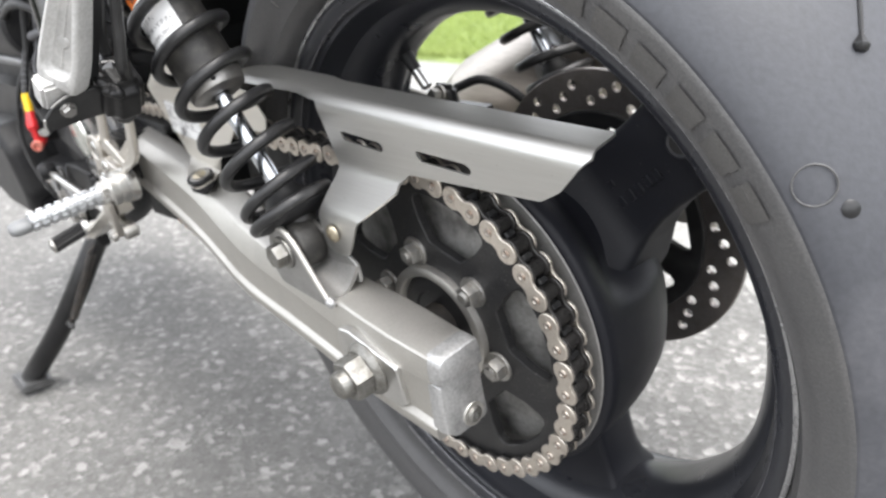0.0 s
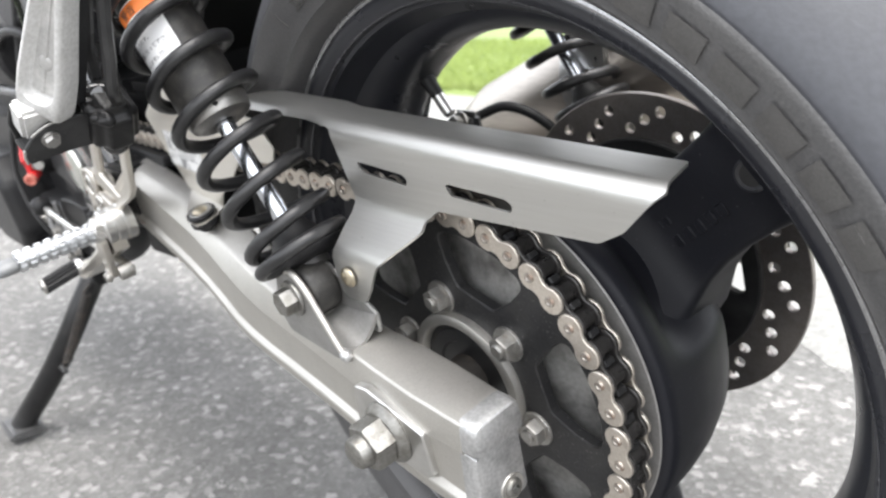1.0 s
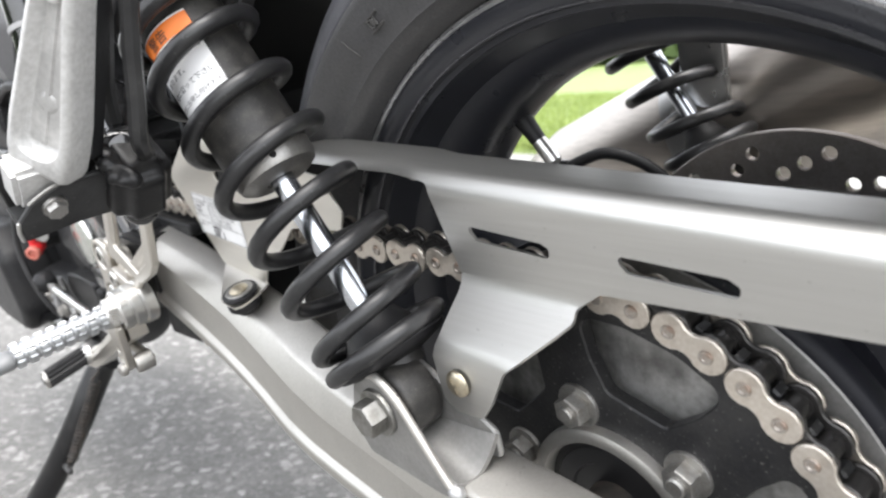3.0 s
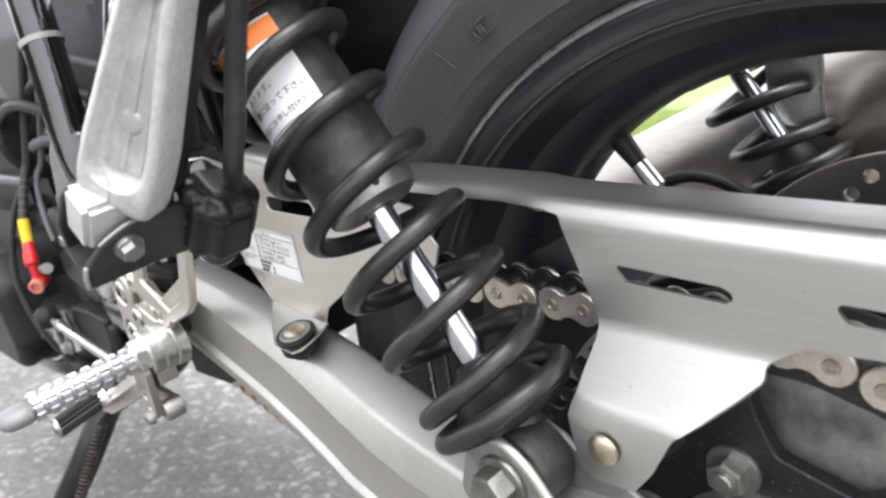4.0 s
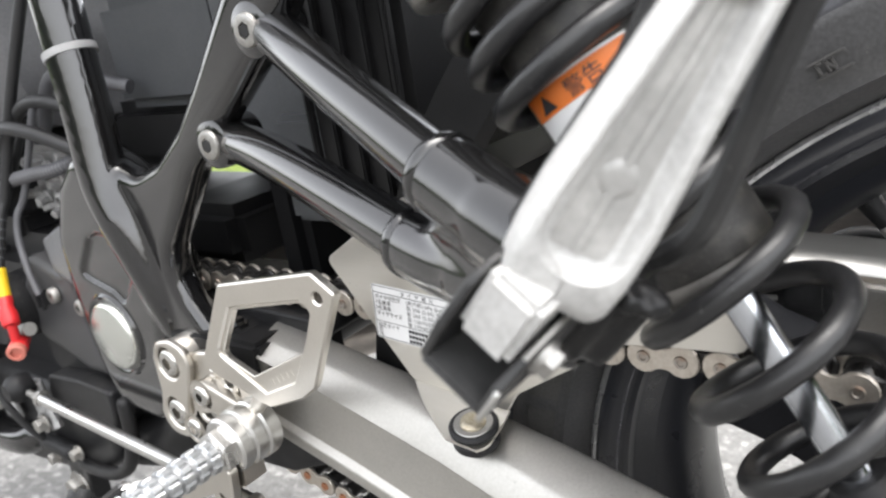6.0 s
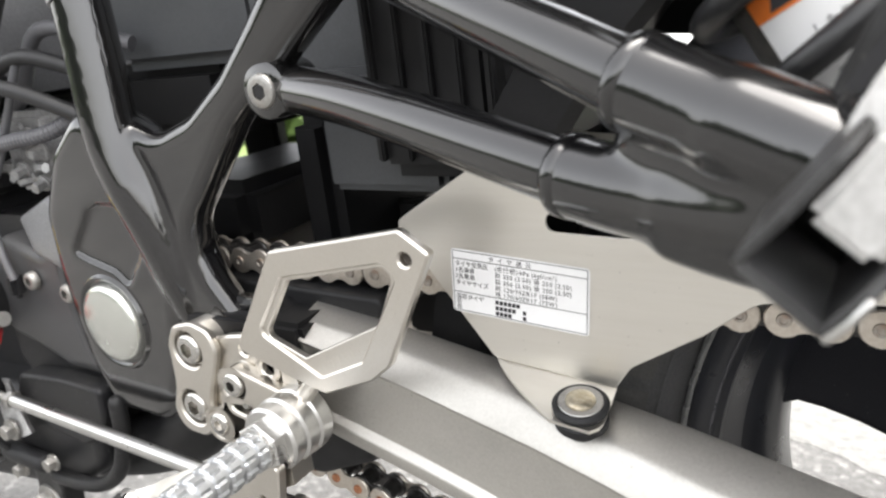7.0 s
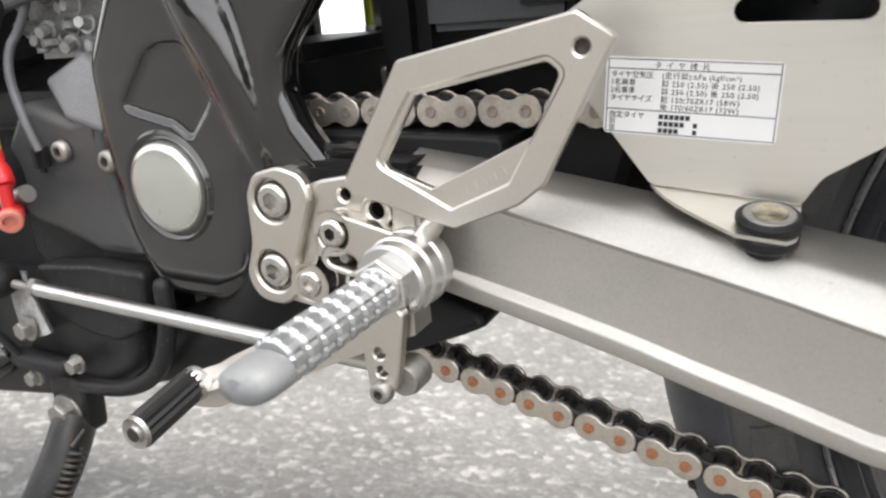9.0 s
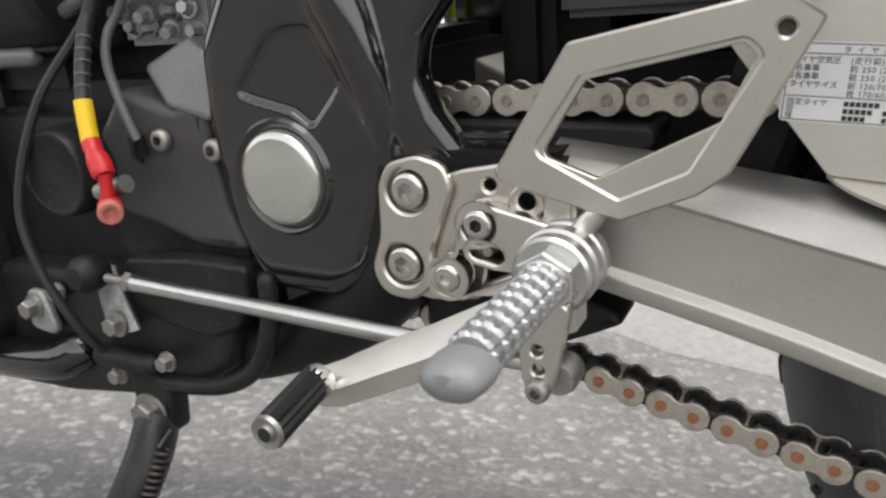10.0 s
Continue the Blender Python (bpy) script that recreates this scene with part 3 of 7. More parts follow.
def tree_belt(count):
    """Leaf clumps of a row of trees and bushes that stands round the lot."""
    rng = np.random.default_rng(11)
    a = rng.uniform(0, 2 * math.pi, count)
    near_side = np.clip(-np.sin(a), 0, 1)
    dist = 24 - 10.0 * near_side ** 0.7 + rng.normal(0, 0.5, count)
    tall = (6.0 - 3.4 * near_side) * (0.78 + 0.22 * np.sin(a * 23) * np.cos(a * 9 + 1))
    # the lot is open towards its rear left
    gap = np.clip(3.0 * near_side * np.clip(np.cos(a) + 0.3, 0, 1), 0, 0.96)
    # and low straight across from the motorcycle
    across = np.clip(1 - np.abs(a - 2.02) / 0.50, 0, 1)
    # and ahead of it
    ahead = np.clip(1 - np.abs(a - 3.30) / 0.55, 0, 1)
    tall = tall * (1 - gap) * (1 - 0.9 * np.sqrt(across)) * (1 - 0.88 * np.sqrt(ahead))
    z = tall * rng.uniform(0, 1, count) ** 0.8
    c = np.stack([dist * np.cos(a), dist * np.sin(a), z], 1)
    u = rng.normal(0, 1, (count, 3))
    u /= np.linalg.norm(u, axis=1)[:, None]
    w = np.cross(u, rng.normal(0, 1, (count, 3)))
    w /= np.linalg.norm(w, axis=1)[:, None]
    s = (0.16 + 0.010 * dist)[:, None] * rng.uniform(0.7, 1.4, count)[:, None]
    v = np.stack([c - u * s, c + w * s * 0.6, c + u * s, c - w * s * 0.6], 1)
    me = bpy.data.meshes.new("tree_belt")
    me.from_pydata(v.reshape(-1, 3).tolist(), [], np.arange(count * 4).reshape(-1, 4).tolist())
    me.materials.append(M["leaves"])
    return new("tree_belt", me)


tagged(tree_belt(42000), "dark green leaves of trees and bushes round the asphalt lot", "trees", kind="stuff")
tagged(blades(80000, -8.5, 2.5, LAWN_Y + 0.02, 6.5, 0.05), "short green grass blades on the verge", "grass", kind="stuff")

# ---- motorcycle ----
bike = tagged(new("motorcycle"), "black motorcycle with aluminium swingarm leaning on its stand on asphalt", "motorcycle")
bike.matrix_world = BIKE
bike.empty_display_size = 0.2
Y_AX = (0, 1, 0)


# rear wheel: rim, hub, spokes, tyre
def rim_profile():
    # outer flange, a fine ridge with a groove behind it, the barrel and its inner step
    half = [(0.2150, -0.0560), (0.2285, -0.0590), (0.2310, -0.0612), (0.2306, -0.0638), (0.2288, -0.0651), (0.2268, -0.0656), (0.2246, -0.0652), (0.2222, -0.0640), (0.2204, -0.0626), (0.2193, -0.0621), (0.2186, -0.0608), (0.2190, -0.0594),
            (0.2202, -0.0586), (0.2186, -0.0573), (0.2172, -0.0562), (0.2150, -0.0520), (0.2122, -0.0466), (0.2100, -0.0430), (0.2106, -0.0416), (0.2090, -0.0404), (0.2040, -0.0370), (0.1985, -0.0310), (0.1930, -0.0220), (0.1905, -0.0100)]
    outer = [(0.2140, -0.0500), (0.2030, -0.0330), (0.1970, -0.0100)]
    inner = half + [(r, -y) for r, y in half[::-1]]
    return inner + [(r, -y) for r, y in outer] + outer[::-1]


rear_wheel = part("rear_wheel", lathe(rim_profile(), n=144, close=True), "wheel", bike, "satin black cast three-spoke wheel rim")
lip_prof = [(0.2292, -0.0656), (0.2306, -0.0660), (0.2320, -0.0654), (0.2324, -0.0638), (0.2308, -0.0622), (0.2290, -0.0636)]
# scraped lip, its colour lifted for the reflection that runs along it
part("rim_lip", lathe(lip_prof, n=144, close=True), "rim_edge", rear_wheel, "scraped edge of the rim with its highlight in the colour")
# pale bead that paints the highlight along the ridge
part("rim_ridge", lathe([(0.2192, -0.0622), (0.2186, -0.0619), (0.2182, -0.0611), (0.2185, -0.0602), (0.2193, -0.0606)], n=144, close=True), "rim_ridge", rear_wheel, "ridge inside the rim with its highlight painted on")
hub_prof = [(0.030, -0.0780), (0.1215, -0.0780), (0.1250, -0.0768), (0.1262, -0.0740), (0.1261, -0.0680), (0.1260, -0.0620), (0.1260, -0.0560), (0.1259, -0.0500), (0.1258, -0.0440), (0.1254, -0.0380), (0.1246, -0.0320), (0.1235, -0.0240), (0.1190, -0.0080), (0.1120, 0.0030), (0.0980, 0.0105),
            (0.0720, 0.0180), (0.0620, 0.0300), (0.0600, 0.0560), (0.0600, 0.0780), (0.0200, 0.0780)]
SPOKES = (41, -79, 161)


def ease(t):
    t = min(1.0, max(0.0, t))
    return t * t * (3 - 2 * t)


bm = lathe(hub_prof, n=144)
for v in bm.verts:
    # the drum is drawn in where a spoke runs into it
    r, a = math.hypot(v.co.x, v.co.z), math.degrees(math.atan2(v.co.z, v.co.x))
    off = min(abs((a - c + 180) % 360 - 180) for c in SPOKES)
    low = 0.1060 + 0.0200 * ease((-v.co.y - 0.036) / 0.034)
    if r > low and v.co.y > -0.0745:
        k = ease((30 - off) / 13)
        v.co.x, v.co.z = v.co.x * (1 - k + k * low / r), v.co.z * (1 - k + k * low / r)
part("hub", bm, "hub_paint", rear_wheel, sharp=60)
part("hub_face", lathe([(0.098, -0.0792), (0.1205, -0.0792), (0.1212, -0.0786), (0.1205, -0.0770), (0.098, -0.0770)], n=96, close=True), "dusty_ring", rear_wheel, "bare grey metal ring behind the sprocket")


def spoke_mesh():
    """One hollow-cast spoke along x, flared into hub and rim."""
    secs = []
    for r, hw, y0, y1 in ((0.070, 0.060, -0.056, 0.020), (0.096, 0.0500, -0.046, 0.026), (0.103, 0.0450, -0.034, 0.028), (0.108, 0.0410, -0.0255, 0.029), (0.114, 0.0372, -0.0195, 0.029), (0.122, 0.0338, -0.0170, 0.030), (0.138, 0.0305, -0.0165, 0.030), (0.155, 0.0295, -0.0163, 0.030),
                          (0.172, 0.0300, -0.0165, 0.030), (0.184, 0.0315, -0.0175, 0.032), (0.194, 0.0370, -0.0230, 0.036)):
        ring = rounded([(-hw, y0), (hw, y0), (hw, y1), (-hw, y1)], [0.0055, 0.0055, 0.013, 0.013], 5)
        secs.append([(r, q[1], q[0]) for q in ring])
    return loft(secs)


for a in SPOKES:
    bm = moved(spoke_mesh(), Matrix.Rotation(radians(-a), 4, "Y"))
    part("spoke", bm, "hub_paint", rear_wheel, sharp=60)

# plain raised bars where the spoke carries a cast maker's mark
turn = Matrix.Rotation(radians(-41), 4, "Y")
for i in range(6):
    part("cast_mark", moved(block((0.1125 + i * 0.0086, -0.0173, -0.0106), (0.1178 + i * 0.0086, -0.0150, -0.0028), 0.0006, None, 1), turn), "hub_paint", rear_wheel)
for i in range(3):
    part("cast_mark", moved(block((0.1115 + i * 0.0062, -0.0176, 0.0032), (0.1155 + i * 0.0062, -0.0150, 0.0086), 0.0006, None, 1), turn), "hub_paint", rear_wheel)


WALL = [(0.2200, -0.0570), (0.2295, -0.0585), (0.2318, -0.0612), (0.2332, -0.0655), (0.2346, -0.0705), (0.2372, -0.0756), (0.2400, -0.0785), (0.2410, -0.0805), (0.2425, -0.0803), (0.2480, -0.0835), (0.2540, -0.0855), (0.2600, -0.0866), (0.2640, -0.0870), (0.2665, -0.0872), (0.2680, -0.0862)]
TREAD = [(0.2680, -0.0862), (0.2700, -0.0860), (0.2780, -0.0820), (0.2880, -0.0730), (0.2980, -0.0595), (0.3070, -0.0420), (0.3140, -0.0220), (0.3170, 0.0)]
tyre = part("tyre", lathe(WALL + [(0.2640, -0.080), (0.2300, -0.060)], n=160, close=True), "tyre", rear_wheel, "black rubber tyre wall with dusty moulded marks", sharp=60)
part("far_wall", lathe([(r, -y) for r, y in WALL] + [(0.2640, 0.080), (0.2300, 0.060)], n=160, close=True), "tyre", rear_wheel, sharp=60)
part("tread", lathe(TREAD + [(r, -y) for r, y in TREAD[-2::-1]] + [(0.262, 0.08), (0.262, -0.08)], n=160, close=True), "tread", rear_wheel, "worn grey-black tread", sharp=60)


def on_tyre(ang, lateral):
    """A point on the tread at an angle and a distance across, with its outward normal."""
    pr = [(-0.0872, 0.2665), (-0.0820, 0.2780), (-0.0730, 0.2880), (-0.0595, 0.2980), (-0.0420, 0.3070), (-0.0220, 0.3140), (0.0, 0.3170)]
    r = float(np.interp(-abs(lateral), [p[0] for p in pr], [p[1] for p in pr]))
    return Vector((r * math.cos(ang), lateral, r * math.sin(ang)))


groove_data = None
for i in range(20):
    for sd in (-1, 1):
        spin = Matrix.Rotation(-(radians(37.6) + i * 2 * math.pi / 20 + (0.05 if sd > 0 else 0)), 4, "Y")
        if i == 0:
            # black bead on the tread paints the shaded inside of a groove
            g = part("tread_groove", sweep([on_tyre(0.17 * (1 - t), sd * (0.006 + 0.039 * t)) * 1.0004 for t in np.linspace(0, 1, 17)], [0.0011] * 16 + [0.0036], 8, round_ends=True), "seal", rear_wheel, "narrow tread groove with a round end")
            groove_data = {**(groove_data or {}), sd: g.data}
        else:
            g = new("tread_groove", groove_data[sd])
            g.parent = rear_wheel
        g.matrix_local = spin
p = on_tyre(0, -0.0750)
dot = None
for i in range(6):
    if dot is None:
        # proud black disc paints the shade inside the well
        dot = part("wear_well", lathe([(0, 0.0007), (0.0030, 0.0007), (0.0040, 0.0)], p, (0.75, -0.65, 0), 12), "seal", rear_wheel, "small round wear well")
        w = dot
    else:
        w = new("wear_well", dot.data)
        w.parent = rear_wheel
    w.matrix_local = Matrix.Rotation(-radians(27.1 + 60 * i), 4, "Y")


def sidewall(ang, r):
    """A point on the left sidewall."""
    y = float(np.interp(r, [0.2425, 0.2480, 0.2540, 0.2600, 0.2640], [-0.0803, -0.0835, -0.0855, -0.0866, -0.0870]))
    return Vector((r * math.cos(ang), y - 0.0011, r * math.sin(ang)))


def wall_patch(bm, a0, a1, r0, r1, skew=0.0):
    n = 4
    rows = [[bm.verts.new(sidewall(a0 + (a1 - a0) * i / n + skew * (r - r0), r)) for i in range(n + 1)] for r in np.linspace(r0, r1, 4)]
    for p, q in zip(rows, rows[1:]):
        for i in range(n):
            bm.faces.new((p[i], p[i + 1], q[i + 1], q[i]))


for base in (radians(72), radians(72 - 120), radians(72 + 120)):
    for i in range(8):
        a = base - i * radians(5.6)
        bm = bmesh.new()
        wall_patch(bm, a, a - radians(4.1), 0.2455, 0.2590)
        part("sidewall_mark", bm, "letters", rear_wheel)

# small moulded signs on the sidewall: a framed pair of letters, an arrow with its word, mould lines
def stroke(bm, p, q, w=0.0006):
    a = [sidewall(radians(p[0] + (q[0] - p[0]) * t), p[1] + (q[1] - p[1]) * t) for t in np.linspace(0, 1, 4)]
    sweep(a, w, 5, bm)


def wall_sign(label, strokes, w=0.0006):
    bm = bmesh.new()
    for p, q in strokes:
        stroke(bm, p, q, w)
    part("moulded_sign", bm, "letters", rear_wheel, label)


def wall_word(words, size, ang, r, stretch=1.0):
    """Writing that stands on the sidewall, its top towards the tread."""
    bm = text_mesh(words, size)
    for v in bm.verts:
        v.co = sidewall(radians(ang) - v.co.x * stretch / r, r + v.co.y)
    part("moulded_word", bm, "letters", rear_wheel, smooth=False)


wall_sign("small framed sign moulded in the sidewall", (((115.0, 0.2492), (117.8, 0.2492)), ((115.0, 0.2552), (117.8, 0.2552)), ((116.1, 0.2502), (116.1, 0.2542)), ((116.6, 0.2542), (116.1, 0.2502)), ((116.6, 0.2502), (116.6, 0.2542)), ((117.3, 0.2502), (116.9, 0.2502)), ((117.3, 0.2542), (116.9, 0.2542)), ((117.3, 0.2502), (117.3, 0.2542))))
wall_sign("arrow moulded in the sidewall", (((108.9, 0.2520), (108.0, 0.2537)), ((108.9, 0.2520), (107.9, 0.2506)), ((108.0, 0.2537), (107.9, 0.2506))))
wall_sign("mould line on the sidewall", (((122, 0.2480), (122.6, 0.2600)),), 0.0004)
wall_sign("mould line on the sidewall", (((31, 0.2545), (32.6, 0.2548)),), 0.0004)
wall_word("ROTATION", 0.0052, 107.2, 0.2503, 1.15)
# a ring stamped in the tread
bm = bmesh.new()
rng_c = on_tyre(radians(30.1), -0.0805)
tn = Vector((rng_c.x, -0.40, rng_c.z)).normalized()
fm = frame_of(tn)
sweep([rng_c + fm @ Vector((0.0085 * math.cos(2 * math.pi * i / 28), 0.0085 * math.sin(2 * math.pi * i / 28), 0.0)) for i in range(29)], 0.0005, 6, bm)
part("tread_stamp", bm, "tyre", rear_wheel, "small ring stamped in the tread")
# threaded hole in the spoke near the rim
hc = Vector((0.1845, -0.0176, -0.001))
hm = Matrix.Rotation(radians(-41), 4, "Y")
part("balance_hole", lathe([(0.0060, 0.0004), (0.0076, 0.0010), (0.0090, 0.0004), (0.0090, -0.0012), (0.0060, -0.0012)], hm @ hc, (0, -1, 0), 24, close=True), "wheel", rear_wheel)
# black disc paints the shade down the hole
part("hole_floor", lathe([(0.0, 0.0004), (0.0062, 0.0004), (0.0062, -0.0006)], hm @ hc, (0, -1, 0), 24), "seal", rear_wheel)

# brake disc on the right side
R_DISC, Y_DISC = 0.121, 0.093
holes = []
for i in range(16):
    for r, da in ((0.0960, 0.0), (0.1025, -7.2), (0.1098, -14.0)):
        a = radians(4.8 + 22.5 * i + da)
        holes.append(circle(r * math.cos(a), r * math.sin(a), 0.0040, 12))
holes.append(circle(0, 0, 0.088, 60))
disc_bm = plate(circle(0, 0, R_DISC, 96), holes, Y_DISC - 0.0025, Y_DISC + 0.0025, 0.0006)
part("brake_disc", disc_bm, "disc", rear_wheel, "drilled steel brake disc with rows of small holes", sharp=30)
carrier = [(0.0892 * math.cos(2 * math.pi * i / 60), 0.0892 * math.sin(2 * math.pi * i / 60)) for i in range(60)]
wins = [rounded([(r * math.cos(radians(a)), r * math.sin(radians(a))) for r, a in ((0.058, c - 16), (0.080, c - 19), (0.080, c + 19), (0.058, c + 16))], 0.005) for c in range(6, 366, 60)]
part("disc_carrier", plate(carrier, wins, Y_DISC - 0.0075, Y_DISC - 0.0008, 0.001), "satin", rear_wheel, "black brake disc carrier")

# valve
vdir = Vector((math.cos(radians(127)), 0, math.sin(radians(127))))
valve = lathe([(0.0, 0.196), (0.0062, 0.196), (0.0055, 0.186), (0.0046, 0.176), (0.0044, 0.172), (0.0, 0.172)], (0, 0.004, 0), vdir, 16)
part("valve_stem", valve, "rubber", rear_wheel)
part("valve_cap", lathe([(0.0, 0.175), (0.0046, 0.175), (0.0048, 0.166), (0.0046, 0.160), (0.0032, 0.1585), (0.0, 0.1585)], (0, 0.004, 0), vdir, 16), "machined", rear_wheel, "pale metal valve cap")

# sprocket
TEETH, PITCH = 45, 0.015875
R_SP = PITCH / (2 * math.sin(math.pi / TEETH))
TH0 = radians(35.92)
Y_CH = -0.0954
pts = []
for k in range(TEETH):
    c = TH0 + 2 * math.pi * k / TEETH
    for da, r in ((-0.5, R_SP + 0.0036), (-0.40, R_SP + 0.0036), (-0.30, R_SP - 0.0005), (-0.20, R_SP - 0.0040), (0.0, R_SP - 0.0052), (0.20, R_SP - 0.0040), (0.30, R_SP - 0.0005), (0.40, R_SP + 0.0036)):
        a = c + da * 2 * math.pi / TEETH
        pts.append((r * math.cos(a), r * math.sin(a)))
wins = []
for k in range(6):
    c = 13 + 60 * k
    wins.append(rounded([(r * math.cos(radians(a)), r * math.sin(radians(a))) for r, a in ((0.0640, c - 13), (0.0800, c - 18.5), (0.0985, c - 20), (0.0995, c - 7), (0.0995, c + 7), (0.0985, c + 20), (0.0800, c + 18.5), (0.0640, c + 13))], [0.0055, 0.02, 0.006, 0.03, 0.03, 0.006, 0.02, 0.0055], 5))
wins.append(circle(0, 0, 0.036, 48))
sprocket = part("sprocket", plate(pts, wins, Y_CH - 0.0036, Y_CH + 0.0036, 0.0007), "sprocket", bike, "dark grey steel rear sprocket with cut-out windows", sharp=35)
part("hub_ring", lathe([(0.0440, -0.0780), (0.0450, -0.1010), (0.0446, -0.1040), (0.0425, -0.1052), (0.0385, -0.1048), (0.0372, -0.1030), (0.0368, -0.0900)], n=64), "arm", sprocket, "bare metal bearing housing ring")
part("bearing_seal", lathe([(0.0375, -0.0985), (0.0340, -0.0992), (0.0330, -0.1005), (0.0250, -0.1005), (0.0240, -0.0990), (0.0150, -0.0990)], n=48), "seal", sprocket, "black rubber bearing seal")
part("axle_spacer", lathe([(0.0, -0.1300), (0.0150, -0.1300), (0.0155, -0.1100), (0.0155, -0.0950), (0.0, -0.0950)], n=32), "oil_and_recess", sprocket)
for k in range(6):
    a = radians(43 + 60 * k)
    bm = moved(hex_bolt(0.0078, 0.0075, 0.0108, 0.0035), frame4((0.0545 * math.cos(a), Y_CH - 0.0036, 0.0545 * math.sin(a)), (0, -1, 0)))
    part("sprocket_nut", bm, "steel", sprocket, "plated flange nut")
# cast hub face seen through the windows
part("hub_cone", lathe([(0.046, -0.0875), (0.060, -0.0850), (0.085, -0.0815), (0.104, -0.0795), (0.104, -0.0770), (0.046, -0.0770)], n=64, close=True), "hub_cast", sprocket, "bare cast metal hub face behind the sprocket")


# chain
def pin_places():
    """Pins along the chain: over the sprocket, forward along the top, round the front and back along the bottom."""
    arc = {k: (R_SP * math.cos(TH0 - k * 2 * math.pi / TEETH), R_SP * math.sin(TH0 - k * 2 * math.pi / TEETH)) for k in range(-6, 18)}
    x6, z6 = arc[-6]
    for n in range(1, 40):
        x = x6 - n * PITCH
        arc[-6 - n] = (x, z6 + (0.1168 - z6) * min(1.0, (x6 - x) / 0.363) - 0.0012 * math.sin(math.pi * min(1, (x6 - x) / 0.6)))
    xe, ze = arc[-45]
    x17, z17 = arc[17]
    d = Vector((-0.390 - x17, -0.0221 - z17)).normalized()
    for n in range(1, 38):
        sag = -0.003 * math.sin(math.pi * min(1.0, n / 38))
        arc[17 + n] = (x17 + d.x * n * PITCH, z17 + d.y * n * PITCH + sag)
    xl, zl = arc[54]
    m = 10
    mid = Vector(((xe + xl) / 2, (ze + zl) / 2))
    for j in range(1, m):
        t = math.pi * j / m
        arc[-45 - j] = (mid.x - 0.043 * math.sin(t), mid.y + (ze - mid.y) * math.cos(t))
    return arc


def figure8(r, waist, n=9):
    h = PITCH / 2
    out = []
    for s in (1, -1):
        a0 = -112 if s > 0 else 68
        for i in range(n + 1):
            a = radians(a0 + 224 * i / n)
            out.append((s * h + r * math.cos(a), r * math.sin(a)))
        out += [(s * 0.0030, s * (waist + 0.0006)), (s * 0.0011, s * waist), (-s * 0.0011, s * waist), (-s * 0.0030, s * (waist + 0.0006))]
    return out


def outer_link():
    bm = bmesh.new()
    for s in (-1, 1):
        plate(figure8(0.0076, 0.0050), (), s * 0.0096, s * 0.0074, 0.0005, bm)
    return bm


def pin():
    return lathe([(0.0, -0.0101), (0.0013, -0.0101), (0.0016, -0.0106), (0.0026, -0.0106), (0.0029, -0.0100), (0.0029, 0.0102), (0.0, 0.0104)], (0, 0, 0), Y_AX, 12)


def inner_link():
    bm = bmesh.new()
    for s in (-1, 1):
        plate(figure8(0.0074, 0.0048), (), s * 0.0071, s * 0.0049, 0.0005, bm)
    for h in (-1, 1):
        lathe([(0.0030, -0.0048), (0.0050, -0.0047), (0.0051, -0.0040), (0.0051, 0.0040), (0.0050, 0.0047), (0.0030, 0.0048)], (h * PITCH / 2, 0, 0), Y_AX, 14, bm)
    return bm


places = pin_places()
order = sorted(places)
chain = part("chain", lathe([(0.038, Y_CH - 0.003), (0.0412, Y_CH - 0.002), (0.0412, Y_CH + 0.002), (0.038, Y_CH + 0.003), (0.010, Y_CH + 0.003), (0.010, Y_CH - 0.003)], (-0.606, 0, 0.0735), Y_AX, 40, close=True), "sprocket", bike, "drive chain with nickel side plates and oily black rollers")
proto = {}
for k in order[:-1]:
    a, b = Vector(places[k]), Vector(places[k + 1])
    t = (b - a).normalized()
    c = (a + b) / 2
    m = Matrix.Translation((c.x, Y_CH, c.y)) @ Matrix.Rotation(-math.atan2(t.y, t.x), 4, "Y")
    mp = "pin_rust" if k > 22 else "pin"
    kinds = (("outer_plate", outer_link, "plate", m), ("pin", pin, mp, m @ Matrix.Translation((-PITCH / 2, 0, 0))), ("pin", pin, mp, m @ Matrix.Translation((PITCH / 2, 0, 0)))) if k % 2 == 0 else (("inner_link", inner_link, "roller", m),)
    for nm, fn, mt, place in kinds:
        if mt not in proto:
            proto[mt] = part(nm, fn(), mt, chain, {"plate": "nickel-plated outer plates", "pin": "worn steel pin end", "pin_rust": "rusty orange pin end", "roller": "oily black rollers"}[mt])
            ob = proto[mt]
        else:
            ob = new(nm, proto[mt].data)
            ob.parent = chain
        ob.matrix_local = place

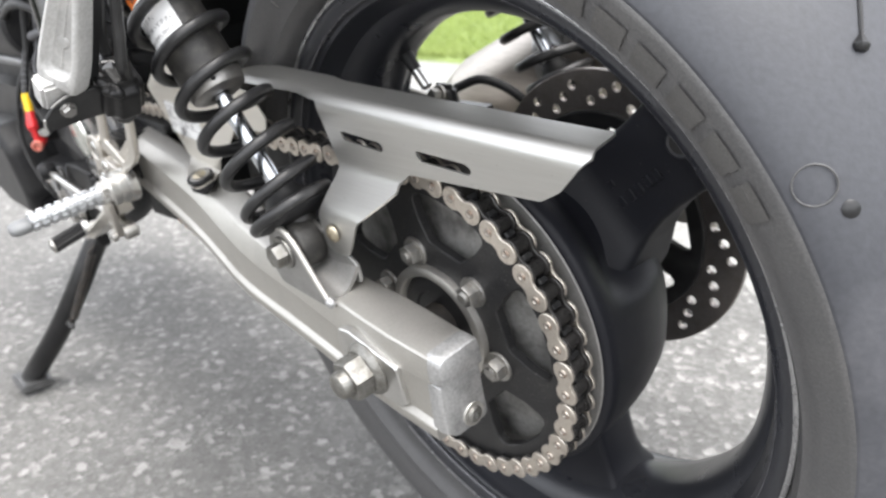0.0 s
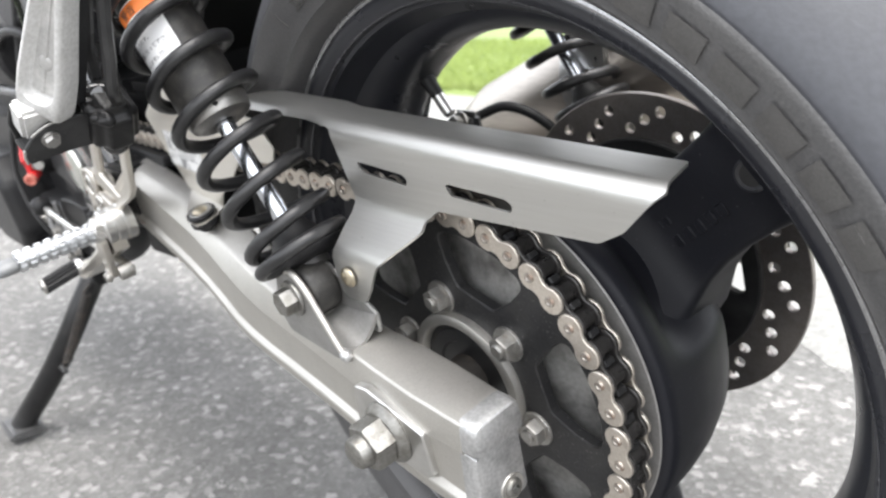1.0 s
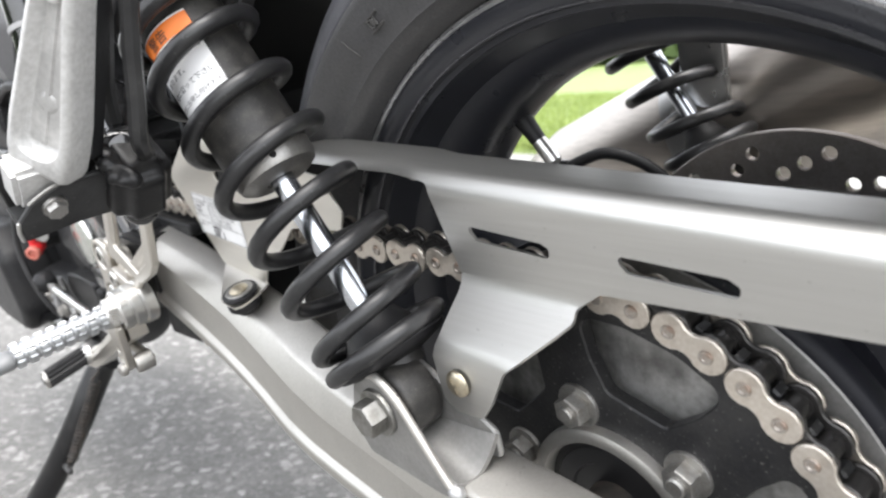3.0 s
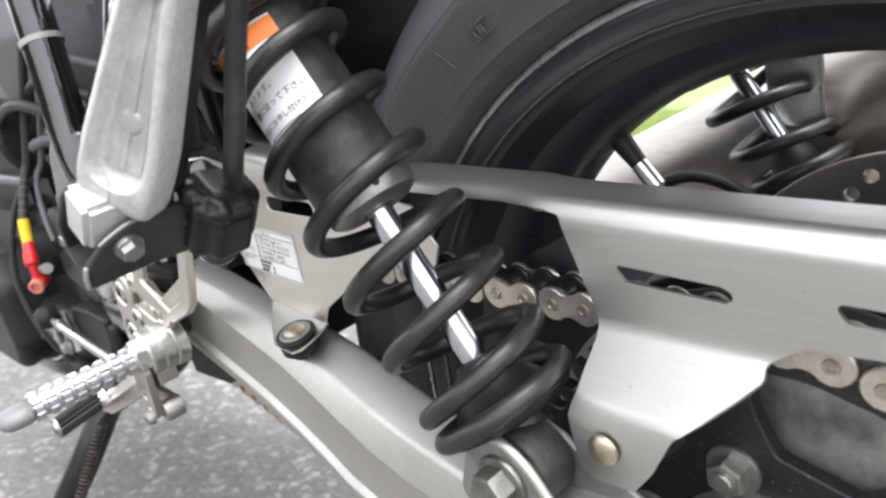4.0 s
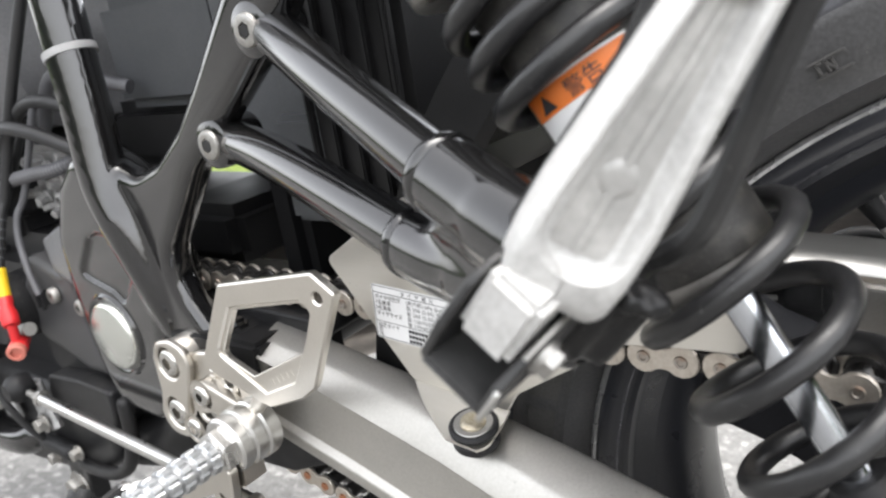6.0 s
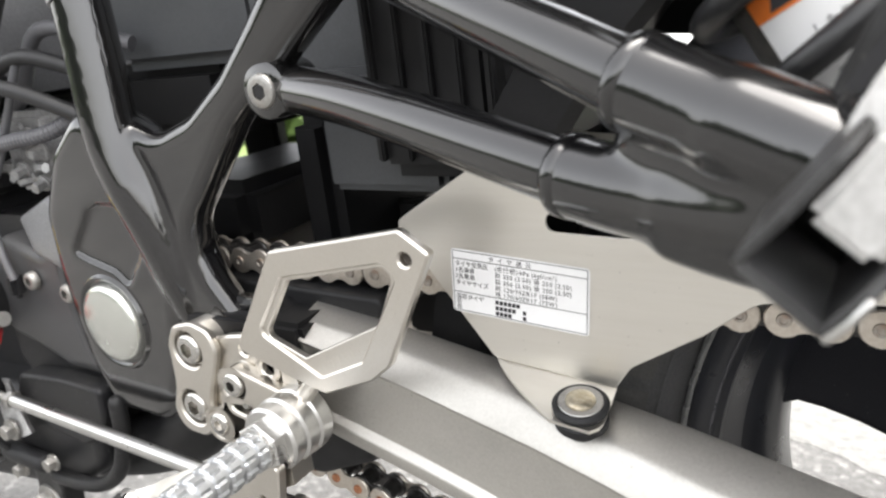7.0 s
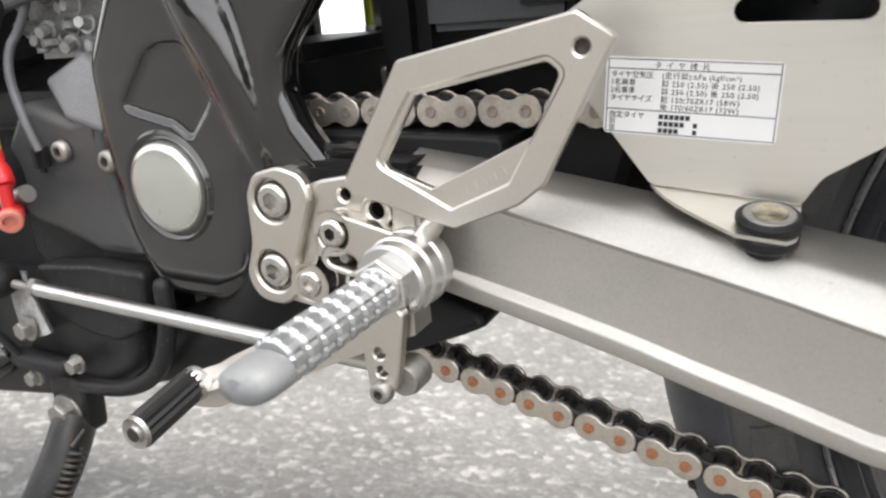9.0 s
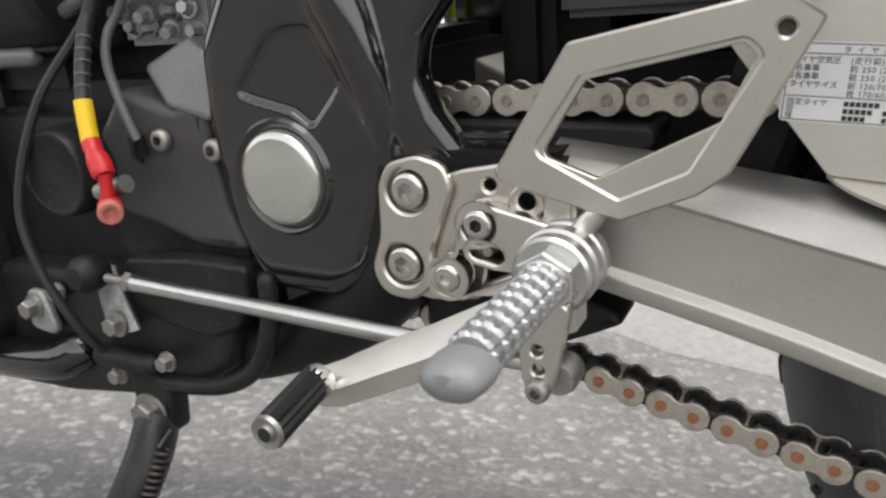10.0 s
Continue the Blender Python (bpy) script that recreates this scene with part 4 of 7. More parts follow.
# swingarm
ARM = [  # x, inner top (y, z), shoulder (y, z), crease (y, z), underside z, shoulder radius
    (0.0690, 0.1340, 0.0395, 0.1655, 0.0382, 0.1672, 0.0215, -0.0200, 0.0030),
    (0.0300, 0.1300, 0.0405, 0.1640, 0.0388, 0.1662, 0.0195, -0.0190, 0.0035),
    (0.0000, 0.1290, 0.0425, 0.1615, 0.0395, 0.1650, 0.0203, -0.0175, 0.0040),
    (-0.0300, 0.1300, 0.0450, 0.1590, 0.0415, 0.1630, 0.0220, -0.0155, 0.0045),
    (-0.0600, 0.1298, 0.0490, 0.1560, 0.0440, 0.1610, 0.0252, -0.0130, 0.0050),
    (-0.0900, 0.1285, 0.0530, 0.1532, 0.0460, 0.1590, 0.0280, -0.0110, 0.0055),
    (-0.1200, 0.1265, 0.0570, 0.1505, 0.0480, 0.1570, 0.0302, -0.0095, 0.0060),
    (-0.1500, 0.1230, 0.0615, 0.1472, 0.0500, 0.1550, 0.0328, -0.0085, 0.0060),
    (-0.1800, 0.1190, 0.0665, 0.1435, 0.0540, 0.1525, 0.0380, -0.0072, 0.0070),
    (-0.2100, 0.1155, 0.0715, 0.1395, 0.0600, 0.1490, 0.0458, -0.0045, 0.0080),
    (-0.2400, 0.1130, 0.0758, 0.1355, 0.0665, 0.1450, 0.0532, 0.0030, 0.0090),
    (-0.2700, 0.1115, 0.0808, 0.1325, 0.0730, 0.1415, 0.0600, 0.0100, 0.0100),
    (-0.3000, 0.1105, 0.0862, 0.1300, 0.0795, 0.1397, 0.0668, 0.0190, 0.0100),
    (-0.3300, 0.1095, 0.0912, 0.1285, 0.0850, 0.1387, 0.0745, 0.0270, 0.0100),
    (-0.3600, 0.1085, 0.0960, 0.1275, 0.0905, 0.1380, 0.0818, 0.0345, 0.0100),
    (-0.4200, 0.1070, 0.1040, 0.1260, 0.0990, 0.1370, 0.0950, 0.0500, 0.0080),
]


def arm_ring(yi, zt, ys, zs, ya, za, zb, r):
    """The section of an arm: a shoulder that rolls over to a crease, a flank set back below it and a ledge along the bottom."""
    return rounded([(-yi, zb), (-ya - 0.0022, zb), (-ya - 0.0024, zb + 0.0082), (-ya + 0.0016, zb + 0.0112), (-ya + 0.0014, za - 0.0022), (-ya, za), (-ys, zs), (-yi, zt)],
                   [0.002, 0.0016, 0.0022, 0.0012, 0.0008, 0.0008, r, 0.0040], 3)


def arm_side(sgn):
    """One banana-shaped box arm; sgn -1 is the left one."""
    xs = [q[0] for q in ARM]
    secs = []
    for x in np.linspace(0.069, -0.404, 50):
        vals = []
        for k in range(1, 9):
            vals.append(float(np.interp(-x, [-v for v in xs], [q[k] for q in ARM])))
        secs.append([(float(x), y * (-sgn), z) for y, z in arm_ring(*vals)])
    return loft(secs)


swingarm = part("swingarm", arm_side(-1), "arm", bike, "satin silver aluminium swingarm with a curved box section", sharp=24)


def end_piece(ring, x0, x1, back):
    """A cast end whose rim is rolled over."""
    cy, cz = sum(q[0] for q in ring) / len(ring), sum(q[1] for q in ring) / len(ring)
    secs = []
    for x, k in ((x0, 1.0), (x1 - back, 1.0), (x1 - back * 0.45, 0.975), (x1 - back * 0.1, 0.93), (x1, 0.86)):
        secs.append([(x, cy + (y - cy) * k, cz + (z - cz) * k) for y, z in ring])
    return loft(secs)


lower_end = rounded([(-0.1340, -0.0200), (-0.1600, -0.0200), (-0.1685, -0.0130), (-0.1660, 0.0205), (-0.1340, 0.0205)], [0.004, 0.005, 0.004, 0.001, 0.001], 4)
part("end_block", end_piece(lower_end, 0.0660, 0.0765, 0.0040), "arm_cap", swingarm, "bare aluminium end block of the arm", sharp=30)
upper_end = rounded([(-0.1330, 0.0208), (-0.1668, 0.0212), (-0.1655, 0.0392), (-0.1340, 0.0402)], [0.002, 0.002, 0.006, 0.005], 4)
part("end_cap", end_piece(upper_end, 0.0672, 0.0800, 0.0050), "arm_cap", swingarm, "scuffed rounded aluminium end cap", sharp=30)
part("adjuster_seat", lathe([(0.0040, 0.0002), (0.0076, 0.0006), (0.0080, 0.0), (0.0080, -0.0060)], (0.0768, -0.1462, -0.0110), (1, 0, 0), 28), "arm", swingarm)
part("adjuster_bolt", moved(socket_bolt(0.0056, 0.0038, 0.0028), frame4((0.0758, -0.1462, -0.0110), (1, 0, 0))), "worn_steel", swingarm)
# axle block, washer and nut
blk = rounded([(-0.0240, -0.0080), (-0.0180, 0.0290), (-0.0060, 0.0310), (0.0400, 0.0205), (0.0420, -0.0060), (0.0350, -0.0110)], 0.003, 3)
part("axle_plate", plate(blk, (), -0.1630, -0.1690, 0.0008), "machined", swingarm, "thin stamped axle plate")
AXN = (0.0085, 0.0085)
part("axle_washer", lathe([(0.0, -0.1690), (0.0185, -0.1690), (0.0188, -0.1702), (0.0172, -0.1725), (0.0148, -0.1745), (0.0, -0.1745)], (AXN[0], 0, AXN[1]), Y_AX, 36), "worn_steel", swingarm)
bm = moved(hexagon(0.0148, 0.0150, 0.15), frame4((AXN[0], -0.1720, AXN[1]), (0, -1, 0), (0.25, 0, 1)))
part("axle_nut", bm, "worn_steel", swingarm, "large plated axle nut")
part("axle_end", lathe([(0.0, -0.1945), (0.0066, -0.1945), (0.0086, -0.1930), (0.0094, -0.1900), (0.0094, -0.1850), (0.0, -0.1850)], (AXN[0], 0, AXN[1]), Y_AX, 24), "worn_steel", swingarm)
part("right_arm", arm_side(1), "arm", swingarm, sharp=25)
part("right_end_cap", block((0.0760, 0.124, -0.019), (0.0880, 0.161, 0.038), 0.004), "arm_cap", swingarm)
# cross tube near the pivot
part("pivot_tube", sweep([(-0.43, -0.13, 0.078), (-0.43, 0.13, 0.078)], 0.024, 24), "plastic", swingarm)
# chain rubbing block over the arm
slab = rounded([(-0.530, 0.0950), (-0.530, 0.1085), (-0.420, 0.1072), (-0.3620, 0.1052), (-0.3625, 0.0965), (-0.3720, 0.0930), (-0.4150, 0.0945)], [0.003, 0.003, 0.02, 0.004, 0.004, 0.006, 0.01], 4)
part("chain_slider", plate(slab, (), -0.1120, -0.0740, 0.0022), "rubber", swingarm, "black rubber chain slider", sharp=35)
part("slider_base", block((-0.500, -0.1385, 0.0380), (-0.3950, -0.0700, 0.0985), 0.003), "plastic", swingarm, "black slider base")


part("chain_guide", plate(rounded([(-0.4800, 0.0400), (-0.4080, 0.0300), (-0.3790, 0.0190), (-0.3740, 0.0130), (-0.3880, 0.0060), (-0.4200, -0.0080), (-0.4800, -0.0120)], [0.004, 0.01, 0.004, 0.004, 0.008, 0.01, 0.004], 4), (), -0.1160, -0.0860, 0.004), "rubber", swingarm, "black rubber chain guide under the arm", sharp=35)

# lower shock mount: a stamped clevis on the arm
EYE = Vector((-0.0700, -0.1430, 0.0690))
TOP = Vector((-0.1275, -0.1472, 0.1672))
AX = (TOP - EYE).normalized()
mount = rounded([(-0.097, 0.056), (-0.087, 0.080), (-0.071, 0.0870), (-0.057, 0.0800), (-0.036, 0.0480), (-0.030, 0.0405), (-0.036, 0.0365), (-0.088, 0.040)], [0.008, 0.012, 0.014, 0.012, 0.004, 0.003, 0.004, 0.006], 4)
part("clevis_outer", plate(mount, (), -0.1600, -0.1636, 0.0010), "stamped", swingarm, "stamped aluminium shock mount")
part("clevis_rim", sweep(smooth_path([(-0.084, -0.1620, 0.0815), (-0.0710, -0.1622, 0.0862), (-0.0585, -0.1622, 0.0795), (-0.0470, -0.1622, 0.0635), (-0.0365, -0.1622, 0.0478), (-0.0310, -0.1622, 0.0410)], 6), [0.0014] + [0.0021] * 29 + [0.0016], 10, round_ends=True), "arm", swingarm)
part("clevis_weld", lathe([(0.0, -0.0042), (0.0028, -0.0030), (0.0038, 0.0), (0.0028, 0.0030), (0.0, 0.0042)], (-0.0300, -0.1618, 0.0405), (0.6, 0.1, -0.6), 12), "arm_cap", swingarm, "weld bead under the shock mount", sharp=60)
mount2 = rounded([(-0.094, 0.046), (-0.086, 0.078), (-0.072, 0.0845), (-0.058, 0.078), (-0.044, 0.0660), (-0.032, 0.0640), (-0.0235, 0.0590), (-0.0235, 0.0450), (-0.080, 0.042)], [0.006, 0.012, 0.014, 0.012, 0.006, 0.005, 0.005, 0.004, 0.004], 4)
part("clevis_inner", plate(mount2, (), -0.1365, -0.1395, 0.0010), "stamped", swingarm)
rows = []
for v in np.linspace(0, 1, 9):
    row = []
    for u in np.linspace(0, 1, 9):
        # a scoop between the cheeks that runs down to the top of the arm
        x = -0.0640 + (0.0345 + 0.0060 * u ** 2) * v
        z = 0.0520 - 0.0095 * v + 0.0150 * u ** 3 * v
        row.append((x, -0.1618 + 0.0240 * u, z - 0.0030 * math.sin(math.pi * u)))
    rows.append(row)
g = bmesh.new()
gv = [[g.verts.new(q) for q in r] for r in rows]
for ra, rb in zip(gv, gv[1:]):
    for k in range(8):
        g.faces.new((ra[k], ra[k + 1], rb[k + 1], rb[k]))
bmesh.ops.recalc_face_normals(g, faces=g.faces)
bmesh.ops.solidify(g, geom=g.faces[:], thickness=0.0026)
part("clevis_web", g, "stamped", swingarm, sharp=50)


# shock absorbers
def shock(side, spring_mat="spring"):
    """A damper with a black coil spring, a chromed rod and rubber-bushed eyes; side -1 is the left one."""
    def P(s, off=(0, 0, 0)):
        return EYE + AX * s + Vector(off)
    n = 40
    body = lathe([(0.0, 0.1160), (0.0072, 0.1160), (0.0078, 0.1146), (0.0100, 0.1144), (0.0160, 0.1150), (0.0193, 0.1170), (0.0206, 0.1205), (0.0207, 0.1262), (0.0200, 0.1270)], EYE, AX, n)
    sh = part("shock_absorber", lathe([(0.0195, 0.1262), (0.0210, 0.1264), (0.0212, 0.1272), (0.0212, 0.2450), (0.0250, 0.2480), (0.0250, 0.3100), (0.0, 0.3100)], EYE, AX, n), "dusty", bike, "rear shock absorber with black coil spring and chromed rod")
    part("damper_nose", body, "ring", sh, "turned grey damper nose")
    m = frame_of(AX, (0, -1, 0))
    # small black disc drawn as the dark of a hole
    part("nose_hole", lathe([(0.0, 0.0003), (0.0016, 0.0003), (0.0018, -0.0004)], EYE + AX * 0.1215 + m @ (Vector((math.cos(1.2), math.sin(1.2), 0)) * 0.0206), m @ Vector((math.cos(1.2), math.sin(1.2), 0)), 12), "seal", sh)
    part("spring_seat", lathe([(0.0, 0.2425), (0.0320, 0.2425), (0.0345, 0.2440), (0.0345, 0.2600), (0.0310, 0.2630), (0.0, 0.2630)], EYE, AX, n), "machined", sh, "silver preload collar on top of the spring")
    part("rod", sweep([P(0.030), P(0.118)], 0.0058, 20), "chrome", sh, "chromed damper rod")
    part("bump_stop", lathe([(0.0, 0.0230), (0.0205, 0.0230), (0.0205, 0.0265), (0.0180, 0.0290), (0.0138, 0.0360), (0.0118, 0.0395), (0.0100, 0.0420), (0.0092, 0.0440), (0.0066, 0.0446), (0.0, 0.0446)], EYE, AX, n), "rubber", sh, "black rubber bump stop")
    part("spring_cup", lathe([(0.0, 0.0150), (0.0150, 0.0150), (0.0265, 0.0180), (0.0290, 0.0205), (0.0290, 0.0230), (0.0250, 0.0245), (0.0, 0.0245)], EYE, AX, n), "rubber", sh, "black lower spring cup")
    # coil: close wound at the ends
    m = frame_of(AX, (0, -1, 0))
    path = []
    turns = [(-0.30, 0.0215), (0.389, 0.0260), (0.889, 0.0335), (1.389, 0.0455), (1.889, 0.0595), (2.389, 0.0740), (3.389, 0.1015), (4.389, 0.1305), (5.389, 0.1590), (6.389, 0.1890), (6.889, 0.2000), (7.889, 0.2150), (8.889, 0.2290), (9.60, 0.2380)]
    for i in range(278):
        u = -0.30 + i / 28
        s = float(np.interp(u, [q[0] for q in turns], [q[1] for q in turns]))
        a = 2 * math.pi * u
        path.append(EYE + AX * s + m @ Vector((0.0285 * math.cos(a), 0.0285 * math.sin(a), 0)))
    part("coil_spring", sweep(path, 0.0043, 12, round_ends=True), spring_mat, sh, "black coated coil spring", sharp=60)
    part("lower_eye", lathe([(0.0, -0.0160), (0.0145, -0.0160), (0.0165, -0.0145), (0.0170, -0.0130), (0.0170, 0.0010), (0.0165, 0.0018), (0.0145, 0.0022), (0.0, 0.0022)], EYE, Y_AX, 36), "dusty", sh, "dark grey shock eye")
    part("eye_neck", sweep([P(0.010), P(0.024)], 0.0125, 20), "dusty", sh)
    bolt = moved(hex_bolt(0.0085, 0.0085, 0.0115, 0.0), frame4((EYE.x, -0.1640, EYE.z), (0, -1, 0), (0.4, 0, 1)))
    part("shock_bolt", bolt, "worn_steel", sh, "plated hexagon shock bolt")
    return sh


left_shock = shock(-1)


# sticker on the damper body
def on_body(u, v, lift=0.0):
    """A place on the damper: u round it in metres, v along it."""
    m = frame_of(AX, (0, -1, 0))
    a = STICK0 + u / 0.0212
    r = 0.02125 + lift
    return EYE + AX * v + m @ Vector((r * math.cos(a), r * math.sin(a), 0))


STICK0 = radians(16)


def body_patch(u0, u1, v0, v1, lift=0.0):
    bm = bmesh.new()
    rows = [[bm.verts.new(on_body(u0 + (u1 - u0) * i / 14, v, lift)) for i in range(15)] for v in (v0, v1)]
    for i in range(14):
        bm.faces.new((rows[0][i], rows[0][i + 1], rows[1][i + 1], rows[1][i]))
    return bm


part("warning_sticker", body_patch(-0.0205, 0.0205, 0.1560, 0.1990, 0.0003), "sticker", left_shock, "white warning sticker with small black print")
part("orange_band", body_patch(-0.0205, 0.0205, 0.1900, 0.1980, 0.0006), "orange", left_shock, "orange band on the warning sticker")



def print_on_body(bm, u, v, lift):
    """Lays flat writing round the damper, its base line at v."""
    for q in bm.verts:
        q.co = on_body(u + q.co.x, v + q.co.y, lift)
    return bm


for row, (words, size, u) in enumerate((("\u3057\u305f\u308a\u3001\u5206\u89e3\u3057\u305f\u308a", 0.0035, -0.0090), ("\u3042\u308a\u307e\u3059\u3002", 0.0035, -0.0090), ("\u66f8\u306b\u5f93\u3063\u3066\u4e0b\u3055\u3044\u3002", 0.0035, -0.0090), ("\u8ca9\u58f2\u5e97\u306b\u304a\u7533\u3057\u4ed8\u3051\u4e0b\u3055\u3044", 0.0031, -0.0150))):
    part("sticker_print", print_on_body(text_mesh(words, size), u, 0.1805 - 0.0064 * row, 0.0007), "ink", left_shock, smooth=False)
part("sticker_border", body_patch(-0.0185, 0.0185, 0.1580, 0.1584, 0.0006), "ink", left_shock)
bm = bmesh.new()
bm.faces.new([bm.verts.new(q) for q in ((0.0, 0.0, 0), (0.0064, 0.0, 0), (0.0032, 0.0056, 0))])
part("warning_sign", print_on_body(bm, -0.0150, 0.1912, 0.0010), "ink", left_shock, "black warning triangle", smooth=False)
part("warning_word", print_on_body(text_mesh("\u8b66\u544a", 0.0062), -0.0040, 0.1913, 0.0010), "ink", left_shock, smooth=False)

# right shock, a mirrored twin
mirror = Matrix.Diagonal((1, -1, 1, 1))
right_shock = new("shock_absorber", left_shock.data.copy())
right_shock.data.transform(mirror)
right_shock.data.flip_normals()
right_shock.parent = bike
right_shock["label"] = "rear shock absorber with black coil spring and chromed rod"
for c in list(left_shock.children):
    if c.name.startswith(("warning", "orange", "sticker")):
        continue
    d = c.data.copy()
    d.transform(mirror)
    d.flip_normals()
    o = new(c.name.split(".")[0], d)
    o.parent = right_shock
    if "label" in c:
        o["label"] = c["label"]

# chain guard: one bent sheet, its flank, its inclined top and its tabs
GY = -0.1175
GT = 0.0016


BEND_R, BEND_A = 0.0095, radians(97)
TAB = ((0.0600, -0.1420), (0.0700, -0.1420), (0.0800, -0.1418), (0.0900, -0.1412), (0.0945, -0.1400), (0.0985, -0.1372), (0.1050, -0.1300), (0.1120, -0.1215), (0.1160, -0.1184), (0.1195, -0.1175))


def bend_start(x):
    return 0.1517 - 0.042 * x


def bent(x, s):
    """Where a place of the flat blank comes to lie once the sheet is bent."""
    h = s - bend_start(x)
    # the strip ahead of the flank is set back a little to clear the spring
    k = max(0.0, min(1.0, (-x - 0.070) / 0.030))
    back = 0.0045 * k * k * (3 - 2 * k)
    if h > 0:
        a = min(h / BEND_R, BEND_A)
        y, z = GY + back + BEND_R * (1 - math.cos(a)), bend_start(x) + BEND_R * math.sin(a)
        rest = max(0.0, h - BEND_R * BEND_A)
        return Vector((x, y + rest * math.sin(BEND_A), z + rest * math.cos(BEND_A)))
    return Vector((x, float(np.interp(s, [q[0] for q in TAB], [q[1] for q in TAB])), s))


def guard_skin():
    """The blank is cut out flat, scored along the bends, folded and thickened."""
    top = BEND_R * BEND_A + 0.0245
    blank = rounded([(-0.0620, bend_start(-0.062) + 0.0050), (-0.0500, 0.1195), (-0.0500, 0.0985), (-0.0525, 0.0900), (-0.0500, 0.0690), (-0.0430, 0.0650), (-0.0270, 0.0660), (-0.0190, 0.0760), (-0.0100, 0.0920), (0.0080, 0.1060), (0.0140, 0.1110), (0.0135, 0.1150), (0.0250, 0.1225),
                     (0.1270, 0.1258), (0.1400, 0.1330), (0.1560, 0.1500), (0.1590, bend_start(0.159) + 0.008), (0.1490, bend_start(0.149) + top), (-0.1850, bend_start(-0.185) + top), (-0.1850, bend_start(-0.185) + 0.0040), (-0.1100, bend_start(-0.110) + 0.0052), (-0.0720, bend_start(-0.072) + 0.0066)],
                    [0.004, 0.003, 0.004, 0.004, 0.005, 0.003, 0.004, 0.004, 0.004, 0.002, 0.002, 0.002, 0.004, 0.008, 0.006, 0.003, 0.002, 0.002, 0.002, 0.002, 0.0, 0.006], 4)
    s1 = rounded([(-0.0415, 0.1425), (0.0000, 0.1395), (0.0040, 0.1375), (0.0030, 0.1335), (-0.0360, 0.1360)], 0.002, 3)
    s2 = rounded([(0.0330, 0.1395), (0.0755, 0.1375), (0.0800, 0.1350), (0.0785, 0.1310), (0.0380, 0.1330)], 0.002, 3)
    loops = [blank if poly_area(blank) > 0 else blank[::-1]] + [q if poly_area(q) < 0 else q[::-1] for q in (s1, s2)]
    bm = bmesh.new()
    flat = [bm.verts.new((q[0], 0, q[1])) for lp in loops for q in lp]
    for t in tessellate_polygon([[Vector((q[0], q[1], 0)) for q in lp] for lp in loops]):
        bm.faces.new([flat[i] for i in t])
    cuts = [(0.0, z, 0.0) for z, _ in TAB[1:]] + [(0.0, bend_start(0) + BEND_R * BEND_A * i / 9, -0.042) for i in range(10)]
    for x, z, slope in cuts:
        bmesh.ops.bisect_plane(bm, geom=bm.verts[:] + bm.edges[:] + bm.faces[:], plane_co=(x, 0, z), plane_no=(-slope, 0, 1))
    for x in np.linspace(-0.155, -0.065, 19):
        bmesh.ops.bisect_plane(bm, geom=bm.verts[:] + bm.edges[:] + bm.faces[:], plane_co=(float(x), 0, 0), plane_no=(1, 0, 0))
    bmesh.ops.triangulate(bm, faces=bm.faces[:])
    for v in bm.verts:
        v.co = bent(v.co.x, v.co.z)
    bmesh.ops.recalc_face_normals(bm, faces=bm.faces)
    bmesh.ops.solidify(bm, geom=bm.faces[:], thickness=GT)
    return bm


chain_guard = part("chain_guard", guard_skin(), "brushed", bike, "brushed aluminium chain guard with two slots and a bent foot", sharp=40)


# plate in front of the shock with the long slot and a foot on the arm
front = rounded([(-0.3400, 0.1495), (-0.2990, 0.1744), (-0.2950, 0.1740), (-0.1400, 0.1599), (-0.1372, 0.1560), (-0.1345, 0.1505), (-0.1275, 0.1410), (-0.1330, 0.1305), (-0.1600, 0.1290), (-0.1850, 0.1262), (-0.2040, 0.1112), (-0.2330, 0.0930), (-0.2395, 0.0828), (-0.2950, 0.0888)],
                [0.004, 0.0, 0.0, 0.002, 0.002, 0.003, 0.004, 0.006, 0.010, 0.012, 0.004, 0.012, 0.002, 0.004], 4)
part("front_plate", plate(front, [slot(-0.2610, 0.1533, -0.2240, 0.1520, 0.0042)], GY - 0.003 - GT / 2, GY - 0.003 + GT / 2, 0.0004), "sheet", chain_guard, "flat aluminium plate with a long slot", sharp=28)
part("guard_screw", moved(cross_screw(0.0062, 0.0030), frame4((-0.0370, -0.1428, 0.0812), (0, -1, 0))), "brass", chain_guard, "brassy cross-head screw")

def sheet(rows, t=0.0016):
    """A bent sheet from rows of points, thickened along its normals."""
    bm = bmesh.new()
    g = [[bm.verts.new(p) for p in r] for r in rows]
    for a, b in zip(g, g[1:]):
        for i in range(len(a) - 1):
            bm.faces.new((a[i], a[i + 1], b[i + 1], b[i]))
    bmesh.ops.recalc_face_normals(bm, faces=bm.faces)
    bmesh.ops.solidify(bm, geom=bm.faces[:], thickness=t)
    return bm


# its upper edge is folded back in a soft bend
rows = []
for k in range(13):
    h = 0.0095 * radians(82) * k / 8 if k <= 8 else 0.0136 + 0.006 * (k - 8)
    a = min(h / 0.0095, radians(82))
    rest = max(0.0, h - 0.0136)
    row = []
    for u in np.linspace(0, 1, 9):
        x = -0.2990 + 1.05 * min(h, 0.0136) + (-0.1850 + 0.2990 - 1.05 * min(h, 0.0136)) * u
        row.append((x, GY - 0.003 - GT / 2 + 0.0095 * (1 - math.cos(a)) + rest * math.sin(a), 0.1744 - 0.0912 * (x + 0.2990) + 0.0095 * math.sin(a) + rest * math.cos(a)))
    rows.append(row)
part("front_fold", sheet(rows, GT), "sheet", chain_guard, "folded upper edge that mirrors the sky", sharp=50)

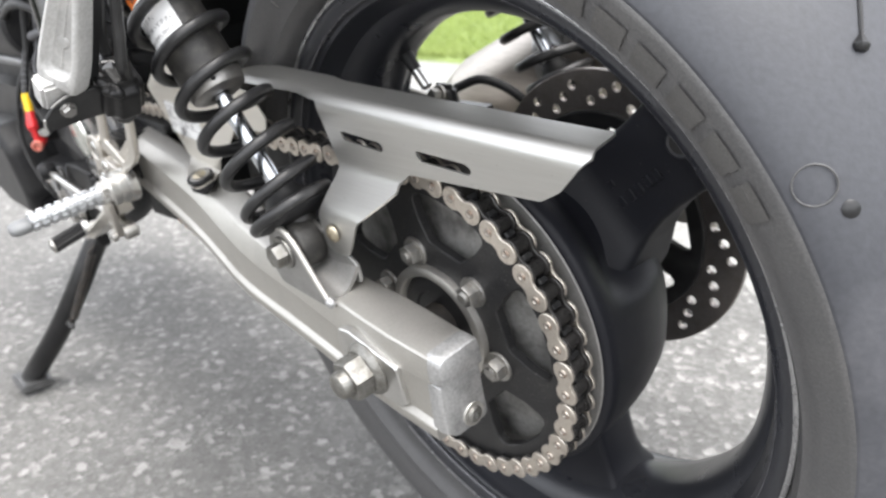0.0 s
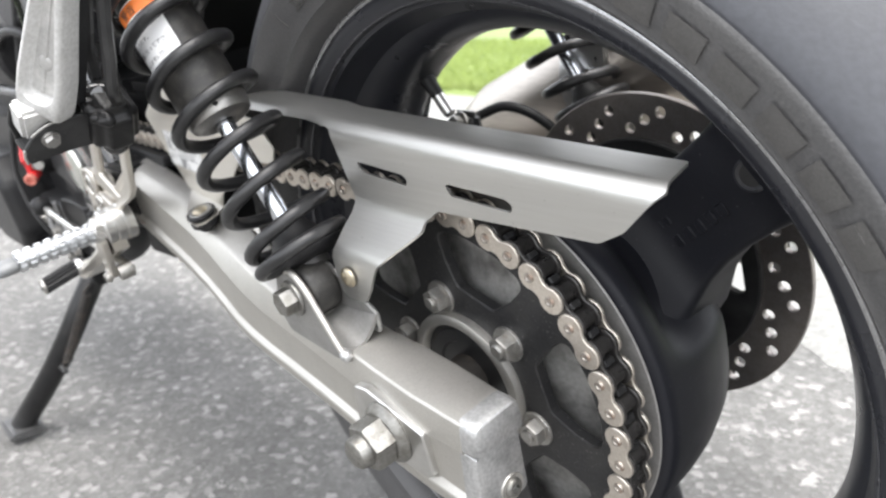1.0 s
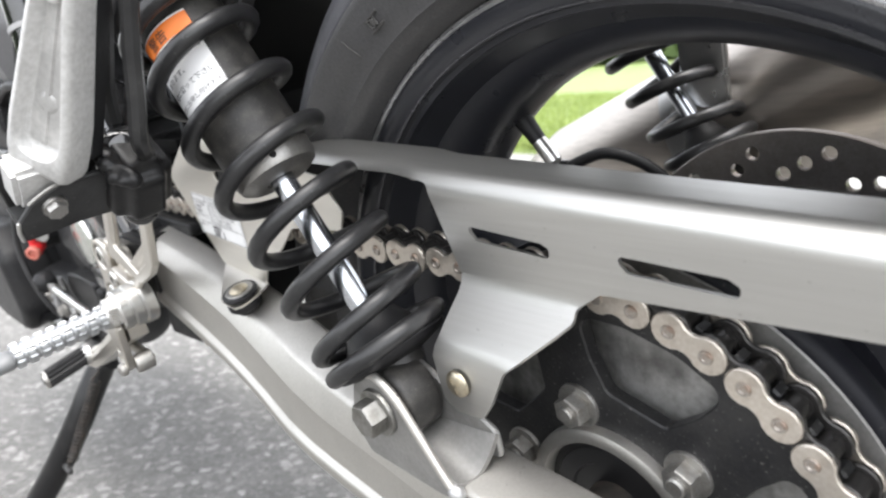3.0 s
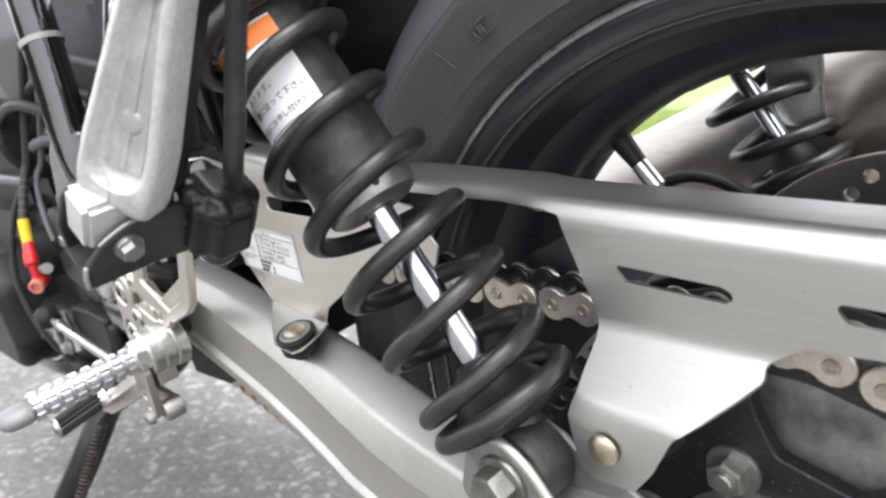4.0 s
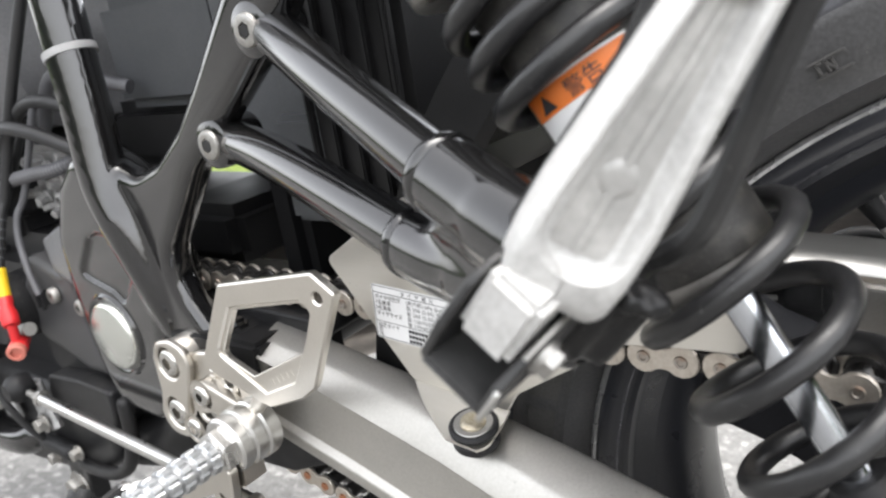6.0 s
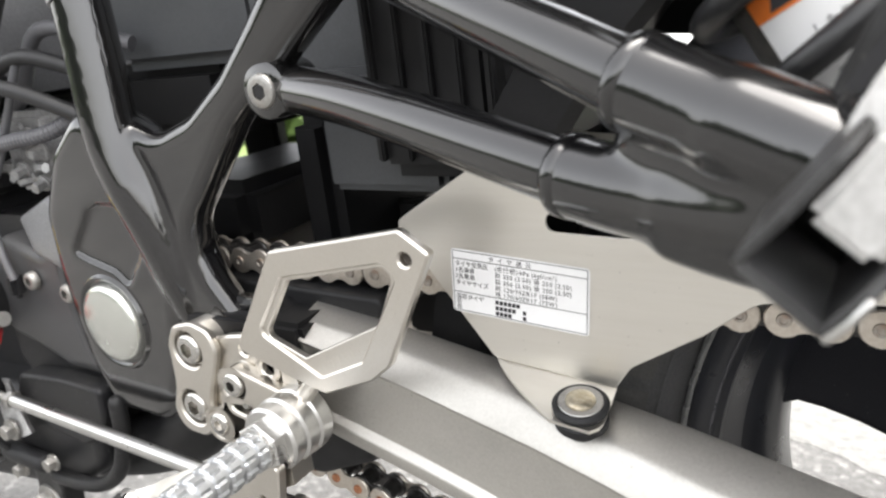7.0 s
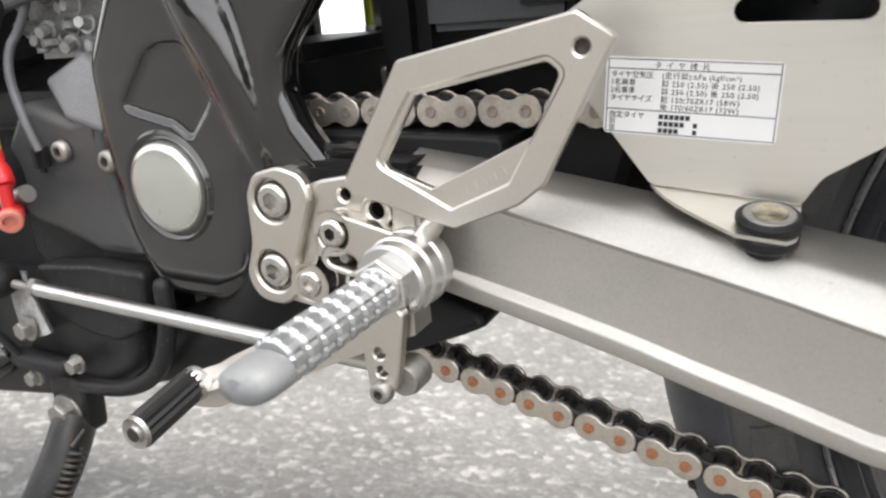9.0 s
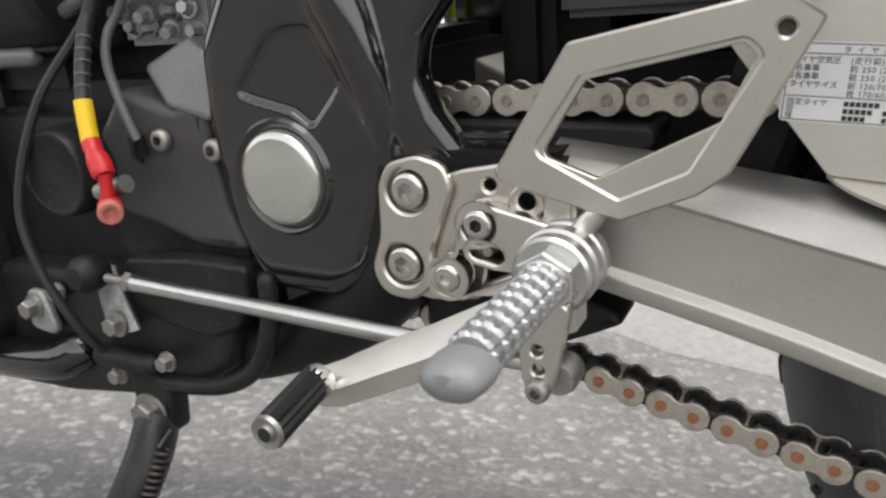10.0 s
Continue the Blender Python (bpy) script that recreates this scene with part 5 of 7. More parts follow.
# foot that lies on the swingarm, with rubber-bushed screw
rows = []
for t in np.linspace(0, 1, 9):
    y = -0.1198 - 0.0255 * t
    x0, x1 = -0.2950 + 0.0350 * t ** 1.15 + 0.004 * max(0.0, t - 0.8), -0.2395 + 0.0010 * t - 0.060 * max(0.0, t - 0.75) ** 2
    # a soft bend first, then a flat tab
    drop = 0.0007 * (1 - math.exp(-t * 9)) + 0.20 * 0.0255 * t
    rows.append([(x0 + (x1 - x0) * u, y, 0.0888 - 0.108 * (x0 + (x1 - x0) * u + 0.2950) - drop - 0.0012 * min(1.0, 3 * t)) for u in np.linspace(0, 1, 9)])
part("guard_foot", sheet(rows), "sheet", chain_guard, sharp=50)
GR = Vector((-0.2494, -0.1352, 0.0788))
GN = Vector((0.10, -0.20, 1)).normalized()
part("grommet", lathe([(0.0, -0.0110), (0.0070, -0.0110), (0.0074, -0.0074), (0.0102, -0.0072), (0.0112, -0.0060), (0.0112, -0.0026), (0.0100, -0.0014), (0.0096, -0.0008), (0.0096, 0.0004), (0.0104, 0.0010), (0.0116, 0.0018), (0.0117, 0.0034), (0.0104, 0.0046), (0.0, 0.0048)], GR, GN, 32), "rubber", chain_guard, "black rubber grommet")
part("grommet_washer", lathe([(0.0, 0.0036), (0.0094, 0.0036), (0.0095, 0.0044), (0.0088, 0.0050), (0.0, 0.0050)], GR, GN, 32), "ring", chain_guard)
part("grommet_screw", moved(cross_screw(0.0062, 0.0023), frame4(GR + GN * 0.0048, GN)), "brass", chain_guard, "brassy cross-head screw")

# tyre data sticker on the front plate
LAB = Matrix.Translation((-0.3112, GY - 0.003 - GT / 2 - 0.0003, 0.1397)) @ Matrix.Rotation(radians(4.3), 4, "Y") @ Matrix.Rotation(radians(90), 4, "X")
LW, LH = 0.0642, 0.0298


def rect(x0, y0, x1, y1, bm=None):
    bm = bm or bmesh.new()
    bm.faces.new([bm.verts.new(q) for q in ((x0, y0, 0), (x1, y0, 0), (x1, y1, 0), (x0, y1, 0))])
    return bm


def on_label(bm, lift):
    return moved(bm, LAB @ Matrix.Translation((0, 0, lift)))


lab = bmesh.new()
lab.faces.new([lab.verts.new((x, y, 0)) for x, y in rounded([(0, -LH), (LW, -LH), (LW, 0), (0, 0)], 0.0016, 3)])
tyre_label = part("data_sticker", on_label(lab, 0.0), "sticker", chain_guard, "white tyre pressure sticker with black print", smooth=False)
ink = bmesh.new()
for x0, y0, x1, y1 in ((0.0008, -0.0010, LW - 0.0008, -0.0007), (0.0008, -0.0046, LW - 0.0008, -0.0043), (0.0008, -0.0202, LW - 0.0008, -0.0199), (0.0008, -LH + 0.0007, LW - 0.0008, -LH + 0.0010), (0.0008, -LH + 0.0007, 0.0011, -0.0007), (LW - 0.0011, -LH + 0.0007, LW - 0.0008, -0.0007)):
    rect(x0, y0, x1, y1, ink)
for body, x, y, size, sp in (("タ  イ  ヤ  諸  元", 0.0185, -0.0038, 0.0028, 1.0), ("タイヤ空気圧", 0.0020, -0.0076, 0.0028, 0.95), ("1名乗車", 0.0020, -0.0106, 0.0028, 1.0), ("2名乗車", 0.0020, -0.0136, 0.0028, 1.0), ("タイヤサイズ", 0.0020, -0.0166, 0.0028, 0.95),
                             ("(走行前):kPa (kgf/cm²)", 0.0215, -0.0076, 0.0028, 1.12), ("前 250 (2.50) 後 250 (2.50)", 0.0215, -0.0106, 0.0028, 1.12), ("前 250 (2.50) 後 250 (2.50)", 0.0215, -0.0136, 0.0028, 1.12), ("前 120/70ZR17 (58W)", 0.0215, -0.0166, 0.0028, 1.12),
                             ("後 170/60ZR17 (72W)", 0.0215, -0.0194, 0.0028, 1.12), ("指定タイヤ", 0.0020, -0.0232, 0.0028, 1.0), ("前", 0.0020, -0.0258, 0.0028, 1.0), ("後", 0.0020, -0.0284, 0.0028, 1.0)):
    merge(ink, moved(text_mesh(body, size, sp), Matrix.Translation((x, y, 0))))
bars([(0.0215 + 0.0020 * i, 0.0231 + 0.0020 * i, -0.0231) for i in range(6)] + [(0.0215 + 0.0020 * i, 0.0231 + 0.0020 * i, -0.0258) for i in range(5)] + [(0.0345, 0.0360, -0.0258)] + [(0.0215 + 0.0020 * i, 0.0231 + 0.0020 * i, -0.0284) for i in range(4)] + [(0.0345, 0.0360, -0.0284)], 0.0018, ink)
part("sticker_print", on_label(ink, 0.0003), "ink", tyre_label, smooth=False)

# passenger footrest on its welded subframe arm
def eye_tube(path, r, n=18):
    return sweep(smooth_path(path, 6), r, n)


arm_tube = part("footrest_arm", eye_tube([(-0.385, -0.1245, 0.2125), (-0.33, -0.1430, 0.2060), (-0.225, -0.1790, 0.1865)], 0.0108), "gloss", bike, "gloss black welded tube bracket that carries the passenger footrest")
part("upper_tube", eye_tube([(-0.3415, -0.1245, 0.2660), (-0.28, -0.1530, 0.2430), (-0.200, -0.1880, 0.2130)], 0.0112), "gloss", arm_tube)
for c in ((-0.3911, -0.1235, 0.2133), (-0.3415, -0.1240, 0.2660)):
    part("tube_eye", lathe([(0.0, -0.013), (0.0110, -0.013), (0.0130, -0.0115), (0.0135, -0.008), (0.0135, 0.010), (0.0125, 0.013), (0.0, 0.013)], c, Y_AX, 32), "gloss", arm_tube)
    part("tube_bolt", moved(socket_bolt(0.0080, 0.0026, 0.0040), frame4((c[0], c[1] - 0.0128, c[2]), (0, -1, 0))), "steel", arm_tube, "pale socket bolt")
    # black cap paints the shade inside the bolt's socket
    part("bolt_socket", lathe([(0.0, -0.0153), (0.0032, -0.0153), (0.0036, -0.0148)], (c[0], c[1], c[2]), Y_AX, 6), "seal", arm_tube)


def fused(bm, voxel, rounds, cut=None):
    """One skin over overlapping closed shapes, with softened hollows, as welded and painted metal has."""
    me = bpy.data.meshes.new("raw")
    bmesh.ops.recalc_face_normals(bm, faces=bm.faces)
    bm.to_mesh(me)
    bm.free()
    ob = new("raw", me)
    tool = None
    if cut is not None:
        bmesh.ops.recalc_face_normals(cut, faces=cut.faces)
        tool_mesh = bpy.data.meshes.new("tool")
        cut.to_mesh(tool_mesh)
        cut.free()
        tool = new("tool", tool_mesh)
    first = ob.modifiers.new("first", "REMESH")
    first.mode, first.voxel_size = "VOXEL", voxel
    if tool:
        carve = ob.modifiers.new("carve", "BOOLEAN")
        carve.operation, carve.object = "DIFFERENCE", tool
    skin = ob.modifiers.new("skin", "REMESH")
    skin.mode, skin.voxel_size = "VOXEL", voxel
    ease = ob.modifiers.new("ease", "SMOOTH")
    ease.factor, ease.iterations = 0.5, rounds
    bpy.context.view_layer.update()
    out = bmesh.new()
    got = bpy.data.meshes.new_from_object(ob.evaluated_get(bpy.context.evaluated_depsgraph_get()))
    out.from_mesh(got)
    bpy.data.objects.remove(ob)
    bpy.data.meshes.remove(me)
    bpy.data.meshes.remove(got)
    if tool:
        bpy.data.objects.remove(tool)
        bpy.data.meshes.remove(tool_mesh)
    return out


LOW = smooth_path([(-0.2290, -0.1778, 0.1870), (-0.2120, -0.1838, 0.1848), (-0.1930, -0.1900, 0.1836), (-0.1700, -0.1990, 0.1836), (-0.1480, -0.2060, 0.1860)], 6)
UPP = smooth_path([(-0.2050, -0.1862, 0.2150), (-0.1900, -0.1915, 0.2095), (-0.1720, -0.1985, 0.2035), (-0.1560, -0.2045, 0.1980), (-0.1440, -0.2080, 0.1920)], 6)
bm = sweep(LOW, [0.0130] * 12 + [0.0138] * 6 + [0.0145] * (len(LOW) - 18), 20)
sweep(UPP, [0.0140] * 10 + [0.0148] * (len(UPP) - 10), 20, bm)
# webs that fill the fork between the two sockets
for k in range(15):
    t = k / 14
    i, j = 0.30 + 0.62 * t, 0.06 + 0.86 * t
    a = LOW[min(len(LOW) - 2, int(i * (len(LOW) - 1)))].lerp(LOW[min(len(LOW) - 1, int(i * (len(LOW) - 1)) + 1)], (i * (len(LOW) - 1)) % 1)
    b = UPP[min(len(UPP) - 2, int(j * (len(UPP) - 1)))].lerp(UPP[min(len(UPP) - 1, int(j * (len(UPP) - 1)) + 1)], (j * (len(UPP) - 1)) % 1)
    sweep([a, b], 0.0066 + 0.0078 * t ** 0.7, 16, bm)
sweep([LOW[-4], UPP[-4], UPP[-4] + Vector((0.012, -0.004, 0.002))], 0.0140, 14, bm)
# the lower lip that hangs under the socket
sweep(smooth_path([(-0.2200, -0.1825, 0.1795), (-0.1950, -0.1915, 0.1755), (-0.1700, -0.2000, 0.1725), (-0.1500, -0.2060, 0.1735)], 5), [0.0060] * 5 + [0.0085] * 11, 12, bm)
part("bracket_body", fused(bm, 0.0013, 22), "gloss", arm_tube, "smooth gloss black forked body that both tubes run into", sharp=180)
for path, r in ((LOW, 0.0130), (UPP, 0.0140)):
    d = (path[1] - path[0]).normalized()
    part("socket_lip", lathe([(r * 0.80, -0.0018), (r * 0.97, -0.0018), (r + 0.0003, -0.0004), (r + 0.0003, 0.0030), (r * 0.9, 0.0040)], path[0], d, 32), "gloss", arm_tube, sharp=60)
# yoke: a channel of two cheeks and a floor, turned about its length
YO = Vector((-0.1515, 0.0, 0.1760))
YU = Vector((0.640, 0.0, 0.768))
YW = Vector((-0.768, 0.0, 0.640))


def in_yoke(w, y, u):
    return YO + YW * w + YU * u + Vector((0, y, 0))


def yoke_sheet(outline, w0, w1):
    """A flat cheek: outline in length and height, from w0 to w1 across."""
    t = plate(outline, (), w0, w1, 0.0006)
    for v in t.verts:
        v.co = in_yoke(v.co.y, v.co.x, v.co.z)
    return t


def yoke_block(w0, w1, y0, y1, u0, u1, b):
    t = block((w0, y0, u0), (w1, y1, u1), b)
    for v in t.verts:
        v.co = in_yoke(*v.co)
    return t


cheek = rounded([(-0.2535, 0.0000), (-0.2545, 0.0120), (-0.2490, 0.0200), (-0.2400, 0.0255), (-0.2280, 0.0265), (-0.1950, 0.0260), (-0.1950, -0.0020), (-0.2300, 0.0010)], [0.002, 0.003, 0.006, 0.006, 0.006, 0.002, 0.002, 0.01], 4)
tall = rounded([(-0.2520, 0.0000), (-0.2545, 0.0140), (-0.2520, 0.0280), (-0.2440, 0.0330), (-0.2280, 0.0310), (-0.1950, 0.0260), (-0.1950, -0.0020), (-0.2300, 0.0010)], [0.002, 0.003, 0.006, 0.006, 0.006, 0.002, 0.002, 0.01], 4)
yoke = yoke_sheet(cheek, 0.0, 0.0026)
merge(yoke, yoke_sheet(tall, 0.0190, 0.0214))
merge(yoke, yoke_block(0.0010, 0.0204, -0.2530, -0.2050, -0.0002, 0.0022, 0.0009))
part("yoke", yoke, "satin", arm_tube, "satin black stamped yoke with worn edges", sharp=30)
part("yoke_end", fused(yoke_block(-0.0115, 0.0240, -0.2195, -0.1915, -0.0050, 0.0305, 0.0060), 0.0012, 26), "satin", arm_tube, sharp=180)
part("worn_lip", sweep([in_yoke(0.0006, -0.2540, 0.0015), in_yoke(0.0004, -0.2549, 0.0070), in_yoke(0.0006, -0.2546, 0.0115)], 0.0009, 8, round_ends=True), "machined", arm_tube, "bare worn lip of the yoke")
part("worn_rim", sweep(smooth_path([in_yoke(0.0013, -0.2495, 0.0198), in_yoke(0.0013, -0.2450, 0.0230), in_yoke(0.0013, -0.2395, 0.0256), in_yoke(0.0013, -0.2320, 0.0264)], 4), 0.0008, 8), "ring", arm_tube)
part("hinge_bolt", moved(hex_bolt(0.0042, 0.0030, 0.0050, 0.0), frame4(in_yoke(0.0, -0.2405, 0.0165), -YW)), "ring", arm_tube)
# folded-up aluminium peg with a long hollow in its face
PEG0 = Vector((-0.1490, -0.2440, 0.1950))
PEGD = Vector((0.030, 0.0136, 0.047)).normalized()
pn = Vector((0.55, -0.83, 0.0))
PEGN = (pn - PEGD * pn.dot(PEGD)).normalized()
PEGW = PEGD.cross(PEGN)
PEG0 += PEGW * 0.0045 + PEGD * 0.008 + Vector((0.0027, 0.0004, 0.0035))
def peg_shape(q):
    """Half width, back, face and the half width and depth of the hollow at q along the peg."""
    w = float(np.interp(q, [0.0, 0.004, 0.012, 0.024, 0.045, 0.070, 0.083, 0.088, 0.091], [0.0112, 0.0126, 0.0132, 0.0131, 0.0112, 0.0090, 0.0082, 0.0074, 0.0050]))
    d1 = float(np.interp(q, [0.0, 0.003, 0.010, 0.070, 0.086, 0.091], [0.0030, 0.0058, 0.0066, 0.0056, 0.0048, 0.0024]))
    near, far = (q - 0.0085) / 0.0090, (0.0790 - q) / 0.0045
    k = math.sqrt(max(0.0, 1 - (1 - max(0.0, min(1.0, near))) ** 2)) * math.sqrt(max(0.0, 1 - (1 - max(0.0, min(1.0, far))) ** 2))
    return w, d1, (w - 0.0036) * k, 0.0058 * min(1.0, k * 1.6)


secs, floor = [], []
for q in [0.0, 0.002, 0.004, 0.0085, 0.0090, 0.0100, 0.0115, 0.0135, 0.0155, 0.0175, 0.024, 0.035, 0.045, 0.058, 0.070, 0.0745, 0.0765, 0.0780, 0.0788, 0.079, 0.084, 0.087, 0.0895, 0.091]:
    w, d1, hw, dip = peg_shape(q)
    b = 0.0026
    hb = max(0.0, hw - 0.0016)
    half = [(w, -0.0085), (w, d1 - b), (w - 0.0008, d1 - 0.0009), (w - 0.0022, d1), (hw + 0.0007, d1), (hw, d1 - 0.12 * dip), (hb + 0.0003, d1 - 0.85 * dip), (hb * 0.85, d1 - dip)]
    ring = [(-a, c) for a, c in half] + half[::-1]
    secs.append([PEG0 + PEGD * q + PEGW * a + PEGN * c for a, c in ring])
    if 0.0120 < q < 0.0775:
        floor.append([PEG0 + PEGD * q + PEGW * a + PEGN * (d1 - dip + c) for a, c in ((-hb * 0.80, -0.001), (-hb * 0.80, 0.0004), (-0.0014, 0.0005), (-0.0008, 0.0012), (0.0008, 0.0012), (0.0014, 0.0005), (hb * 0.80, 0.0004), (hb * 0.80, -0.001))])
part("peg", loft(secs), "cast", arm_tube, "cast aluminium passenger peg folded up with a long hollow", sharp=40)
# greyer strip puts the shade of the hollow into the colour
part("peg_floor", loft(floor), "peg_floor", arm_tube, "rough cast hollow of the peg, greyed for its shade", sharp=40)
part("peg_pad_disc", lathe([(0.0, 0.0046), (0.0026, 0.0045), (0.0034, 0.0038), (0.0038, -0.0010)], PEG0 + PEGD * 0.0742, PEGN, 24), "cast", arm_tube)
part("peg_dimple", lathe([(0.0, 0.0012), (0.0020, 0.0012), (0.0030, 0.0011), (0.0038, 0.0008), (0.0046, 0.0002)], PEG0 + PEGD * 0.0310 + PEGN * 0.0005, PEGN, 20), "peg_floor", arm_tube)
part("peg_pad", loft([[PEG0 + PEGD * s + PEGW * a + PEGN * b for a, b in ((-w, -0.0165), (-w, -0.0098), (w, -0.0098), (w, -0.0165))] for s, w in ((0.008, 0.0130), (0.045, 0.0108), (0.084, 0.0074))]), "rubber", arm_tube, "black rubber pad behind the peg")
part("peg_knuckle", yoke_block(0.0035, 0.0180, -0.2525, -0.2350, 0.0150, 0.0345, 0.0020), "cast", arm_tube, sharp=35)
# rough weld beads between yoke and gusset
random.seed(8)
bm = bmesh.new()
for i in range(34):
    t = i / 33
    r = random.uniform(0.0022, 0.0042)
    c = in_yoke(0.0230 - 0.0340 * t, -0.2150 + random.uniform(-0.0035, 0.0035), 0.0280 + random.uniform(-0.0015, 0.0015))
    lathe([(0.0, -r), (r * 0.7, -r * 0.7), (r, 0.0), (r * 0.7, r * 0.7), (0.0, r)], c, (random.uniform(-1, 1), random.uniform(-1, 1), 0.4), 10, bm)
part("weld_bead", fused(bm, 0.0008, 2), "satin", arm_tube, "rough weld between yoke and bracket", sharp=180)
# bent guard rod welded to the yoke
part("guard_rod", sweep(smooth_path([(-0.1290, -0.2030, 0.1990), (-0.1225, -0.2058, 0.2025), (-0.1150, -0.2075, 0.2095), (-0.1085, -0.2060, 0.2225), (-0.1025, -0.2045, 0.2370), (-0.0960, -0.2025, 0.2520), (-0.0905, -0.2010, 0.2640), (-0.0910, -0.2005, 0.2700), (-0.0970, -0.2000, 0.2735), (-0.1120, -0.2000, 0.2735), (-0.1200, -0.2000, 0.2700), (-0.1280, -0.2000, 0.2557), (-0.1370, -0.2025, 0.2390), (-0.1460, -0.2035, 0.2270), (-0.1540, -0.2030, 0.2100)], 6), 0.0036, 8), "satin", arm_tube, "bent satin black guard rod", sharp=25)

# rider's footrest assembly
base = rounded([(-0.4740, 0.0800), (-0.4580, 0.0860), (-0.4360, 0.0930), (-0.4180, 0.0960), (-0.4060, 0.0900), (-0.4240, 0.0640), (-0.4300, 0.0330), (-0.4560, 0.0300), (-0.4740, 0.0330), (-0.4850, 0.0450), (-0.4800, 0.0600), (-0.4760, 0.0750)],
               [0.012, 0.010, 0.006, 0.006, 0.006, 0.010, 0.006, 0.006, 0.008, 0.010, 0.02, 0.02], 4)
rearset = part("rider_footrest", plate(base, [circle(-0.4237, 0.0866, 0.0029, 14)], -0.1500, -0.1440, 0.0012), "anodised", bike, "champagne anodised aluminium rider's footrest assembly", sharp=30)
for c in ((-0.4622, 0.0834), (-0.4676, 0.0480)):
    part("standoff", lathe([(0.0, -0.1500), (0.0125, -0.1500), (0.0130, -0.1490), (0.0130, -0.1210), (0.0, -0.1200)], (c[0], 0, c[1]), Y_AX, 28), "anodised", rearset)
    part("mount_bolt", moved(socket_bolt(0.0090, 0.0052, 0.0044), frame4((c[0], -0.1502, c[1]), (0, -1, 0))), "bolt", rearset, "round-headed socket bolt")
ear = rounded([(-0.4772, 0.0857), (-0.4715, 0.0960), (-0.4560, 0.0998), (-0.4430, 0.0960), (-0.4395, 0.0850), (-0.4480, 0.0650), (-0.4525, 0.0540), (-0.4520, 0.0390), (-0.4630, 0.0305), (-0.4800, 0.0320), (-0.4852, 0.0450), (-0.4785, 0.0610)],
              [0.012, 0.010, 0.012, 0.008, 0.010, 0.02, 0.02, 0.010, 0.012, 0.012, 0.012, 0.03], 4)
part("mount_ear", plate(ear, [circle(-0.4622, 0.0834, 0.0106, 28), circle(-0.4676, 0.0480, 0.0106, 28)], -0.1548, -0.1498, 0.0012), "anodised", rearset, "thick aluminium mounting ear with sunk bolts", sharp=30)
part("tab_ring", plate(circle(-0.4060, 0.0805, 0.0078, 28), [circle(-0.4056, 0.0812, 0.0040, 22)], -0.1538, -0.1490, 0.0010), "anodised", rearset, sharp=30)
part("slot_screw", lathe([(0.0, -0.1570), (0.0022, -0.1570), (0.0030, -0.1558), (0.0030, -0.1500)], (-0.4232, 0, 0.0592), Y_AX, 16), "steel", rearset)
adj = rounded([(-0.4360, 0.0720), (-0.4270, 0.0815), (-0.4150, 0.0790), (-0.3870, 0.0720), (-0.3720, 0.0600), (-0.3760, 0.0430), (-0.3900, 0.0400), (-0.4080, 0.0480), (-0.4360, 0.0350), (-0.4520, 0.0390), (-0.4530, 0.0490), (-0.4380, 0.0580)],
              [0.008, 0.008, 0.008, 0.012, 0.012, 0.010, 0.008, 0.01, 0.008, 0.008, 0.008, 0.006], 4)
part("peg_plate", plate(adj, [slot(-0.4270, 0.0600, -0.4180, 0.0580, 0.0034), circle(-0.4257, 0.0717, 0.0080, 24), circle(-0.4421, 0.0459, 0.0080, 24)], -0.1600, -0.1498, 0.0019), "anodised", rearset, sharp=30)
for c in ((-0.4257, 0.0717), (-0.4421, 0.0459)):
    # dark seat colours in the recess shadow round each bolt head
    part("bolt_seat", lathe([(0.0, -0.1576), (0.0086, -0.1576), (0.0086, -0.1500), (0.0, -0.1500)], (c[0], 0, c[1]), Y_AX, 24), "oil_and_recess", rearset)
    part("plate_bolt", moved(socket_bolt(0.0068, 0.0042, 0.0030), frame4((c[0], -0.1576, c[1]), (0, -1, 0))), "bolt", rearset, "round-headed socket bolt")
heel = rounded([(-0.4190, 0.0925), (-0.3852, 0.1450), (-0.3115, 0.1590), (-0.2978, 0.1497), (-0.3258, 0.0965), (-0.3365, 0.0882), (-0.3650, 0.0768), (-0.3750, 0.0790), (-0.4075, 0.0885)], [0.004, 0.004, 0.0030, 0.002, 0.008, 0.008, 0.004, 0.004, 0.004], 4)
pocket = rounded([(-0.4005, 0.1035), (-0.3800, 0.1326), (-0.3222, 0.1440), (-0.3160, 0.1385), (-0.3404, 0.0972), (-0.3660, 0.0856)], [0.0045, 0.002, 0.004, 0.004, 0.003, 0.002], 5)
hole = rounded([(-0.3975, 0.1020), (-0.3782, 0.1312), (-0.3232, 0.1422), (-0.3186, 0.1380), (-0.3298, 0.1150), (-0.3745, 0.0932)], [0.0036, 0.0016, 0.0030, 0.0030, 0.0020, 0.0020], 5)
part("heel_guard", plate(heel, [pocket, circle(-0.3100, 0.1466, 0.0029, 18)], -0.1585, -0.1530, 0.0010), "anodised", rearset, "polygonal aluminium heel guard with an opening", sharp=30)
part("opening_lip", plate(inset(pocket if poly_area(pocket) > 0 else pocket[::-1], -0.0006), [hole], -0.1571, -0.1532, 0.0005), "anodised", rearset, sharp=30)
part("guard_plug", lathe([(0.0, -0.1552), (0.0031, -0.1552), (0.0031, -0.1532)], (-0.3100, 0, 0.1466), Y_AX, 18), "oil_and_recess", rearset)
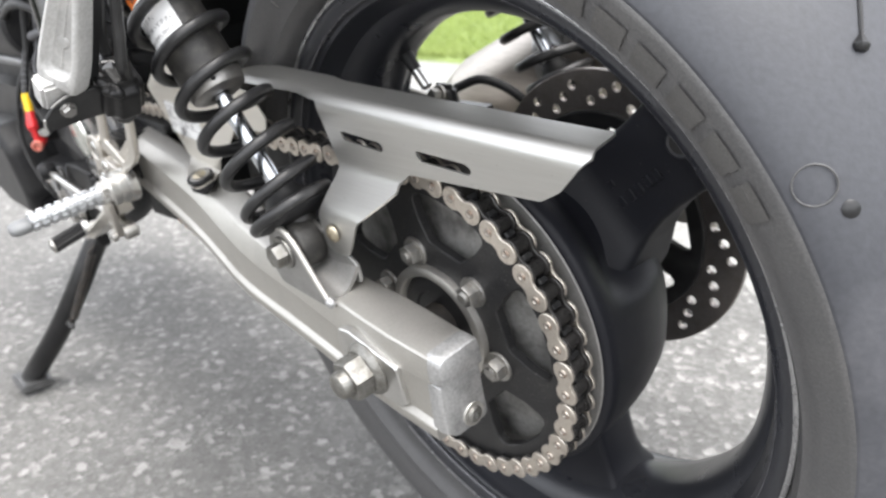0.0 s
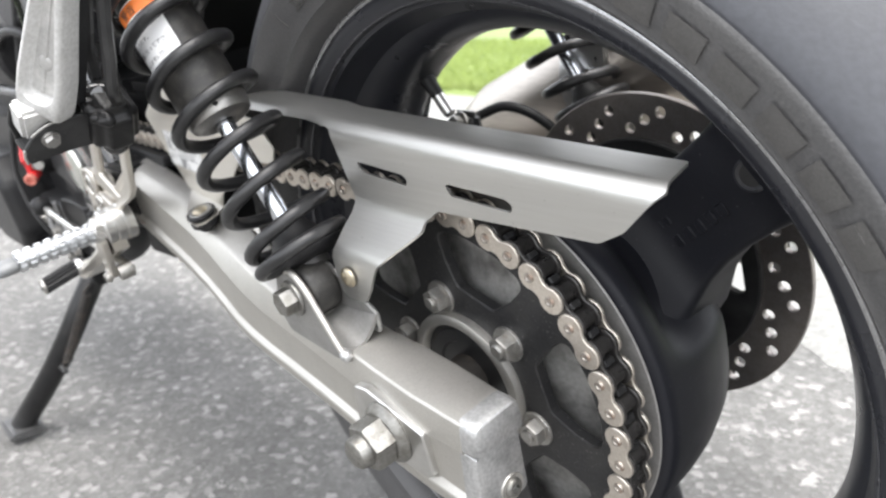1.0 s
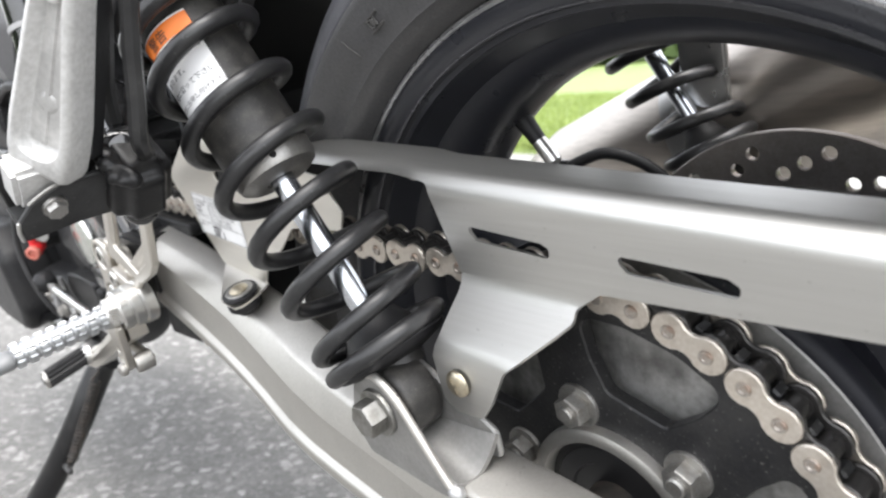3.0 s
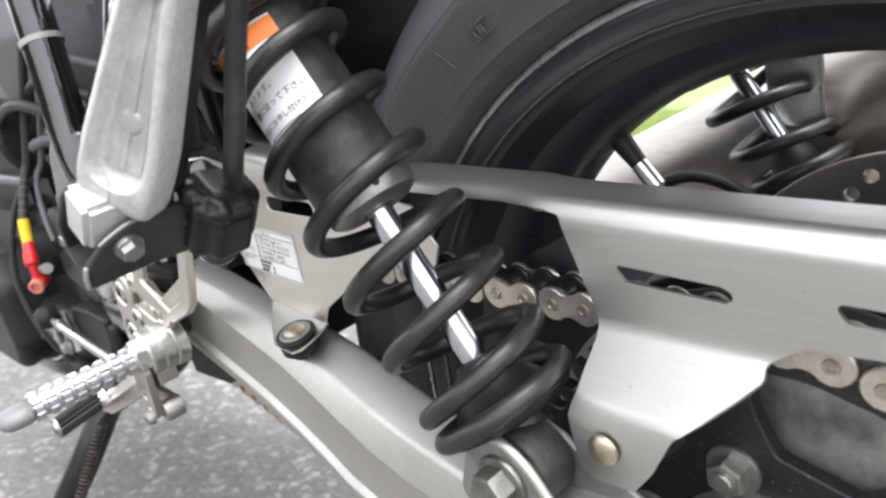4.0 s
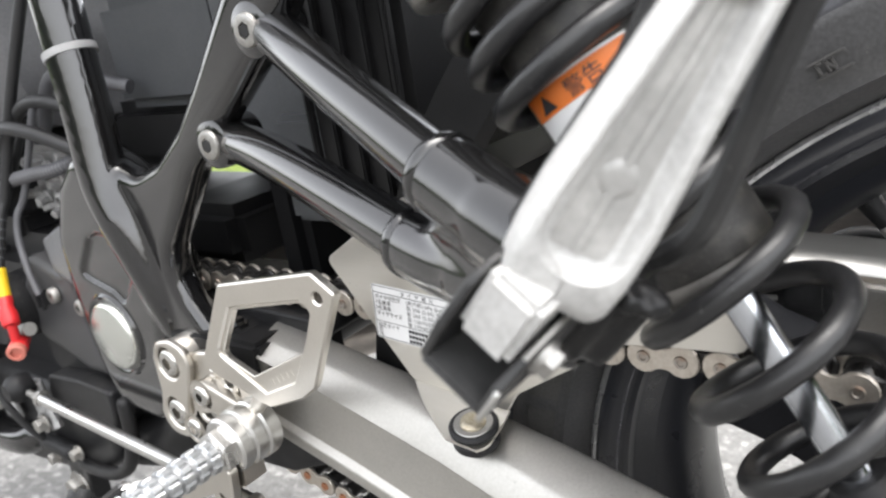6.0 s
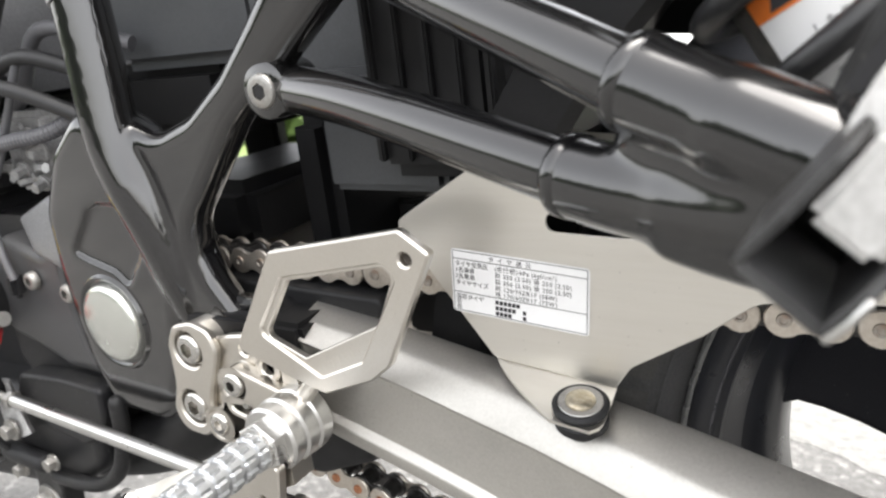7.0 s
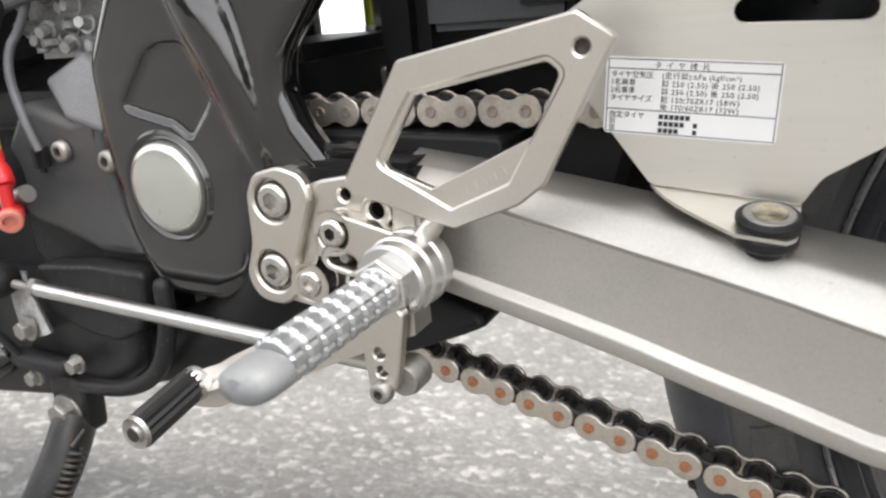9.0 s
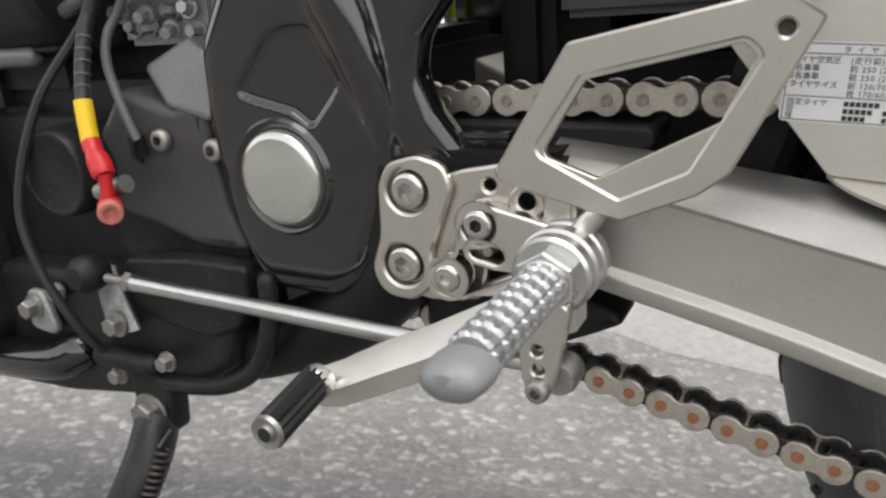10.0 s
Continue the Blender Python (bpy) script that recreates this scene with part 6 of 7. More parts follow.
# faint engraved bars
bm = bmesh.new()
for i in range(5):
    t = i / 5
    x, z = -0.3610 + 0.0042 * i, 0.0905 + 0.0021 * i
    plate([(x, z), (x + 0.0030, z + 0.0015), (x + 0.0018, z + 0.0044), (x - 0.0012, z + 0.0029)], (), -0.15728, -0.1570, 0.0, bm)
part("engraved_bar", bm, "anodised", rearset, "faint engraved bars on the heel guard")
part("guard_stay", block((-0.3990, -0.1530, 0.0720), (-0.3850, -0.1460, 0.0900), 0.002), "anodised", rearset)
part("guard_neck", sweep(smooth_path([(-0.3705, -0.1553, 0.0830), (-0.3775, -0.1555, 0.0760), (-0.3850, -0.1590, 0.0660)], 5), [0.0038] * 4 + [0.0046] * 4 + [0.0056] * 3, 14, flat=0.7, round_ends=True), "anodised", rearset)
# peg boss, nut and knurled peg along -y
PX, PZ = -0.3880, 0.0580
part("peg_boss", lathe([(0.0, -0.1500), (0.0165, -0.1500), (0.0172, -0.1515), (0.0172, -0.1580), (0.0160, -0.1590), (0.0160, -0.1600), (0.0170, -0.1610), (0.0170, -0.1670), (0.0155, -0.1680), (0.0155, -0.1690), (0.0163, -0.1700), (0.0163, -0.1755), (0.0150, -0.1770), (0.0, -0.1770)], (PX, 0, PZ), Y_AX, 48), "machined", rearset, "turned aluminium pivot boss")
part("peg_nut", moved(hexagon(0.0128, 0.0070), frame4((PX, -0.1770, PZ), (0, -1, 0))), "machined", rearset)


def knurled(r, y0, y1, n=20, rings=9):
    """A peg cut into rows of small raised squares."""
    bm = bmesh.new()
    prof = []
    step = (y1 - y0) / rings
    secs = []
    for k in range(rings):
        for f, d in ((0.0, -0.0016), (0.12, 0.0), (0.66, 0.0), (0.78, -0.0016)):
            y = y0 + (k + f) * step
            ring = []
            for i in range(n * 4):
                a = 2 * math.pi * i / (n * 4)
                ph = i % 4
                cut = -0.0011 if ph == 3 else 0.0
                rr = r + (d if d < 0 else cut)
                ring.append((PX + rr * math.cos(a), y, PZ + rr * math.sin(a)))
            secs.append(ring)
    return loft(secs, bm)


def squashed(bm):
    """Flattened from below, as a worn slider is."""
    for v in bm.verts:
        v.co = Vector((PX + v.co.x * 1.02, v.co.y, PZ - 0.0005 + v.co.z * (0.66 if v.co.z < 0 else 0.62)))
    return bm


part("knurled_peg", knurled(0.0094, -0.1840, -0.2520, 11, 8), "peg_metal", rearset, "knurled bare aluminium foot peg", sharp=20)
part("peg_neck", lathe([(0.0104, -0.1820), (0.0100, -0.1855), (0.0080, -0.1865)], (PX, 0, PZ), Y_AX, 32), "machined", rearset)
part("peg_slider", squashed(lathe([(0.0086, -0.2500), (0.0104, -0.2515), (0.0110, -0.2550), (0.0108, -0.2610), (0.0098, -0.2655), (0.0068, -0.2685), (0.0, -0.2700)], (0, 0, 0), Y_AX, 36)), "slider", rearset, "grey nylon peg end")
# shift lever
lever = []
for x, y, z, h, w in ((-0.3780, -0.1690, 0.0480, 0.0120, 0.0070), (-0.4100, -0.1720, 0.0340, 0.0115, 0.0080), (-0.4450, -0.1745, 0.0170, 0.0110, 0.0085), (-0.4700, -0.1755, 0.0055, 0.0110, 0.0085), (-0.4890, -0.1765, -0.0035, 0.0105, 0.0085), (-0.4965, -0.1770, -0.0065, 0.0090, 0.0080), (-0.5085, -0.1800, -0.0085, 0.0070, 0.0065)):
    # a flat inclined upper face over an upright outer side
    lever.append([(x, y - w, z - h), (x, y - w, z - h * 0.05), (x, y - w * 0.85, z + h * 0.10), (x, y + w * 0.6, z + h), (x, y + w, z + h * 0.85), (x, y + w, z - h)])
part("shift_lever", loft(lever), "anodised", rearset, "long aluminium shift lever", sharp=30)
bm = bmesh.new()
secs = []
for y in np.linspace(-0.1860, -0.2215, 3):
    secs.append([(-0.5030 + (0.0085 - (0.0014 if i % 2 else 0)) * math.cos(2 * math.pi * i / 28), y, -0.0030 + (y + 0.1860) * 0.17 + (0.0085 - (0.0014 if i % 2 else 0)) * math.sin(2 * math.pi * i / 28)) for i in range(28)])
part("toe_rubber", loft(secs), "rubber", rearset, "ribbed black rubber toe piece", sharp=20)
part("toe_end", lathe([(0.0, 0.0030), (0.0040, 0.0030), (0.0045, 0.0012), (0.0078, 0.0022), (0.0084, 0.0)], (-0.5030, -0.2215, -0.0088), (0, -1, 0), 24), "steel", rearset)
# black disc for the shaded bore
part("toe_bore", lathe([(0.0, 0.0034), (0.0034, 0.0034), (0.0036, 0.0028)], (-0.5030, -0.2215, -0.0088), (0, -1, 0), 18), "seal", rearset)
part("toe_collar", lathe([(0.0, 0.0030), (0.0080, 0.0030), (0.0090, 0.0), (0.0090, -0.0030), (0.0, -0.0030)], (-0.5030, -0.1850, -0.0038), (0, -1, 0), 24), "machined", rearset)
# arm with a row of holes and its bolt
crank = rounded([(-0.4010, 0.0500), (-0.3780, 0.0500), (-0.3830, 0.0230), (-0.3860, 0.0120), (-0.3930, 0.0080), (-0.3990, 0.0140)], [0.003, 0.003, 0.006, 0.006, 0.006, 0.006], 4)
part("crank_arm", plate(crank, [circle(-0.3920, 0.0290, 0.0026, 14), circle(-0.3918, 0.0205, 0.0026, 14)], -0.1840, -0.1780, 0.0008), "anodised", rearset, sharp=30)
part("crank_bolt", moved(socket_bolt(0.0052, 0.0052, 0.0024), frame4((-0.3915, -0.1840, 0.0125), (0, -1, 0))), "steel", rearset)
part("rod_end", lathe([(0.0, -0.008), (0.0068, -0.008), (0.0078, -0.005), (0.0078, 0.005), (0.0, 0.008)], (-0.3860, -0.1700, 0.0140), Y_AX, 24), "steel", rearset)
shift_rod = part("shift_rod", sweep([(-0.3900, -0.1660, 0.0135), (-0.6480, -0.1625, 0.0240)], 0.0045, 16), "machined", bike, "long bare aluminium shift rod")
part("rod_thread", sweep([(-0.6480, -0.1625, 0.0240), (-0.6640, -0.1623, 0.0247)], 0.0028, 12), "steel", shift_rod)
part("lock_nut", moved(hexagon(0.0060, 0.0050), frame4((-0.6430, -0.1625, 0.0238), (-1, 0, 0.04))), "steel", shift_rod)
part("ball_joint", lathe([(0.0, -0.0120), (0.0070, -0.0110), (0.0110, -0.0060), (0.0118, 0.0), (0.0100, 0.0080), (0.0, 0.0110)], (-0.6790, -0.1620, 0.0262), Y_AX, 24), "rubber", shift_rod, "black rubber ball joint boot")
part("shaft_lever", sweep([(-0.6800, -0.1500, 0.0255), (-0.6790, -0.1500, 0.0050), (-0.6745, -0.1500, -0.0160)], [0.0085, 0.0105, 0.0130], 14, flat=0.5), "engine_bare", shift_rod, "weathered alloy shift shaft lever")
part("shaft_bolt", moved(hex_bolt(0.0060, 0.0060, 0.0085), frame4((-0.6720, -0.1560, -0.0080), (0, -1, 0))), "steel", shift_rod)

# frame: pressed pivot plate, tubes
outline = rounded([(-0.5680, 0.0190), (-0.5840, 0.0550), (-0.5900, 0.1100), (-0.5880, 0.1500), (-0.5640, 0.1880), (-0.5350, 0.2100), (-0.5000, 0.1950), (-0.4760, 0.1300), (-0.4850, 0.0700), (-0.5000, 0.0300), (-0.5200, 0.0180)],
                  [0.018, 0.03, 0.03, 0.03, 0.03, 0.016, 0.03, 0.03, 0.03, 0.03, 0.018], 6)
press = rounded([(-0.5660, 0.1262), (-0.5414, 0.1536), (-0.5305, 0.1575), (-0.5157, 0.1575), (-0.5013, 0.1292), (-0.5205, 0.1079), (-0.5309, 0.1161), (-0.5560, 0.1222)], [0.003, 0.010, 0.006, 0.006, 0.006, 0.004, 0.012, 0.010], 4)
ways = rounded([(-0.508, 0.100), (-0.508, 0.205), (-0.495, 0.200), (-0.478, 0.194), (-0.450, 0.203), (-0.422, 0.222), (-0.398, 0.245), (-0.360, 0.285), (-0.300, 0.345), (-0.270, 0.325), (-0.330, 0.262), (-0.375, 0.228), (-0.417, 0.197), (-0.4465, 0.163), (-0.4600, 0.148), (-0.4635, 0.132), (-0.4570, 0.117), (-0.4470, 0.104), (-0.4370, 0.091), (-0.4480, 0.082), (-0.4800, 0.080), (-0.495, 0.060)],
               [0.004, 0.003, 0.02, 0.025, 0.03, 0.03, 0.03, 0.05, 0.004, 0.004, 0.05, 0.05, 0.05, 0.02, 0.02, 0.02, 0.02, 0.02, 0.004, 0.008, 0.02, 0.01], 5)
FRONT_TUBE = smooth_path([(-0.4790, -0.1290, 0.0850), (-0.4850, -0.1335, 0.1200), (-0.4950, -0.1350, 0.1550), (-0.5090, -0.1340, 0.1900), (-0.5170, -0.1280, 0.2400), (-0.5320, -0.1190, 0.3400), (-0.5600, -0.1080, 0.4600)], 6)
bm = plate(outline, (), -0.1405, -0.1000, 0.0095)
plate(ways, (), -0.1360, -0.1150, 0.0080, bm)
sweep(FRONT_TUBE, [0.0085 + 0.0065 * min(1.0, k / 14) for k in range(len(FRONT_TUBE))], 20, bm)
frame_thing = part("frame", fused(bm, 0.0014, 6, plate(press, (), -0.1450, -0.1374, 0.0008)), "gloss", bike, "gloss black pressed steel frame with pivot plate", sharp=180)
part("pivot_cap_seat", lathe([(0.0240, -0.1385), (0.0275, -0.1420), (0.0290, -0.1425), (0.0310, -0.1400)], (-0.5420, 0, 0.0835), Y_AX, 48), "gloss", frame_thing)
part("pivot_cap", lathe([(0.0, -0.1465), (0.0200, -0.1460), (0.0232, -0.1450), (0.0245, -0.1435), (0.0248, -0.1400), (0.0, -0.1395)], (-0.5420, 0, 0.0835), Y_AX, 56), "cap", frame_thing, "pearl silver round pivot cap")
part("stay_tube", sweep([(-0.310, -0.124, 0.320), (-0.200, -0.120, 0.430)], 0.0165, 16), "gloss", frame_thing)
part("under_cross", sweep(smooth_path([(-0.4750, -0.1200, 0.0500), (-0.5200, -0.1150, 0.0050), (-0.5800, -0.1100, -0.0250), (-0.6600, -0.1050, -0.0500)], 6), 0.0220, 16), "plastic", frame_thing, "black lower frame tube")
part("stay_tab", block((-0.4500, -0.1300, 0.0760), (-0.4200, -0.1180, 0.1050), 0.003), "gloss", frame_thing)
part("backbone", sweep([(-0.560, -0.05, 0.46), (-0.30, -0.05, 0.42)], 0.02, 16), "gloss", frame_thing)
part("cable_tie", lathe([(0.0145, -0.0022), (0.0163, -0.0022), (0.0163, 0.0022), (0.0145, 0.0022)], (-0.5212, -0.1254, 0.2680), (-0.30, 0.05, 1), 24, close=True), "tie", frame_thing, "pale cable tie round the frame tube")

# engine: sprocket cover, starter side cover, cases, cylinder
cover = rounded([(-0.5800, 0.0365), (-0.5900, 0.0600), (-0.5955, 0.1000), (-0.5950, 0.1240), (-0.6200, 0.1180), (-0.6600, 0.1290), (-0.6900, 0.0950), (-0.6850, 0.0560), (-0.6500, 0.0480), (-0.6180, 0.0370)], [0.004, 0.01, 0.02, 0.004, 0.004, 0.006, 0.01, 0.02, 0.02, 0.02], 4)
engine = part("engine", plate(cover, (), -0.1330, -0.0800, 0.006), "cover", bike, "dark grey air-cooled engine with a bolted sprocket cover", sharp=40)
part("cover_facet", plate(rounded([(-0.6430, 0.1400), (-0.6110, 0.1545), (-0.5985, 0.1470), (-0.5915, 0.1340), (-0.5900, 0.1100), (-0.6229, 0.1180)], [0.003, 0.003, 0.008, 0.010, 0.003, 0.003], 4), (), -0.1350, -0.1150, 0.0030, warp=lambda c: Vector((c.x, c.y + (c.z - 0.112) * 0.32, c.z))), "facet", engine, sharp=40)
for c in ((-0.5905, 0.0955), (-0.6285, 0.1005)):
    part("cover_bolt", moved(socket_bolt(0.0065, 0.0050, 0.0032), frame4((c[0], -0.1340, c[1]), (0, -1, 0))), "steel", engine, "zinc socket bolt")
part("round_cover", lathe([(0.0, -0.1555), (0.0225, -0.1555), (0.0232, -0.1560), (0.0250, -0.1558), (0.0262, -0.1540), (0.0268, -0.1490), (0.0275, -0.1200), (0.0, -0.1200)], (-0.6995, 0, 0.0830), Y_AX, 48), "engine", engine, "round dark starter cover")
part("case", block((-0.9800, -0.1150, -0.0500), (-0.5900, 0.1200, 0.1300), 0.02), "engine", engine, sharp=40)
part("lower_case", plate(rounded([(-0.5950, 0.0050), (-0.6000, -0.0350), (-0.6500, -0.0650), (-0.7600, -0.0800), (-0.9000, -0.0850), (-0.9300, 0.0100), (-0.7000, 0.0150)], 0.02, 4), (), -0.1400, -0.0500, 0.008), "engine", engine, sharp=40)
part("cover_base", plate(rounded([(-0.5860, 0.0200), (-0.5900, 0.1000), (-0.6900, 0.0900), (-0.6950, 0.0300), (-0.6600, 0.0000), (-0.6150, -0.0100)], 0.012, 4), (), -0.1260, -0.0800, 0.004), "engine", engine, sharp=40)
ov = rounded([(-0.5760, 0.0320), (-0.5785, 0.0100), (-0.5880, -0.0060), (-0.6090, -0.0155), (-0.6400, -0.0125), (-0.6660, -0.0030), (-0.6800, 0.0120), (-0.6700, 0.0290), (-0.6200, 0.0335)], [0.004, 0.012, 0.012, 0.014, 0.02, 0.012, 0.008, 0.006, 0.02], 4)
part("side_cover", plate(ov, (), -0.1430, -0.1250, 0.0030), "engine", engine, "grey lower cover of the gear shaft", sharp=40)
part("case_rib", sweep(smooth_path([(-0.5640, -0.1400, 0.0250), (-0.5660, -0.1410, 0.0000), (-0.5780, -0.1420, -0.0270), (-0.6000, -0.1430, -0.0430), (-0.6300, -0.1430, -0.0500), (-0.6600, -0.1420, -0.0520)], 6), 0.0055, 12, round_ends=True), "engine", engine, "rounded dark rib round the lower cover")
gen = rounded([(-1.0600, -0.0400), (-1.0400, 0.0560), (-0.8400, 0.0700), (-0.8040, 0.0400), (-0.7980, -0.0300), (-0.8200, -0.0620), (-0.9400, -0.0660)], 0.026, 6)
part("generator_cover", plate(gen, (), -0.1780, -0.1200, 0.0120), "engine", engine, "rounded dark generator cover", sharp=40)
part("lower_rail", sweep(smooth_path([(-0.7350, -0.1400, -0.0430), (-0.7600, -0.1480, -0.0500), (-0.8500, -0.1500, -0.0520), (-1.0400, -0.1450, -0.0500)], 6), 0.0140, 18, round_ends=True), "gloss", frame_thing, "gloss black lower frame rail")
part("rail_lug", plate(rounded([(-0.7680, -0.0260), (-0.7640, 0.0020), (-0.7480, 0.0020), (-0.7400, -0.0300)], 0.006, 4), (), -0.1500, -0.1440, 0.0015), "engine_bare", engine, "weathered alloy lug on the case")
part("lug_bolt", moved(hex_bolt(0.0062, 0.0070, 0.0085), frame4((-0.7581, -0.1500, -0.0098), (0, -1, 0))), "steel", engine, "zinc hexagon bolt")
part("upper_barrel", lathe([(0.0, -0.130), (0.044, -0.130), (0.0490, -0.126), (0.0500, -0.120), (0.0500, 0.130), (0.0, 0.130)], (-0.8450, -0.0880, 0.1940), (-1, 0, 0), 40), "engine", engine, "smooth dark grey barrel cover")
part("barrel_lip", sweep([(-0.975, -0.1180, 0.1480), (-0.745, -0.1180, 0.1480)], 0.0065, 14, round_ends=True), "facet", engine, "worn grey lip under the barrel")
part("cylinder", block((-0.9300, -0.100, 0.120), (-0.7350, 0.100, 0.300), 0.006), "engine", engine, "dark cylinder block", sharp=40)
for i in range(9):
    part("fin", block((-0.9500, -0.120, 0.150 + i * 0.014), (-0.7200, 0.120, 0.154 + i * 0.014), 0.0015, None, 1), "engine", engine)
bm = bmesh.new()
random.seed(5)
for i in range(16):
    x, z = -0.672 + 0.017 * (i % 4) + random.uniform(-0.004, 0.004), 0.158 + 0.012 * (i // 4) + random.uniform(-0.003, 0.003)
    merge(bm, moved(hex_bolt(0.0038, 0.008, 0.0055), frame4((x, -0.098 - 0.004 * (i % 3), z), (random.uniform(-.3, .3), -1, random.uniform(-.3, .3)))))
merge(bm, block((-0.685, -0.098, 0.150), (-0.610, -0.070, 0.205), 0.004))
part("carburettor_link", bm, "engine_bare", engine, "weathered alloy linkage with small bolts", sharp=35)
part("sprocket_shaft", lathe([(0.0, -0.1120), (0.0150, -0.1120), (0.0160, -0.1050), (0.0, -0.1000)], (-0.6060, 0, 0.0735), Y_AX, 24), "oil_and_recess", engine)

# gear change side bits by the stand
part("linkage_tube", sweep([(-0.7020, -0.1480, -0.0370), (-0.6600, -0.1480, -0.0380)], 0.0072, 16, round_ends=True), "rubber", engine, "black rubber damper tube")
for c in ((-0.6878, -0.1500, -0.0476), (-0.6420, -0.1500, -0.0315), (-0.7380, -0.1440, 0.0010)):
    part("case_bolt", moved(hex_bolt(0.0050, 0.0055, 0.0066), frame4(c, (0, -1, 0))), "steel", engine, "zinc hexagon bolt")

# side stand
foot = Vector((-0.7466, -0.2790, -0.2534))
STP = Vector((-0.6720, -0.1370, -0.0740))
legs = smooth_path([STP + Vector((0.0020, -0.0080, -0.0080)), (-0.6640, -0.1650, -0.1000), (-0.6720, -0.1920, -0.1350), (-0.7000, -0.2320, -0.1900), foot], 4)
stand = part("side_stand", sweep(legs, 0.0145, 16), "satin", bike, "satin black side stand with a return spring")
part("stand_foot", moved(block((-0.034, -0.022, -0.005), (0.030, 0.020, 0.004), 0.003), Matrix.Translation(foot - Vector((0.0, 0.0, 0.004))) @ Matrix.Rotation(radians(-LEAN), 4, "X")), "satin", stand)
part("stand_bracket", plate(rounded([(-0.6870, -0.0840), (-0.6840, -0.0480), (-0.6560, -0.0450), (-0.6520, -0.0600), (-0.6560, -0.0880), (-0.6720, -0.0950)], 0.008, 4), (), -0.1460, -0.1300, 0.002), "satin", stand, sharp=35)
part("stand_pivot", moved(hex_bolt(0.0095, 0.0080, 0.0135), frame4((STP.x, -0.1460, STP.z), (0, -1, 0))), "steel", stand, "zinc pivot bolt")
a, b = Vector((-0.6480, -0.1540, -0.0780)), Vector((-0.6560, -0.2180, -0.1700))
m = frame_of(b - a)
coil = []
for i in range(22 * 12 + 1):
    t = i / (22 * 12)
    ang = 2 * math.pi * i / 12
    coil.append(a + (b - a) * (0.1 + 0.8 * t) + m @ Vector((0.0048 * math.cos(ang), 0.0048 * math.sin(ang), 0)))
part("return_spring", sweep([a] + coil + [b], 0.0013, 6), "oil_and_recess", stand, "rusty dark return spring")
part("spring_tab", sweep([Vector((-0.6880, -0.2170, -0.1700)), Vector((-0.6540, -0.2180, -0.1710))], 0.0035, 8, round_ends=True), "satin", stand)

# muffler and hangers on the right
mu = Vector((math.cos(radians(23)), 0, math.sin(radians(23))))
mc = Vector((-0.080, 0.225, 0.098))
muffler = part("muffler", lathe([(0.0, -0.330), (0.026, -0.330), (0.030, -0.300), (0.050, -0.240), (0.0600, -0.200), (0.0620, -0.190), (0.0620, 0.300), (0.0600, 0.312), (0.048, 0.330), (0.0, 0.332)], mc, mu, 64), "muffler", bike, "brushed steel muffler on the right side")
part("muffler_band", lathe([(0.0622, -0.050), (0.0640, -0.049), (0.0640, -0.022), (0.0622, -0.021)], mc, mu, 64, close=True), "machined", muffler, "bright clamp band")
part("hanger", block((-0.105, 0.150, 0.118), (-0.070, 0.156, 0.185), 0.002), "machined", muffler, "bright sheet hanger")
part("head_pipe", sweep(smooth_path([mc - mu * 0.32, mc - mu * 0.42 + Vector((0, -0.01, 0.0)), Vector((-0.56, 0.17, -0.05)), Vector((-0.70, 0.12, -0.09))], 6), 0.024, 20), "muffler", muffler)

# brake caliper and hose on the right arm
caliper = part("brake_caliper", block((-0.205, 0.074, 0.020), (-0.135, 0.122, 0.072), 0.008), "satin", bike, "black rear brake caliper with hose and bleed screw")
part("caliper_bolt", moved(hex_bolt(0.006, 0.008, 0.009), frame4((-0.152, 0.060, 0.098), (0, -1, 0.3))), "steel", caliper)
part("caliper_arm", block((-0.170, 0.064, 0.060), (-0.140, 0.076, 0.105), 0.005), "satin", caliper)
part("brake_hose", sweep(smooth_path([(-0.150, 0.078, 0.098), (-0.130, 0.090, 0.104), (-0.110, 0.100, 0.096), (-0.098, 0.112, 0.078), (-0.110, 0.125, 0.060)], 8), 0.0042, 10), "rubber", caliper)
part("lower_stay", block((0.030, 0.100, -0.100), (0.062, 0.122, -0.080), 0.006), "satin", caliper)

# rear inner fender, air box, battery tray
bm = bmesh.new()
secs = []
for a in np.linspace(radians(70), radians(177), 36):
    r0, r1 = 0.352, 0.357
    skirt = 0.003 if radians(142) < a < radians(152) else 0.030
    ring = [(-0.092, r0 - 0.030), (-0.088, r0), (0.088, r0), (0.092, r0 - skirt), (0.096, r1 - skirt), (0.092, r1), (-0.092, r1), (-0.096, r1 - 0.030)]
    secs.append([(r * math.cos(a), y, r * math.sin(a)) for y, r in ring])
fender = part("inner_fender", loft(secs), "plastic", bike, "matt black plastic inner fender round the tyre")
airbox = part("air_box", block((-0.475, -0.062, 0.190), (-0.375, 0.070, 0.330), 0.012), "grey_plastic", bike, "grey plastic air box behind the frame", sharp=40)
tray = part("battery_tray", block((-0.372, -0.085, 0.160), (-0.300, 0.080, 0.330), 0.008), "plastic", bike, "black plastic tray with moulded ribs", sharp=40)
for i in range(5):
    part("tray_rib", block((-0.368 + i * 0.016, -0.0895, 0.170), (-0.364 + i * 0.016, -0.0845, 0.320), 0.001), "plastic", tray)
part("tray_wall", block((-0.416, -0.074, 0.150), (-0.340, -0.060, 0.215), 0.004), "grey_plastic", tray)
part("splash_panel", block((-0.455, -0.060, 0.060), (-0.425, 0.060, 0.190), 0.008), "plastic", tray)
